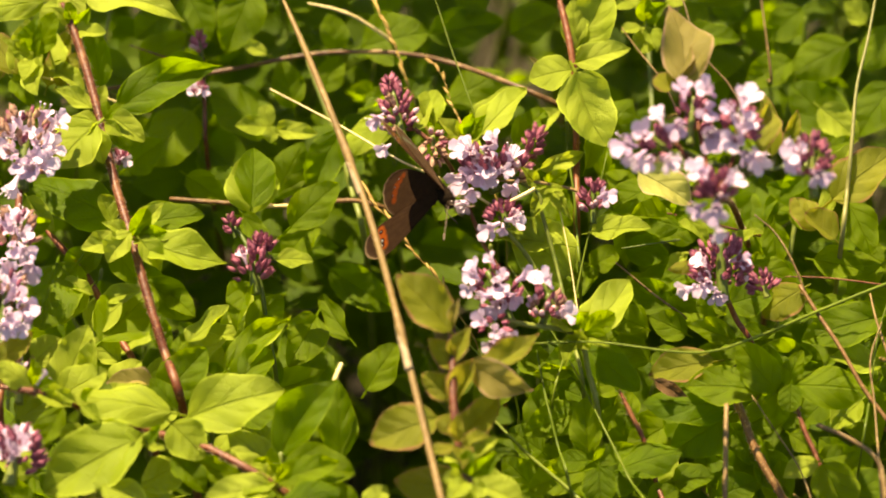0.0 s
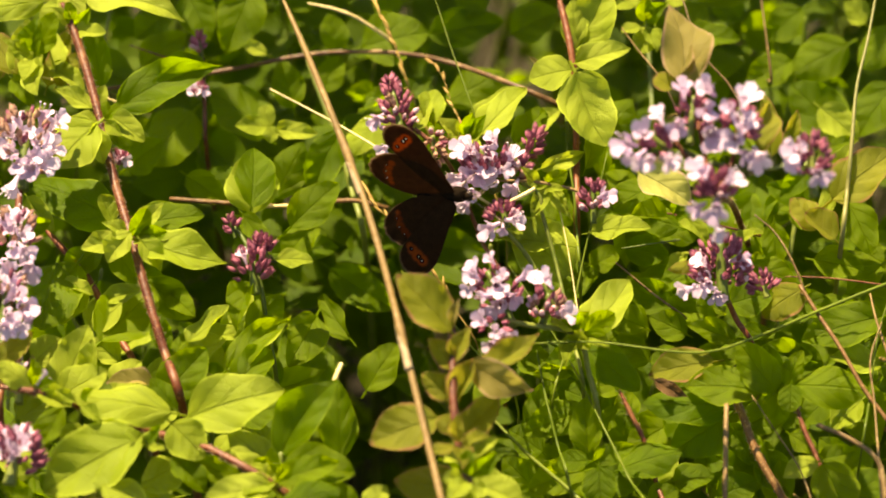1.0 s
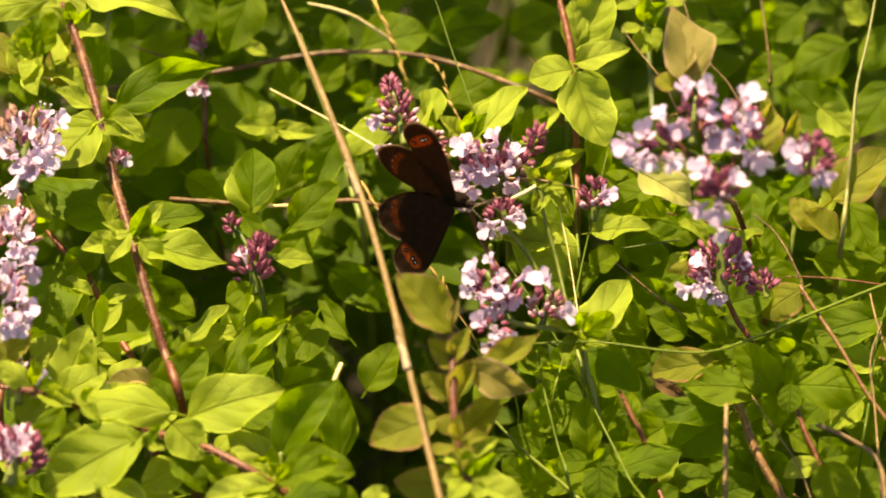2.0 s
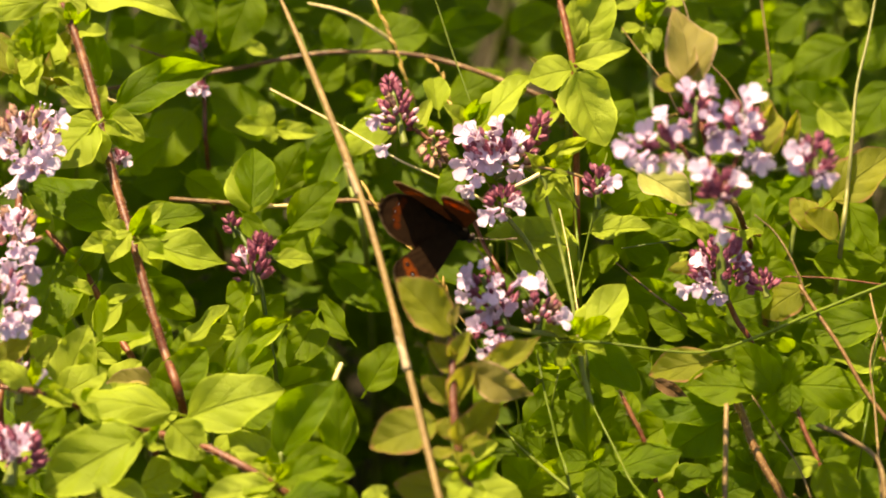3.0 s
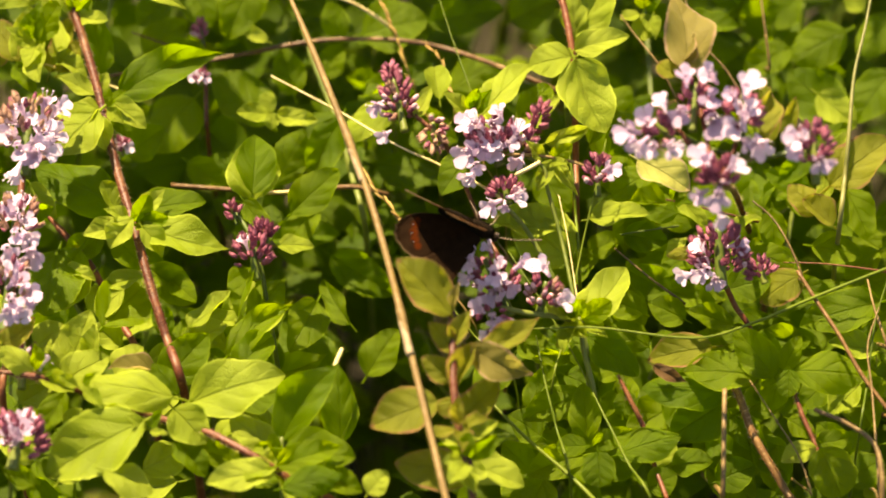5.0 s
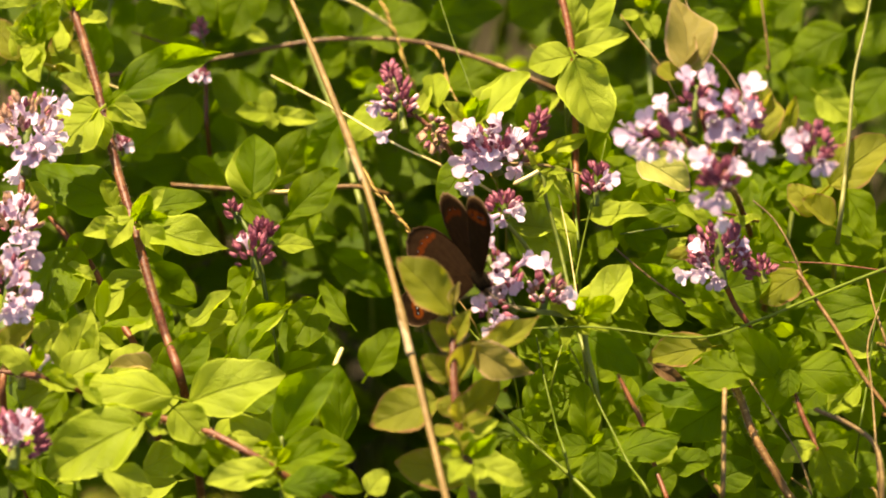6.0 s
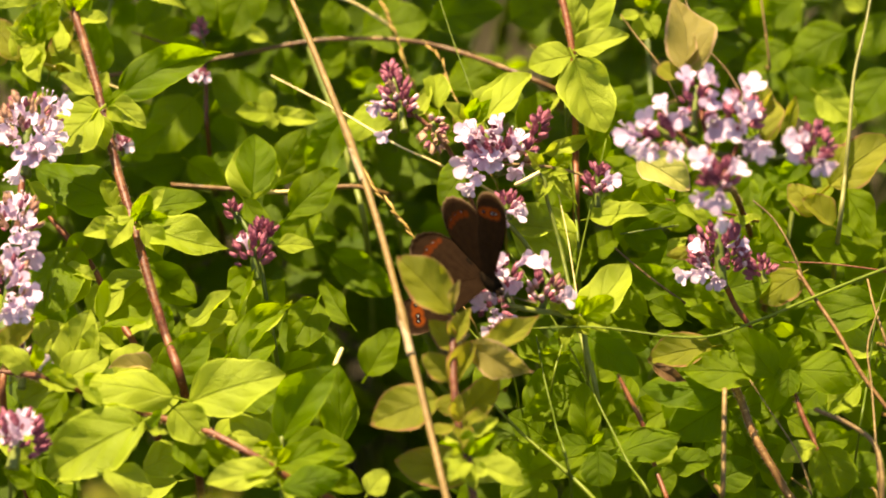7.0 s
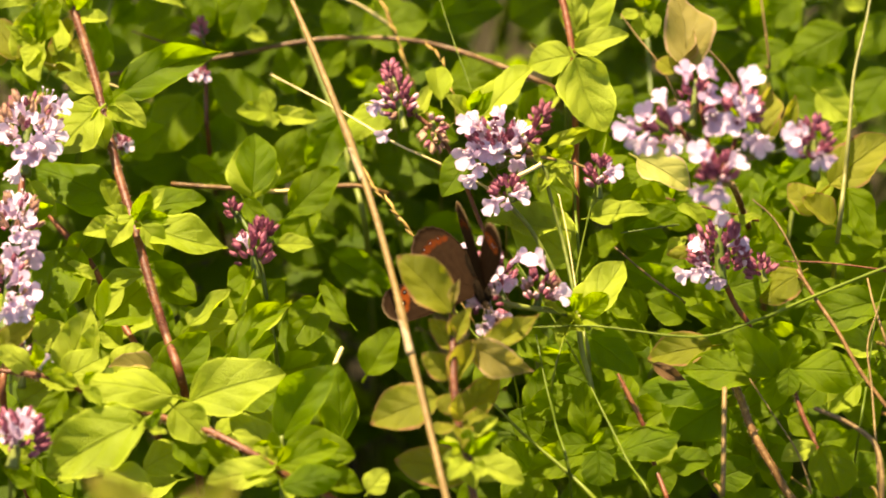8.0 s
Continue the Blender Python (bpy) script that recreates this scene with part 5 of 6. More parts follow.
leaf(p, (0.0425, -0.0368, 0.2413), (0.0397, -0.0414, 0.2361), 0.66, 9, GREEN, 0)
leaf(p, (0.0330, -0.0222, 0.2437), (0.0255, -0.0229, 0.2431), 0.69, 7, GREEN, 3)
leaf(p, (0.0304, -0.0217, 0.2323), (0.0389, -0.0246, 0.2292), 0.84, -13, GREEN, 1)
leaf(p, (0.0193, -0.0096, 0.2345), (0.0292, -0.0154, 0.2302), 0.79, -16, GREEN, 2)
leaf(p, (0.0247, -0.0338, 0.2225), (0.0163, -0.0311, 0.2277), 0.92, 9, GREEN, 0)
leaf(p, (0.0218, -0.0446, 0.2213), (0.0148, -0.0409, 0.2275), 0.79, -13, GREEN, 1)
leaf(p, (0.0445, -0.0218, 0.2325), (0.0360, -0.0198, 0.2363), 1.00, 12, GREEN, 0)
fill_in(p, 26, 0.016, 0.068, -0.064, -0.020, 0.022, (GREEN,), 22)

p = plant((-0.0239, 0.0430, 0.2430), "oregano shoot with shaded broad leaves deep in the bed", PLANTS)
stem(p, [(-0.0375, 0.0838, 0.2602), (-0.0329, 0.0706, 0.2539), (-0.0269, 0.0559, 0.2472), (-0.0239, 0.0445, 0.2417)], 0.0008, STEM_GREEN, True)
leaf(p, (-0.0496, 0.0872, 0.2730), (-0.0566, 0.0738, 0.2620), 0.66, -14, GREEN, 1)
leaf(p, (-0.0669, 0.0900, 0.2692), (-0.0606, 0.0802, 0.2609), 0.74, 11, GREEN, 0)
leaf(p, (-0.0614, 0.0647, 0.2662), (-0.0719, 0.0653, 0.2666), 0.43, 11, GREEN, 0)
leaf(p, (-0.0455, 0.0598, 0.2454), (-0.0605, 0.0687, 0.2536), 0.81, 18, GREEN, 1)
leaf(p, (-0.0647, 0.0628, 0.2514), (-0.0764, 0.0533, 0.2410), 0.84, 14, GREEN, 4)
leaf(p, (-0.0815, 0.0435, 0.2484), (-0.0719, 0.0472, 0.2551), 0.79, 10, GREEN, 0)
leaf(p, (-0.0476, 0.0179, 0.2560), (-0.0479, 0.0288, 0.2672), 0.89, -12, FRESH_LIT, 1)
leaf(p, (-0.0441, 0.0449, 0.2621), (-0.0459, 0.0485, 0.2658), 0.82, 0, FRESH_LIT, 7)
leaf(p, (-0.0436, 0.0463, 0.2601), (-0.0532, 0.0469, 0.2603), 0.56, -13, FRESH_LIT, 0)
leaf(p, (-0.0428, 0.0473, 0.2593), (-0.0321, 0.0450, 0.2590), 0.49, 14, FRESH_LIT, 2)
leaf(p, (-0.0438, 0.0440, 0.2625), (-0.0441, 0.0411, 0.2593), 0.96, -6, FRESH_LIT, 3)
leaf(p, (-0.0433, 0.0397, 0.2417), (-0.0357, 0.0482, 0.2535), 0.59, 10, GREEN, 4)
leaf(p, (-0.0263, 0.0473, 0.2577), (-0.0341, 0.0350, 0.2466), 0.55, -10, GREEN, 2)
leaf(p, (-0.0385, 0.0175, 0.2517), (-0.0263, 0.0254, 0.2596), 0.61, 4, GREEN, 1)
leaf(p, (-0.0131, 0.0539, 0.2559), (-0.0270, 0.0477, 0.2505), 0.56, -3, FRESH_LIT, 4)
leaf(p, (-0.0213, 0.0853, 0.2543), (-0.0038, 0.0870, 0.2579), 0.84, -3, GREEN, 1)
leaf(p, (-0.0268, 0.0792, 0.2579), (-0.0300, 0.0849, 0.2662), 0.70, -3, GREEN, 4)
leaf(p, (-0.0315, 0.0723, 0.2502), (-0.0265, 0.0793, 0.2566), 0.73, 0, GREEN, 0)
leaf(p, (-0.0389, 0.0696, 0.2467), (-0.0422, 0.0784, 0.2558), 0.67, -3, GREEN, 1)
leaf(p, (-0.0458, 0.0740, 0.2614), (-0.0528, 0.0763, 0.2637), 0.51, -11, FRESH_LIT, 0)
leaf(p, (-0.0039, 0.0950, 0.2505), (0.0161, 0.0977, 0.2530), 0.51, 8, GREEN, 1)
leaf(p, (0.0009, 0.0730, 0.2454), (0.0162, 0.0781, 0.2519), 0.60, 1, GREEN, 4)
leaf(p, (0.0191, 0.0438, 0.2573), (0.0301, 0.0502, 0.2629), 0.53, 5, FRESH_LIT, 0)
leaf(p, (0.0077, 0.0380, 0.2654), (0.0213, 0.0438, 0.2753), 0.53, -11, FRESH_LIT, 0)
leaf(p, (-0.0291, 0.0293, 0.2268), (-0.0125, 0.0226, 0.2185), 0.52, 16, GREEN, 0)
leaf(p, (-0.0321, 0.0309, 0.2417), (-0.0407, 0.0239, 0.2344), 0.69, 13, GREEN, 1)
leaf(p, (-0.0441, 0.0289, 0.2326), (-0.0267, 0.0300, 0.2332), 0.55, -2, GREEN, 0)
leaf(p, (-0.0476, -0.0063, 0.2511), (-0.0534, -0.0121, 0.2461), 0.57, -10, FRESH_LIT, 2)
leaf(p, (-0.0547, -0.0106, 0.2350), (-0.0413, -0.0014, 0.2454), 0.59, -10, GREEN, 1)
leaf(p, (-0.0540, -0.0254, 0.2412), (-0.0373, -0.0173, 0.2534), 0.32, -6, FRESH_LIT, 8)
leaf(p, (-0.0304, -0.0066, 0.2152), (-0.0396, 0.0068, 0.2274), 0.69, 6, GREEN, 4)
leaf(p, (-0.0195, -0.0045, 0.2156), (-0.0115, 0.0038, 0.2243), 0.68, -7, GREEN, 1)
leaf(p, (0.0180, 0.0990, 0.2476), (0.0309, 0.1036, 0.2516), 0.81, -3, GREEN, 0)
leaf(p, (-0.0213, 0.0758, 0.2438), (-0.0065, 0.0728, 0.2424), 0.65, 3, GREEN, 1)
leaf(p, (0.0589, 0.0866, 0.2463), (0.0796, 0.0853, 0.2494), 0.47, -9, GREEN, 4)
leaf(p, (0.0912, 0.0791, 0.2549), (0.0787, 0.0742, 0.2506), 0.65, -1, GREEN, 0)
leaf(p, (0.1064, 0.0868, 0.2543), (0.0915, 0.0806, 0.2490), 0.71, -10, GREEN, 4)
leaf(p, (0.1039, 0.0602, 0.2451), (0.0901, 0.0700, 0.2548), 0.73, -6, GREEN, 1)
leaf(p, (0.0815, 0.0942, 0.2642), (0.0658, 0.0942, 0.2620), 0.31, -11, GREEN, 0)
leaf(p, (0.1111, 0.0927, 0.2563), (0.1055, 0.0966, 0.2607), 0.91, -1, FRESH_LIT, 2)
leaf(p, (0.0113, 0.0994, 0.2550), (0.0024, 0.1038, 0.2591), 0.91, -1, GREEN, 2)
leaf(p, (-0.0334, 0.1004, 0.2561), (-0.0424, 0.1023, 0.2584), 0.88, 10, GREEN, 1)
leaf(p, (-0.0791, 0.0821, 0.2501), (-0.0673, 0.0883, 0.2565), 0.66, -1, GREEN, 1)
leaf(p, (-0.0720, 0.0965, 0.2574), (-0.0809, 0.0910, 0.2523), 0.86, 11, GREEN, 0)
leaf(p, (0.0496, 0.0697, 0.2451), (0.0585, 0.0646, 0.2378), 0.78, 7, GREEN, 1)
leaf(p, (0.0240, 0.0378, 0.2476), (0.0327, 0.0301, 0.2409), 0.71, -1, GREEN, 1)
leaf(p, (-0.0515, 0.0427, 0.2413), (-0.0603, 0.0468, 0.2455), 0.77, -8, GREEN, 4)
leaf(p, (-0.0658, 0.0416, 0.2481), (-0.0557, 0.0376, 0.2420), 0.64, 6, GREEN, 0)
leaf(p, (0.1171, 0.0691, 0.2552), (0.1076, 0.0592, 0.2456), 0.72, 15, GREEN, 1)
leaf(p, (0.1196, 0.0877, 0.2589), (0.1088, 0.0792, 0.2521), 0.66, 1, GREEN, 4)
leaf(p, (0.0949, 0.1000, 0.2553), (0.0854, 0.0946, 0.2490), 0.81, -7, GREEN, 0)
leaf(p, (0.0787, 0.1005, 0.2515), (0.0706, 0.1058, 0.2564), 0.81, -12, GREEN, 2)
leaf(p, (0.0973, 0.0607, 0.2547), (0.1073, 0.0535, 0.2493), 0.66, 13, FRESH_LIT, 0)
leaf(p, (0.0689, 0.0907, 0.2641), (0.0600, 0.0862, 0.2601), 0.78, 14, GREEN, 4)
leaf(p, (-0.0125, 0.0981, 0.2542), (-0.0185, 0.1033, 0.2595), 0.87, 9, GREEN, 0)

p = plant((-0.0680, -0.0176, 0.2421), "oregano shoot with curled leaves under the red stem", PLANTS)
stem(p, [(-0.1003, 0.0094, 0.2593), (-0.0938, 0.0030, 0.2555), (-0.0881, -0.0018, 0.2505), (-0.0824, -0.0099, 0.2426)], 0.0009, STEM_RED, True)
leaf(p, (-0.0958, -0.0057, 0.2601), (-0.0987, -0.0268, 0.2573), 0.75, 0, GREEN, 4)
leaf(p, (-0.0940, -0.0107, 0.2585), (-0.0863, -0.0141, 0.2575), 0.5, 0, FRESH_LIT, 3)
leaf(p, (-0.0843, -0.0255, 0.2523), (-0.0719, -0.0086, 0.2538), 0.7, 0, GREEN, 1)
leaf(p, (-0.0629, -0.0285, 0.2550), (-0.0525, -0.0199, 0.2594), 0.45, -20, FRESH_LIT, 2)
leaf(p, (-0.0532, -0.0333, 0.2500), (-0.0371, -0.0183, 0.2545), 0.36, 0, GREEN, 6)
leaf(p, (-0.0481, -0.0188, 0.2489), (-0.0399, -0.0079, 0.2522), 0.6, 0, GREEN, 4)
leaf(p, (-0.0316, -0.0083, 0.2449), (-0.0384, -0.0238, 0.2420), 0.6, -18, GREEN, 1)
leaf(p, (-0.0681, -0.0064, 0.2508), (-0.0615, -0.0142, 0.2503), 0.6, 0, GREEN, 0)
leaf(p, (-0.0754, -0.0018, 0.2505), (-0.0653, -0.0089, 0.2483), 0.6, 26, GREEN, 1)
leaf(p, (-0.0862, 0.0061, 0.2547), (-0.0950, -0.0033, 0.2518), 0.6, 0, GREEN, 3)
leaf(p, (-0.1073, 0.0607, 0.2793), (-0.1022, 0.0463, 0.2782), 0.5, 0, FRESH_LIT, 2)
leaf(p, (-0.0979, 0.0463, 0.2782), (-0.1014, 0.0607, 0.2811), 0.35, 30, FRESH_LIT, 5)
leaf(p, (-0.0995, 0.0494, 0.2774), (-0.0905, 0.0415, 0.2766), 0.5, 0, FRESH_LIT, 3)
leaf(p, (-0.1081, 0.0478, 0.2769), (-0.1158, 0.0591, 0.2806), 0.6, 0, AGED, 1)
leaf(p, (-0.1094, 0.0462, 0.2764), (-0.1033, 0.0382, 0.2738), 0.5, 0, GREEN, 3)
leaf(p, (-0.1077, -0.0365, 0.2635), (-0.1008, -0.0309, 0.2686), 0.45, 0, AGED, 6)
leaf(p, (-0.1051, -0.0350, 0.2621), (-0.1096, -0.0502, 0.2613), 0.5, 0, GREEN, 2)
leaf(p, (-0.0671, -0.0325, 0.2503), (-0.0632, -0.0232, 0.2530), 0.4, 0, GREEN, 1)
leaf(p, (-0.0517, -0.0386, 0.2485), (-0.0423, -0.0264, 0.2503), 0.6, 0, GREEN, 3)
leaf(p, (-0.0233, -0.0043, 0.2334), (-0.0306, 0.0098, 0.2360), 0.4, -40, GREEN, 1)

# dead stalk in front
stalk = thing("dead_stalk", (to_ground((0.0021, -0.1050, 0.2626))[-1].x, to_ground((0.0021, -0.1050, 0.2626))[-1].y, 0.0), "tall bare dead brown stalk with swollen joints", "stalk")
stem(stalk, [(-0.0407, 0.0293, 0.3205), (-0.0329, 0.0112, 0.3131), (-0.0221, -0.0157, 0.3015), (-0.0157, -0.0355, 0.2939), (-0.0096, -0.0584, 0.2839), (-0.0034, -0.0841, 0.2734), (0.0001, -0.0990, 0.2677), (0.0021, -0.1050, 0.2626)], 0.00084, STEM_TAN, True, knots=((0.185, 0.35), (0.39, 0.3)), steps=10)

for low, high in (((-0.0235, -0.0120, 0.3026), (-0.0196, -0.0232, 0.2984)), ((-0.0106, -0.0546, 0.2850), (-0.0080, -0.0660, 0.2810))):
    a, b = Vector(low), Vector(high)
    v, f = tube_data([a.lerp(b, i / 24) for i in range(25)], 0.00097, 8, 1.04, ((0.30, 0.22), (0.33, 0.18), (0.36, 0.12)))
    part("joint", mesh_of("joint", v, f, [STALK_JOINT]), stalk, None, "pale swollen joint of the stalk")

p = plant((-0.0627, 0.0594, 0.2520), "small shaded oregano with a few buds", PLANTS)
stem(p, [(-0.0632, 0.0745, 0.2678), (-0.0623, 0.0695, 0.2625), (-0.0618, 0.0642, 0.2536)], 0.0006, STEM_RED, True)
flower_head(p, (-0.0624, 0.0688, 0.2659), (-0.0630, 0.0717, 0.2687), 0.0024, 10, 3, 0, 60)
h = flower_head(p, (-0.0627, 0.0564, 0.2618), (-0.0624, 0.0576, 0.2640), 0.0022, 8, 2, 0, 61)
bloom(h, (-0.0635, 0.0560, 0.2644), (-0.0612, 0.0563, 0.2645), size=0.004)
h = flower_head(p, (-0.0812, 0.0260, 0.2645), (-0.0812, 0.0277, 0.2669), 0.0022, 8, 2, 0, 62)
bloom(h, (-0.0817, 0.0265, 0.2674), (-0.0799, 0.0255, 0.2671), size=0.004)

# loose stems and grasses
blade("dry_straw", [(-0.0440, 0.0495, 0.2703), (-0.0263, 0.0362, 0.2696), (-0.0119, 0.0254, 0.2679), (-0.0020, 0.0218, 0.2650), (0.0094, 0.0170, 0.2617), (0.0166, 0.0193, 0.2534)], 0.0011, STRAW, "pale dry straw lying among the leaves", "straw")
blade("dry_straw", [(-0.0351, 0.0849, 0.2696), (-0.0285, 0.0833, 0.2690), (-0.0223, 0.0822, 0.2668), (-0.0139, 0.0822, 0.2596)], 0.0016, STRAW, "pale dry straw lying among the leaves", "straw")
blade("dry_straw", [(-0.0454, 0.0220, 0.2546), (-0.0413, 0.0221, 0.2547), (-0.0372, 0.0230, 0.2541)], 0.0019, STRAW, "pale dry straw lying among the leaves", "straw")
blade("grass_blade", [(0.0954, 0.0944, 0.2572), (0.0947, 0.0900, 0.2493), (0.0932, 0.0868, 0.2399)], 0.0030, GRASS, "broad sunlit grass blade beyond the herbs", group="grass blades")
blade("grass_blade", [(-0.0200, 0.0634, 0.2408), (-0.0212, 0.0600, 0.2340), (-0.0257, 0.0600, 0.2280)], 0.0024, GRASS, "broad sunlit grass blade beyond the herbs", group="grass blades")
blade("grass_blade", [(-0.0026, 0.0713, 0.2846), (0.0023, 0.0543, 0.2790), (0.0054, 0.0446, 0.2759), (0.0083, 0.0366, 0.2715)], 0.0006, GRASS, "thin bright green grass blade", group="grass blades")

blade("grass_blade", [(0.0411, 0.0209, 0.2737), (0.0374, 0.0066, 0.2656), (0.0345, -0.0045, 0.2586), (0.0302, -0.0235, 0.2475)], 0.0008, GRASS, "thin bright green grass blade", group="grass blades")
blade("grass_blade", [(0.0310, 0.0477, 0.2733), (0.0314, 0.0316, 0.2663), (0.0329, 0.0204, 0.2610), (0.0335, 0.0139, 0.2553)], 0.0012, GRASS, "thin bright green grass blade", group="grass blades")
blade("grass_blade", [(0.0163, -0.0060, 0.2600), (0.0245, -0.0200, 0.2557), (0.0327, -0.0340, 0.2498), (0.0380, -0.0463, 0.2463), (0.0446, -0.0616, 0.2419)], 0.0008, GRASS, "thin bright green grass blade", group="grass blades")
blade("grass_blade", [(0.0221, -0.0362, 0.2617), (0.0379, -0.0359, 0.2618), (0.0612, -0.0388, 0.2610), (0.0752, -0.0335, 0.2607), (0.0924, -0.0229, 0.2603), (0.1126, -0.0114, 0.2601)], 0.0013, GRASS, "long pale grass blade lying across the leaves", group="grass blades")
blade("grass_blade", [(0.0119, -0.0463, 0.2463), (0.0200, -0.0555, 0.2437), (0.0309, -0.0661, 0.2407), (0.0376, -0.0737, 0.2386)], 0.0018, GRASS, "flat green grass blade among herbs", group="grass blades")
blade("grass_blade", [(0.0230, -0.0293, 0.2530), (0.0250, -0.0416, 0.2494), (0.0276, -0.0524, 0.2445)], 0.0010, GRASS, "thin bright green grass blade", group="grass blades")
blade("grass_blade", [(0.1121, -0.0135, 0.2649), (0.1068, -0.0276, 0.2571), (0.1043, -0.0416, 0.2494)], 0.0009, GRASS, "thin bright green grass blade", group="grass blades")
blade("grass_blade", [(-0.0105, 0.0013, 0.2514), (-0.0034, -0.0064, 0.2508), (0.0022, -0.0143, 0.2485), (0.0078, -0.0206, 0.2448)], 0.0007, GRASS, "thin bright green grass blade", group="grass blades")
blade("ripe_grass", [(0.1105, 0.0658, 0.2899), (0.1075, 0.0513, 0.2852), (0.1042, 0.0385, 0.2801), (0.1025, 0.0249, 0.2740), (0.1013, 0.0160, 0.2667)], 0.0017, GRASS_DRY, "ripe grass stem with a pale joint", group="twigs in the bed")
blade("twig", [(-0.0871, 0.0678, 0.2548), (-0.0710, 0.0707, 0.2558), (-0.0564, 0.0732, 0.2566), (-0.0374, 0.0773, 0.2580), (-0.0241, 0.0786, 0.2584), (-0.0094, 0.0779, 0.2582), (0.0038, 0.0748, 0.2571), (0.0198, 0.0606, 0.2614), (0.0329, 0.0572, 0.2567)], 0.0016, TWIG, "reddish brown woody twig lying among leaves", group="twigs in the bed", taper=0.8)
blade("twig", [(-0.0699, 0.0335, 0.2471), (-0.0540, 0.0322, 0.2467), (-0.0395, 0.0313, 0.2464), (-0.0237, 0.0330, 0.2470), (-0.0150, 0.0330, 0.2445)], 0.0014, TWIG, "reddish brown woody twig lying among leaves", group="twigs in the bed", taper=0.8)
blade("twig", [(0.0878, -0.0159, 0.2624), (0.0924, -0.0237, 0.2591), (0.0976, -0.0322, 0.2557), (0.1028, -0.0415, 0.2512), (0.1108, -0.0509, 0.2450)], 0.0012, TWIG, "brown dry twig among green leaves", group="twigs in the bed", taper=0.8)
blade("twig", [(0.0688, -0.0483, 0.2529), (0.0683, -0.0598, 0.2479), (0.0678, -0.0721, 0.2408)], 0.0014, STEM_TAN, "brown dry twig among green leaves", group="twigs in the bed", taper=0.9)
blade("twig", [(0.0432, 0.0022, 0.2535), (0.0516, -0.0042, 0.2497), (0.0601, -0.0083, 0.2449)], 0.0013, STEM_TAN, "brown dry twig among green leaves", group="twigs in the bed")
blade("twig", [(0.0455, 0.0592, 0.2824), (0.0497, 0.0535, 0.2796), (0.0550, 0.0466, 0.2765), (0.0597, 0.0427, 0.2681)], 0.0009, STEM_TAN, "pale straw-coloured dry twig among leaves", group="twigs in the bed")
blade("twig", [(0.0612, 0.0751, 0.2806), (0.0658, 0.0589, 0.2752), (0.0729, 0.0507, 0.2707), (0.0785, 0.0426, 0.2644)], 0.0010, STEM_TAN, "pale straw-coloured dry twig among leaves", group="twigs in the bed")
blade("twig", [(0.0822, 0.0837, 0.2745), (0.0834, 0.0730, 0.2691), (0.0848, 0.0646, 0.2609)], 0.0012, STEM_TAN, "pale straw-coloured dry twig among leaves", group="twigs in the bed")
blade("twig", [(0.0751, -0.0445, 0.2522), (0.0804, -0.0523, 0.2482), (0.0863, -0.0615, 0.2438), (0.0894, -0.0706, 0.2394)], 0.0007, STEM_TAN, "thin brown dry twig among leaves", group="twigs in the bed")
blade("withered_grass", [(0.0900, -0.0582, 0.2555), (0.0973, -0.0617, 0.2545), (0.1039, -0.0663, 0.2523), (0.1057, -0.0731, 0.2495), (0.1057, -0.0793, 0.2443)], 0.0017, STEM_TAN, "withered brown blade arching over", group="twigs in the bed", taper=0.7)
blade("twig", [(-0.1041, 0.0506, 0.2742), (-0.0926, 0.0483, 0.2717), (-0.0798, 0.0474, 0.2660)], 0.0010, STRAW, "pale straw-coloured dry twig among leaves", group="twigs in the bed")
blade("twig", [(-0.0809, 0.0713, 0.2667), (-0.0692, 0.0683, 0.2639)], 0.0011, STEM_RED, "thin red twig among green leaves", group="twigs in the bed")
blade("twig", [(0.0490, 0.0130, 0.2622), (0.0589, 0.0123, 0.2602), (0.0788, 0.0099, 0.2559)], 0.0010, STEM_RED, "thin red twig among green leaves", group="twigs in the bed")
blade("twig", [(0.0772, 0.0021, 0.2696), (0.0822, -0.0022, 0.2674), (0.0862, -0.0092, 0.2644), (0.0894, -0.0153, 0.2590)], 0.0010, STEM_TAN, "brown dry twig among green leaves", group="twigs in the bed")
blade("twig", [(0.1052, -0.0168, 0.2603), (0.1066, -0.0238, 0.2573), (0.1096, -0.0324, 0.2521)], 0.0013, STEM_TAN, "brown dry twig among green leaves", group="twigs in the bed")
blade("twig", [(0.0444, 0.0002, 0.2600), (0.0515, 0.0014, 0.2604), (0.0586, 0.0040, 0.2594)], 0.0008, STEM_GREEN, "thin green twig crossing between the leaves", group="twigs in the bed")
blade("twig", [(0.0848, -0.0091, 0.2590), (0.0960, -0.0096, 0.2589), (0.1128, -0.0105, 0.2568)], 0.0008, STEM_RED, "thin red twig among green leaves", group="twigs in the bed")
blade("twig", [(0.0290, 0.0082, 0.2661), (0.0310, -0.0013, 0.2614), (0.0325, -0.0108, 0.2567), (0.0343, -0.0218, 0.2498)], 0.0006, STRAW, "pale straw-coloured dry twig among leaves", group="twigs in the bed")
blade("twig", [(0.1075, -0.0260, 0.2594), (0.1044, -0.0353, 0.2548), (0.1051, -0.0461, 0.2499), (0.1058, -0.0706, 0.2394)], 0.0010, STEM_TAN, "brown dry twig among green leaves", group="twigs in the bed")
seed_grass([(-0.0193, 0.0197, 0.2625), (-0.0169, 0.0154, 0.2612), (-0.0133, 0.0117, 0.2591), (-0.0098, 0.0078, 0.2570), (-0.0062, 0.0037, 0.2540), (-0.0006, -0.0018, 0.2505), (0.0023, -0.0052, 0.2458)], 16, "dry golden seed grass with close-lying seeds")
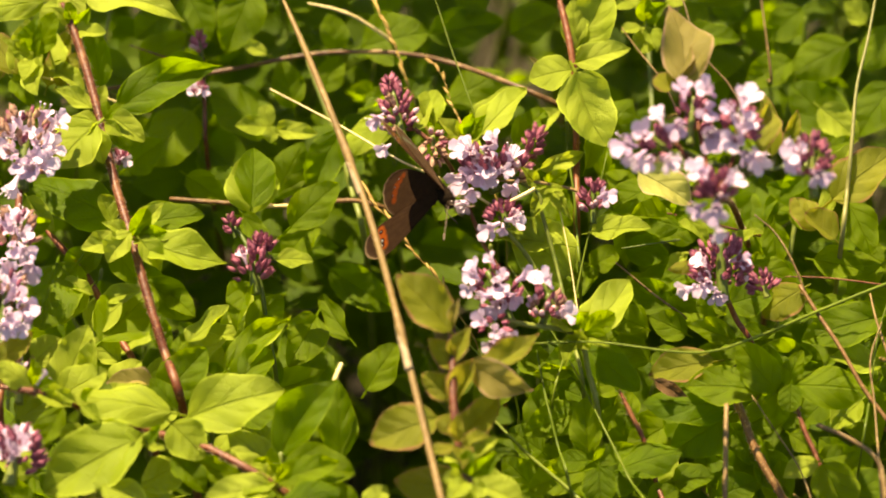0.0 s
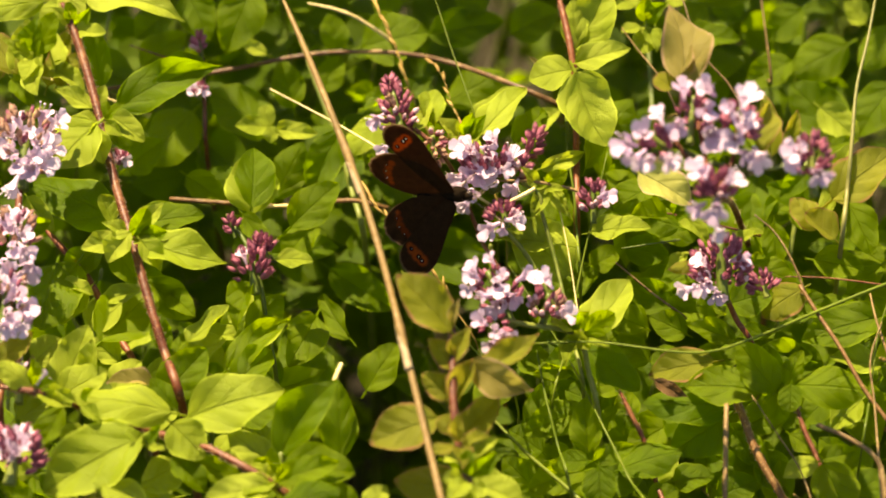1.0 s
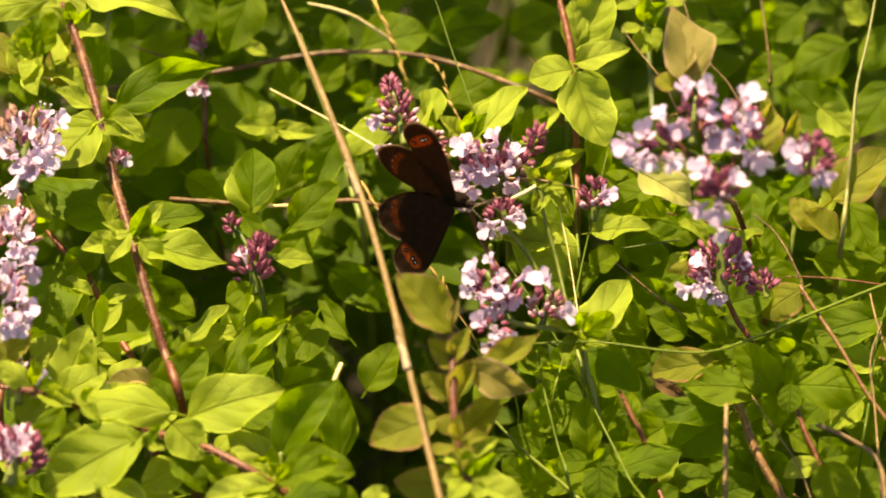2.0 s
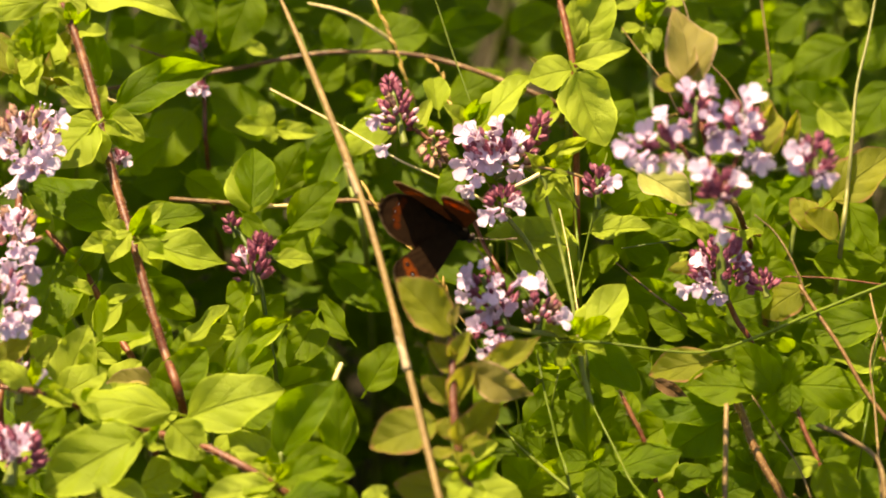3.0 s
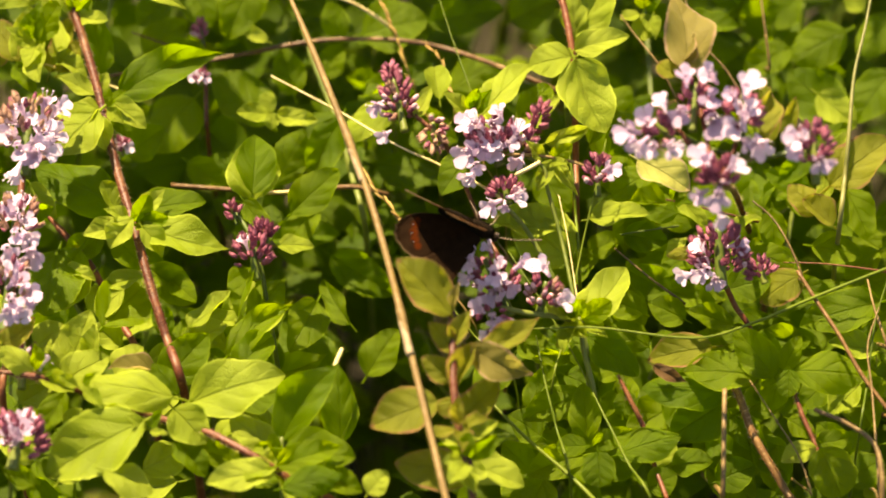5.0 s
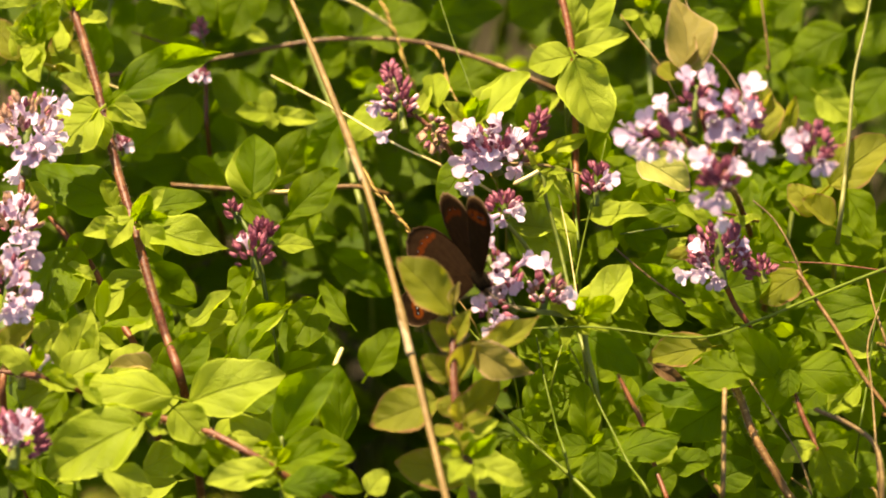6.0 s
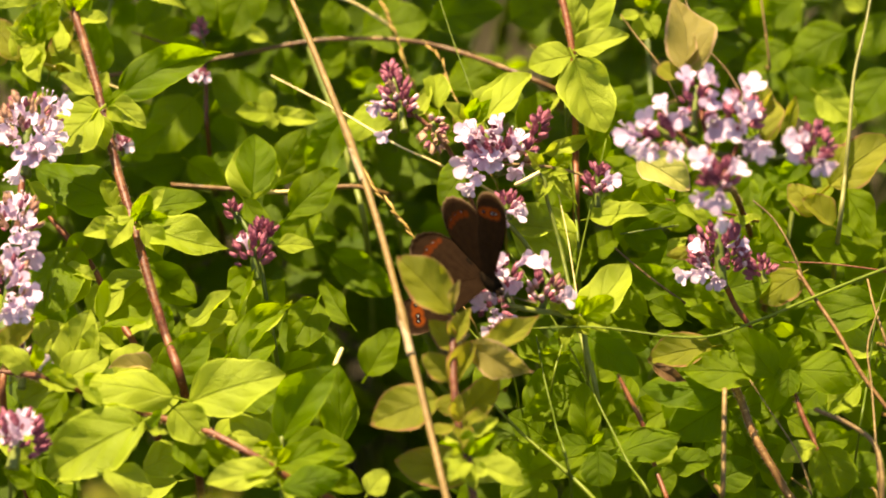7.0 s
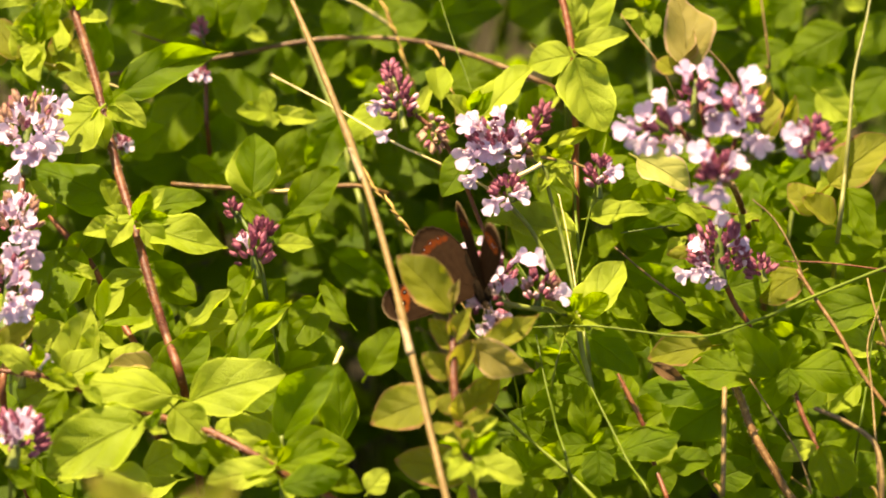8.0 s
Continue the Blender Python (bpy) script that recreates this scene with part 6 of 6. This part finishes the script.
seed_grass([(-0.0189, 0.0844, 0.2730), (-0.0164, 0.0787, 0.2710), (-0.0137, 0.0730, 0.2691), (-0.0115, 0.0680, 0.2657), (-0.0090, 0.0630, 0.2604), (-0.0064, 0.0610, 0.2525)], 16, "dry golden seed grass with close-lying seeds")
seed_grass([(-0.0027, 0.0587, 0.2715), (0.0001, 0.0539, 0.2699), (0.0023, 0.0466, 0.2676), (0.0052, 0.0402, 0.2655), (0.0095, 0.0328, 0.2577)], 8, "thin dry seed grass among flowers", size=0.003)

# taller weed close before the bed, only its leaf tips rise into view
p = weed = thing("yellow_weed", (-0.075, -0.27, 0.0), "tall weed with yellow-green leaves in front of bed", "plant")
stem(p, [(-0.0550, -0.2356, 0.3899), (-0.072, -0.262, 0.20), (-0.075, -0.270, -0.003)], 0.0012, STEM_GREEN)
leaf(p, (-0.0572, -0.2356, 0.3899), (-0.0706, -0.2271, 0.3993), 0.5, 0, AGED, 1)
leaf(p, (-0.0528, -0.2352, 0.3903), (-0.0411, -0.2277, 0.3986), 0.5, 0, AGED, 0)


# ---- butterfly ----
def wing_material(name, ground_low, ground_high, band, fringe, patches, spots, pupils, share=0.42):
    """Scaled wing: mottled ground colour, orange patches, dark eyespots with pale pupils, a paler fringe. Places in millimetres."""
    m, nodes, links = nodes_of(name)
    nt = m.node_tree
    place, rim = nodes.new("ShaderNodeUVMap"), nodes.new("ShaderNodeUVMap")
    place.uv_map, rim.uv_map = "UVMap", "Rim"
    r = nodes.new("ShaderNodeSeparateXYZ")
    links.new(rim.outputs[0], r.inputs[0])

    def blob(x, y, radius, soft):
        d = nodes.new("ShaderNodeVectorMath")
        d.operation = "DISTANCE"
        links.new(place.outputs[0], d.inputs[0])
        d.inputs[1].default_value = (x, y, 0)
        return spread(nt, d.outputs["Value"], radius - soft, radius + soft, 1.0, 0.0)

    def blobs(many, soft):
        total = None
        for x, y, radius in many:
            b = blob(x, y, radius, soft)
            total = b if total is None else math_node(nt, "MAXIMUM", total, b)
        return total

    fine, coarse = noise_node(nt, 3.5, 4, place.outputs[0]), noise_node(nt, 0.5, 3, place.outputs[0])
    col = mix_colour(nt, spread(nt, math_node(nt, "ADD", math_node(nt, "MULTIPLY", fine, 0.5), math_node(nt, "MULTIPLY", coarse, 0.5)), 0.35, 0.65), ground_low, ground_high)
    if patches:
        worn = math_node(nt, "MULTIPLY", blobs(patches, 0.5), spread(nt, fine, 0.25, 0.6, 0.45, 1.0))
        col = mix_colour(nt, worn, col, band)
    if spots:
        col = mix_colour(nt, blobs(spots, 0.12), col, (0.006, 0.004, 0.004))
        col = mix_colour(nt, blobs(pupils, 0.08), col, (0.75, 0.72, 0.68))
    outer = math_node(nt, "MULTIPLY", spread(nt, r.outputs[1], 0.24, 0.32), spread(nt, r.outputs[1], 0.72, 0.80, 1.0, 0.0))
    col = mix_colour(nt, math_node(nt, "MULTIPLY", outer, spread(nt, r.outputs[0], 0.965, 0.99)), col, fringe)
    bsdf = nodes["Principled BSDF"]
    links.new(col, bsdf.inputs["Base Color"])
    bsdf.inputs["Roughness"].default_value = 0.75
    bsdf.inputs["Specular IOR Level"].default_value = 0.05
    b = nodes.new("ShaderNodeBump")
    b.inputs["Strength"].default_value, b.inputs["Distance"].default_value = 0.25, 0.0002
    links.new(fine, b.inputs["Height"])
    links.new(b.outputs[0], bsdf.inputs["Normal"])
    # the thin scales let through more light than they throw back
    thin = nodes.new("ShaderNodeVectorMath")
    thin.operation = "SCALE"
    thin.inputs["Scale"].default_value = 3.3
    links.new(col, thin.inputs[0])
    tr = nodes.new("ShaderNodeBsdfTranslucent")
    links.new(thin.outputs[0], tr.inputs["Color"])
    mx = nodes.new("ShaderNodeMixShader")
    mx.inputs[0].default_value = share
    links.new(bsdf.outputs[0], mx.inputs[1])
    links.new(tr.outputs[0], mx.inputs[2])
    links.new(mx.outputs[0], nodes["Material Output"].inputs["Surface"])
    return m


FORE_WAY, HIND_WAY = Vector((-0.635, 0.772)), Vector((-0.949, 0.316))


def on_wing(way, s, q):
    """Millimetres along the wing's length and towards the body, in the butterfly's own x and y."""
    return way.x * s + (-way.y) * q, way.y * s + way.x * q


def marks(way, many):
    return [(*on_wing(way, s * 1.11, q), r) for s, q, r in many]


FORE_PATCH = marks(FORE_WAY, ((16.4, -1.5, 1.5), (16.2, 0.2, 1.6), (15.9, 1.9, 1.4), (15.6, 3.0, 1.0)))
FORE_SPOTS = marks(FORE_WAY, ((16.6, -1.5, 0.66), (16.3, -0.3, 0.7), (15.9, 2.4, 0.6)))
FORE_PUPILS = marks(FORE_WAY, ((16.6, -1.5, 0.13), (16.3, -0.3, 0.14), (15.9, 2.4, 0.08)))
HIND_PATCH = marks(HIND_WAY, ((14.6, -3.6, 0.9), (15.2, -2.0, 1.05), (15.4, -0.2, 1.1), (15.0, 1.6, 1.0), (14.4, 3.0, 0.7)))
HIND_SPOTS = marks(HIND_WAY, ((15.7, -2.6, 0.38), (15.9, -0.4, 0.38), (15.5, 1.8, 0.34)))
HIND_PUPILS = marks(HIND_WAY, ((15.7, -2.6, 0.07), (15.9, -0.4, 0.07), (15.5, 1.8, 0.06)))
DARK_LOW, DARK_HIGH, ORANGE, FRINGE = (0.0190, 0.0090, 0.0038), (0.029, 0.0142, 0.0060), (0.200, 0.042, 0.006), (0.11, 0.075, 0.04)
FORE_TOP = wing_material("forewing_upper", DARK_LOW, DARK_HIGH, ORANGE, FRINGE, FORE_PATCH, FORE_SPOTS, FORE_PUPILS)
HIND_TOP = wing_material("hindwing_upper", DARK_LOW, DARK_HIGH, (0.11, 0.020, 0.003), FRINGE, HIND_PATCH, HIND_SPOTS, HIND_PUPILS)
FORE_UNDER = wing_material("forewing_under", (0.055, 0.025, 0.011), (0.100, 0.047, 0.020), (0.20, 0.085, 0.026), (0.16, 0.12, 0.08), FORE_PATCH, FORE_SPOTS, FORE_PUPILS)
HIND_UNDER = wing_material("hindwing_under", (0.055, 0.030, 0.015), (0.11, 0.063, 0.031), (0.13, 0.135, 0.08), (0.22, 0.17, 0.11), HIND_PATCH, (), ())
FUR = plain("dark_fur", (0.006, 0.004, 0.002), (0.020, 0.012, 0.006), 4000, 0.9, 0.9)
FUR.node_tree.nodes["Principled BSDF"].inputs["Specular IOR Level"].default_value = 0.04
EYE_DARK = plain("insect_eye", (0.02, 0.012, 0.008), (0.05, 0.03, 0.02), 5000, 0.25, 0.1)
LIMB = plain("insect_limb", (0.08, 0.05, 0.03), (0.20, 0.13, 0.08), 2000, 0.6, 0.2)


def wing_mesh(name, way, outline, top, under, sign, scallop):
    """A wing as a thin closed sheet: upper scales on one side, under scales on the other, ribbed by its veins."""
    rim = bend([(s, q, 0) for s, q in outline], 5)
    n, rings = len(rim), 9
    verts, uv, edge, faces, mats = [], [], [], [], []
    for layer, lift in enumerate((0.06, -0.06)):
        for j in range(rings + 1):
            f = (j / rings) ** 0.8
            for i, p in enumerate(rim):
                wave = 1 + (scallop * math.sin(i * 1.9) if j == rings else 0)
                s, q = p.x * f * wave, p.y * f
                x, y = on_wing(way, s, q)
                z = lift + 0.06 * f * math.sin(i * 0.95) * (1 - 0.5 * f) - 0.6 * f * f * math.sin(math.pi * i / n)
                verts.append((x / 1000, sign * y / 1000, z / 1000))
                uv.append((x, y))
                edge.append((f if j else 0.0, i / n))
    w, o = n, n * (rings + 1)
    for layer in (0, 1):
        for j in range(rings):
            for i in range(n - 1):
                a = layer * o + j * w + i
                q = (a, a + 1, a + 1 + w, a + w)
                faces.append(q if (layer == 0) == (sign > 0) else q[::-1])
                mats.append(layer)
    for i in range(n - 1):
        a = rings * w + i
        faces.append((a, a + 1, a + 1 + o, a + o))
        mats.append(0)
    me = mesh_of(name, verts, faces, [top, under], uv, mats)
    layer = me.uv_layers.new(name="Rim")
    index = np.zeros(len(me.loops), dtype=np.int32)
    me.loops.foreach_get("vertex_index", index)
    layer.data.foreach_set("uv", np.asarray(edge, dtype=np.float32)[index].ravel())
    return me


FORE_LINE = ((0.0, -0.83), (6.66, -2.7), (13.32, -4.37), (18.09, -4.89), (21.53, -3.85), (23.53, -1.35), (23.53, 1.25), (22.2, 3.43), (19.54, 4.58), (14.43, 4.47), (8.88, 4.16), (1.11, 2.5))
HIND_LINE = ((0.0, -1.56), (5.55, -5.93), (11.1, -7.18), (15.87, -6.97), (19.54, -5.2), (21.98, -1.98), (21.87, 0.94), (20.09, 3.12), (16.65, 4.68), (11.1, 5.1), (5.55, 4.37), (0.56, 2.7))


def rounded(profile, sides=12):
    """A body of revolution along x through (x, radius) rings, in millimetres."""
    verts, faces = [], []
    for x, r in profile:
        for k in range(sides):
            a = 2 * math.pi * k / sides
            verts.append((x / 1000, r * math.cos(a) / 1000, r * math.sin(a) / 1000))
    for i in range(len(profile) - 1):
        for k in range(sides):
            a, b = i * sides + k, i * sides + (k + 1) % sides
            faces.append((a, b, b + sides, a + sides))
    faces += [tuple(range(sides))[::-1], tuple(range((len(profile) - 1) * sides, len(profile) * sides))]
    return verts, faces


def mm_tube(points, radius, taper=1.0, sides=6):
    return tube_data([Vector(q) / 1000 for q in bend(points, 5)], radius / 1000, sides, taper)


def fur_on(profile, number, length, seed):
    rng, verts, faces = random.Random(seed), [], []
    for _ in range(number):
        k = rng.randrange(len(profile) - 1)
        s, a = rng.random(), rng.uniform(0, 2 * math.pi)
        x = profile[k][0] + (profile[k + 1][0] - profile[k][0]) * s
        r = profile[k][1] + (profile[k + 1][1] - profile[k][1]) * s
        n = Vector((-0.5 + rng.gauss(0, 0.3), math.cos(a), math.sin(a))).normalized()
        p = Vector((x, r * math.cos(a) * 0.95, r * math.sin(a) * 0.95))
        t = n.orthogonal().normalized() * 0.06
        o = len(verts)
        tip = p + n * length * rng.uniform(0.5, 1.1)
        verts += [(p + t) / 1000, (p - t) / 1000, (p + n.cross(t)) / 1000, tip / 1000]
        faces += [(o, o + 1, o + 3), (o + 1, o + 2, o + 3), (o + 2, o, o + 3)]
    return verts, faces


def local_part(name, data, parent, m=None, label=""):
    ob = new(name, data)
    ob.parent = parent
    ob.matrix_basis = m if m is not None else Matrix()
    return tagged(ob, label)


HINGE = 0.0013


def butterfly():
    fly = tagged(new("butterfly"), "dark brown butterfly with orange bands and eyespots on its wings", "butterfly")
    fly.empty_display_size = 0.005
    chest = ((-3.6, 0.9), (-3.0, 1.5), (-1.5, 1.9), (0.5, 2.0), (2.0, 1.7), (3.0, 1.1), (3.3, 0.6))
    belly = ((-3.0, 1.0), (-4.5, 1.35), (-7.5, 1.45), (-9.6, 1.15), (-11.2, 0.7), (-12.0, 0.25))
    low = Matrix.Translation((0, 0, -0.0017))
    thorax = local_part("thorax", mesh_of("thorax", *rounded(chest), [FUR]), fly, low)
    local_part("fur", mesh_of("fur", *fur_on(chest, 700, 1.0, 3), [FUR], smooth=False), thorax)
    abdomen = local_part("abdomen", mesh_of("abdomen", *rounded(belly), [FUR]), fly, low)
    local_part("fur", mesh_of("fur", *fur_on(belly, 500, 0.6, 4), [FUR], smooth=False), abdomen)
    skull = ((-0.9, 0.7), (-0.4, 1.05), (0.3, 1.05), (0.8, 0.7), (1.1, 0.2))
    head = local_part("head", mesh_of("head", *rounded(skull), [FUR]), fly, Matrix.Translation((0.0038, 0, -0.0012)))
    for s in (1, -1):
        local_part("eye", mesh_of("eye", *rounded(((-0.7, 0.1), (-0.5, 0.5), (0, 0.7), (0.5, 0.5), (0.7, 0.1)), 10), [EYE_DARK]), head, Matrix.Translation((0.0002, s * 0.0007, 0.0002)))
        v, f = join_data([mm_tube([(4.4, s * 0.4, -0.5), (8.0, s * 2.2, 0.6), (12.5, s * 5.0, 1.4)], 0.09),
                          mm_tube([(12.0, s * 4.7, 1.3), (12.8, s * 5.2, 1.45), (13.6, s * 5.7, 1.6)], 0.24, 0.6)])
        local_part("antenna", mesh_of("antenna", v, f, [LIMB]), fly, None, "thin clubbed antenna")
        for x, reach in ((1.2, 2.0), (-1.4, -2.6)):
            v, f = mm_tube([(x, s * 0.8, -2.4), (x + reach * 0.5, s * 2.6, -3.2), (x + reach, s * 3.0, -6.4), (x + reach * 1.3, s * 3.2, -7.4)], 0.16, 0.5)
            local_part("leg", mesh_of("leg", v, f, [LIMB]), fly)
    v, f = mm_tube([(4.8, 0, -1.6), (6.4, 0, -2.4), (7.0, 0, -4.4)], 0.10, 0.6)
    local_part("proboscis", mesh_of("proboscis", v, f, [LIMB]), fly)
    wings = {}
    for side, s in (("left", 1), ("right", -1)):
        fore = wing_mesh("forewing", FORE_WAY, FORE_LINE, FORE_TOP, FORE_UNDER, s, 0.004)
        hind = wing_mesh("hindwing", HIND_WAY, HIND_LINE, HIND_TOP, HIND_UNDER, s, 0.010)
        wings[side, "fore"] = local_part("forewing", fore, fly, Matrix.Translation((0, s * HINGE, 0.0002)))
        wings[side, "hind"] = local_part("hindwing", hind, fly, Matrix.Translation((0, s * HINGE, -0.0001)))
    return fly, wings


fly, wings = butterfly()


# ---- what moves ----
def sway(ob, height, rows):
    """A plant rocks on its foot: rows of seconds and how far its head goes, across and upwards, in millimetres."""
    x, y, z = ob.matrix_basis.translation
    walk(ob, [(t, pose(x, y, z, -math.degrees(up / 0.669 / height / 1000), math.degrees(across / height / 1000), 0)) for t, across, up in rows])


def wing_beat(wing, sign, lift, rows):
    """rows: seconds, raise of the wing above the body's plane and forward sweep, in degrees."""
    walk(wing, [(t, Matrix.Translation((0, sign * HINGE, lift)) @ Matrix.Rotation(sign * radians(up), 4, "X") @ Matrix.Rotation(sign * radians(sweep), 4, "Z"))
                for t, up, sweep in rows])


def motions():
    walk(fly, [
        (0.0, pose(-0.0005, -0.0039, 0.2817, 42.9, -2.3, -66.4)),
        (0.2, pose(0.0003, -0.0039, 0.2817, 44.9, -3.6, -67.0)),
        (0.3, pose(0.0015, -0.0045, 0.2805, 73.8, -27.5, -61.2)),
        (0.4, pose(0.0014, -0.0028, 0.2819, 100.5, -27.5, -48.4)),
        (0.6, pose(0.0023, -0.0037, 0.2804, 80.2, -15.4, -23.3)),
        (1.0, pose(0.0025, -0.0037, 0.2805, 77.2, -14.4, -20.7)),
        (1.5, pose(0.0026, -0.0035, 0.2802, 77.7, -13.1, -20.2)),
        (1.6, pose(0.0027, -0.0036, 0.2802, 77.7, -12.4, -19.9)),
        (2.8, pose(0.0025, -0.0120, 0.2794, 63.6, 17.8, -42.9)),
        (3.0, pose(0.0040, -0.0137, 0.2782, 52.8, 37.5, -2.0)),
        (3.5, pose(0.0073, -0.0145, 0.2776, 61.8, 28.4, -20.4)),
        (4.0, pose(0.0066, -0.0146, 0.2779, 56.2, 32.0, -15.4)),
        (4.5, pose(0.0075, -0.0144, 0.2786, 63.2, 29.8, -11.6)),
        (5.8, pose(0.0117, -0.0345, 0.2799, 79.9, 26.4, 0.0)),
        (5.9, pose(0.0095, -0.0352, 0.2792, 13.6, -3.9, -44.4)),
        (6.0, pose(0.0082, -0.0367, 0.2782, 57.1, 21.8, -52.7)),
        (6.5, pose(0.0106, -0.0365, 0.2792, 53.7, 24.6, -46.2)),
        (7.0, pose(0.0108, -0.0377, 0.2786, 53.5, 17.6, -44.8)),
        (7.5, pose(0.0101, -0.0380, 0.2787, 57.9, 21.9, -46.7)),
        (8.0, pose(0.0086, -0.0385, 0.2759, 45.8, 25.7, -66.0)),
    ])
    wing_beat(wings["left", "fore"], 1, 0.0002, [(0.0, 82.2, -11.5), (0.2, 83.6, -9.3), (0.3, 51.9, 1.7), (0.4, 16.3, -17.7), (0.6, 18.3, -7.2), (1.0, 14.6, -8.3), (1.5, 15.5, -11.1), (1.6, 15.6, -11.1), (2.8, 42.7, -34.9), (3.0, 78.8, -6.9), (3.5, 62.0, -15.8), (4.0, 67.8, -11.0), (4.5, 60.2, -3.3), (5.8, 90.6, -16.2), (5.9, 70.6, 1.2), (6.0, 32.0, -13.1), (6.5, 34.6, -11.0), (7.0, 28.4, -14.1), (7.5, 30.4, -12.5), (8.0, 42.7, -26.4)])
    wing_beat(wings["left", "hind"], 1, -0.0001, [(0.0, 82.0, 0.5), (0.2, 86.3, 1.4), (0.3, 53.0, 0.0), (0.4, 17.4, 8.6), (0.6, 19.1, -0.8), (1.0, 15.5, 0.7), (1.5, 15.0, 0.8), (1.6, 15.2, 0.3), (2.8, 45.4, -8.0), (3.0, 79.6, 12.8), (3.5, 59.7, 15.4), (4.0, 60.7, 22.0), (4.5, 58.9, 20.2), (5.8, 88.4, 14.8), (5.9, 68.4, 5.2), (6.0, 28.3, -0.3), (6.5, 25.6, -0.7), (7.0, 22.4, -0.5), (7.5, 22.4, -2.8), (8.0, 51.8, -6.1)])
    wing_beat(wings["right", "fore"], -1, 0.0002, [(0.0, 3.2, -28.3), (0.2, 5.4, -27.0), (0.3, 37.8, -13.9), (0.4, 48.6, -5.4), (0.6, 16.5, -2.3), (1.0, 10.8, -1.9), (1.5, 13.4, -3.1), (1.6, 13.2, -3.2), (2.8, 15.3, -22.5), (3.0, 32.5, -10.8), (3.5, 51.0, -17.5), (4.0, 43.6, -15.2), (4.5, 37.5, -14.4), (5.8, 74.6, 0.0), (5.9, 9.9, -1.3), (6.0, -1.8, -18.9), (6.5, 2.1, -20.3), (7.0, 14.4, -15.7), (7.5, 7.4, -17.2), (8.0, 16.5, -19.5)])
    wing_beat(wings["right", "hind"], -1, -0.0001, [(0.0, -8.1, -7.8), (0.2, -5.8, -8.0), (0.3, 28.8, 1.8), (0.4, 19.4, -1.0), (0.6, 10.8, -7.2), (1.0, 5.1, -5.5), (1.5, 9.8, -6.5), (1.6, 9.6, -6.4), (2.8, 11.6, 9.5), (3.0, 22.1, 11.2), (3.5, 31.9, 3.0), (4.0, 27.1, 2.2), (4.5, 29.5, -2.2), (5.8, 72.3, 0.0), (5.9, 7.6, 5.0), (6.0, 2.2, 2.5), (6.5, 5.8, 5.5), (7.0, 7.5, 7.1), (7.5, 10.4, 7.1), (8.0, 16.5, 2.0)])
    sway(middle, 0.27, [(0, 0, 0), (1.7, 0.1, 0.1), (2.8, 1.0, 2.4), (3.0, 1.2, 2.7), (3.5, 1.7, 2.7), (4.0, 1.8, 2.7), (4.5, 1.5, 2.5), (5.2, 1.4, 2.2), (5.8, 1.0, 0.8), (6.0, 1.0, 0.6), (6.5, 1.4, 0.8), (7.0, 1.3, 0.4), (7.5, 1.3, 0.6), (8.0, 1.8, 1.8)])
    sway(droop, 0.27, [(0, 0, 0), (1.7, 0, 0), (2.8, 0, 2.3), (3.0, 0, 2.5), (3.5, 0.4, 2.5), (4.0, 0.8, 2.4), (4.5, 0.8, 2.4), (5.8, 0, -0.8), (6.0, 0, -1.0), (6.5, 0.5, -0.6), (7.0, 0.5, -1.1), (7.5, 0.2, -1.1), (7.7, 0.6, 0.5), (8.0, 1.3, 1.7)])
    sway(lowhead, 0.25, [(0, 0, 0), (1.7, 0, 0), (2.8, -1.0, -0.8), (3.0, -1.1, -0.85), (3.5, -0.6, -0.55), (4.0, -0.7, -0.85), (4.5, -0.6, -0.5), (5.2, -0.4, -0.3), (6.0, 0.15, 0), (6.5, 0.3, 0), (7.0, 0, 0.1), (7.5, 0.15, -0.1), (7.8, -0.6, 0.2), (8.0, -1.2, 0.4)])
    sway(tall, 0.28, [(0, 0, 0), (1.0, 0, 0.1), (1.7, 0.3, 0.1), (2.8, 0.7, -0.1), (3.5, 0.85, -0.1), (4.0, 1.0, 0.1), (4.5, 0.85, 0.1), (6.0, 1.0, -0.4), (6.5, 1.1, -0.5), (7.0, 1.0, -0.4), (7.5, 0.85, -0.1), (8.0, 0.85, 0.4)])
    sway(fore, 0.26, [(0, 0, 0), (1.2, 0, 0), (1.4, -0.7, -0.2), (1.5, -1.4, -0.5), (1.6, -0.9, -0.3), (1.8, 0, 0), (3.0, 0, -0.6), (3.5, 0, -0.1), (6.0, 0.1, 0.4), (7.0, 0.1, 0.6), (8.0, 0.1, 0.6)])
    sway(stalk, 0.30, [(0, 0, 0), (1.2, 0, 0), (1.3, 0.2, 0), (1.4, -1.0, -0.1), (1.5, -2.7, -0.2), (1.6, -1.8, -0.1), (1.8, -0.3, 0), (3.0, -0.5, 0), (3.5, -0.5, 0), (4.0, -0.2, 0), (4.5, 0.2, 0), (6.0, 0.3, 0), (7.0, 0.4, 0), (8.0, 0.3, 0)])
    sway(weed, 0.36, [(0, 0, -1.5), (3.5, 0, -1.5), (3.7, 0, 0), (3.85, 0.4, 2.2), (4.0, 0, 1.6), (4.2, 0, -1.5), (5.0, 0, -3.5), (5.8, 0, -2.8), (6.6, 0, -3.5), (7.0, 0, -1.5), (7.25, 0.3, 0.6), (7.4, 0, 0.2), (7.6, 0, -2.2), (7.8, 0, -0.6), (7.9, 0.3, 0.8), (8.0, 0.2, 0.6)])


motions()
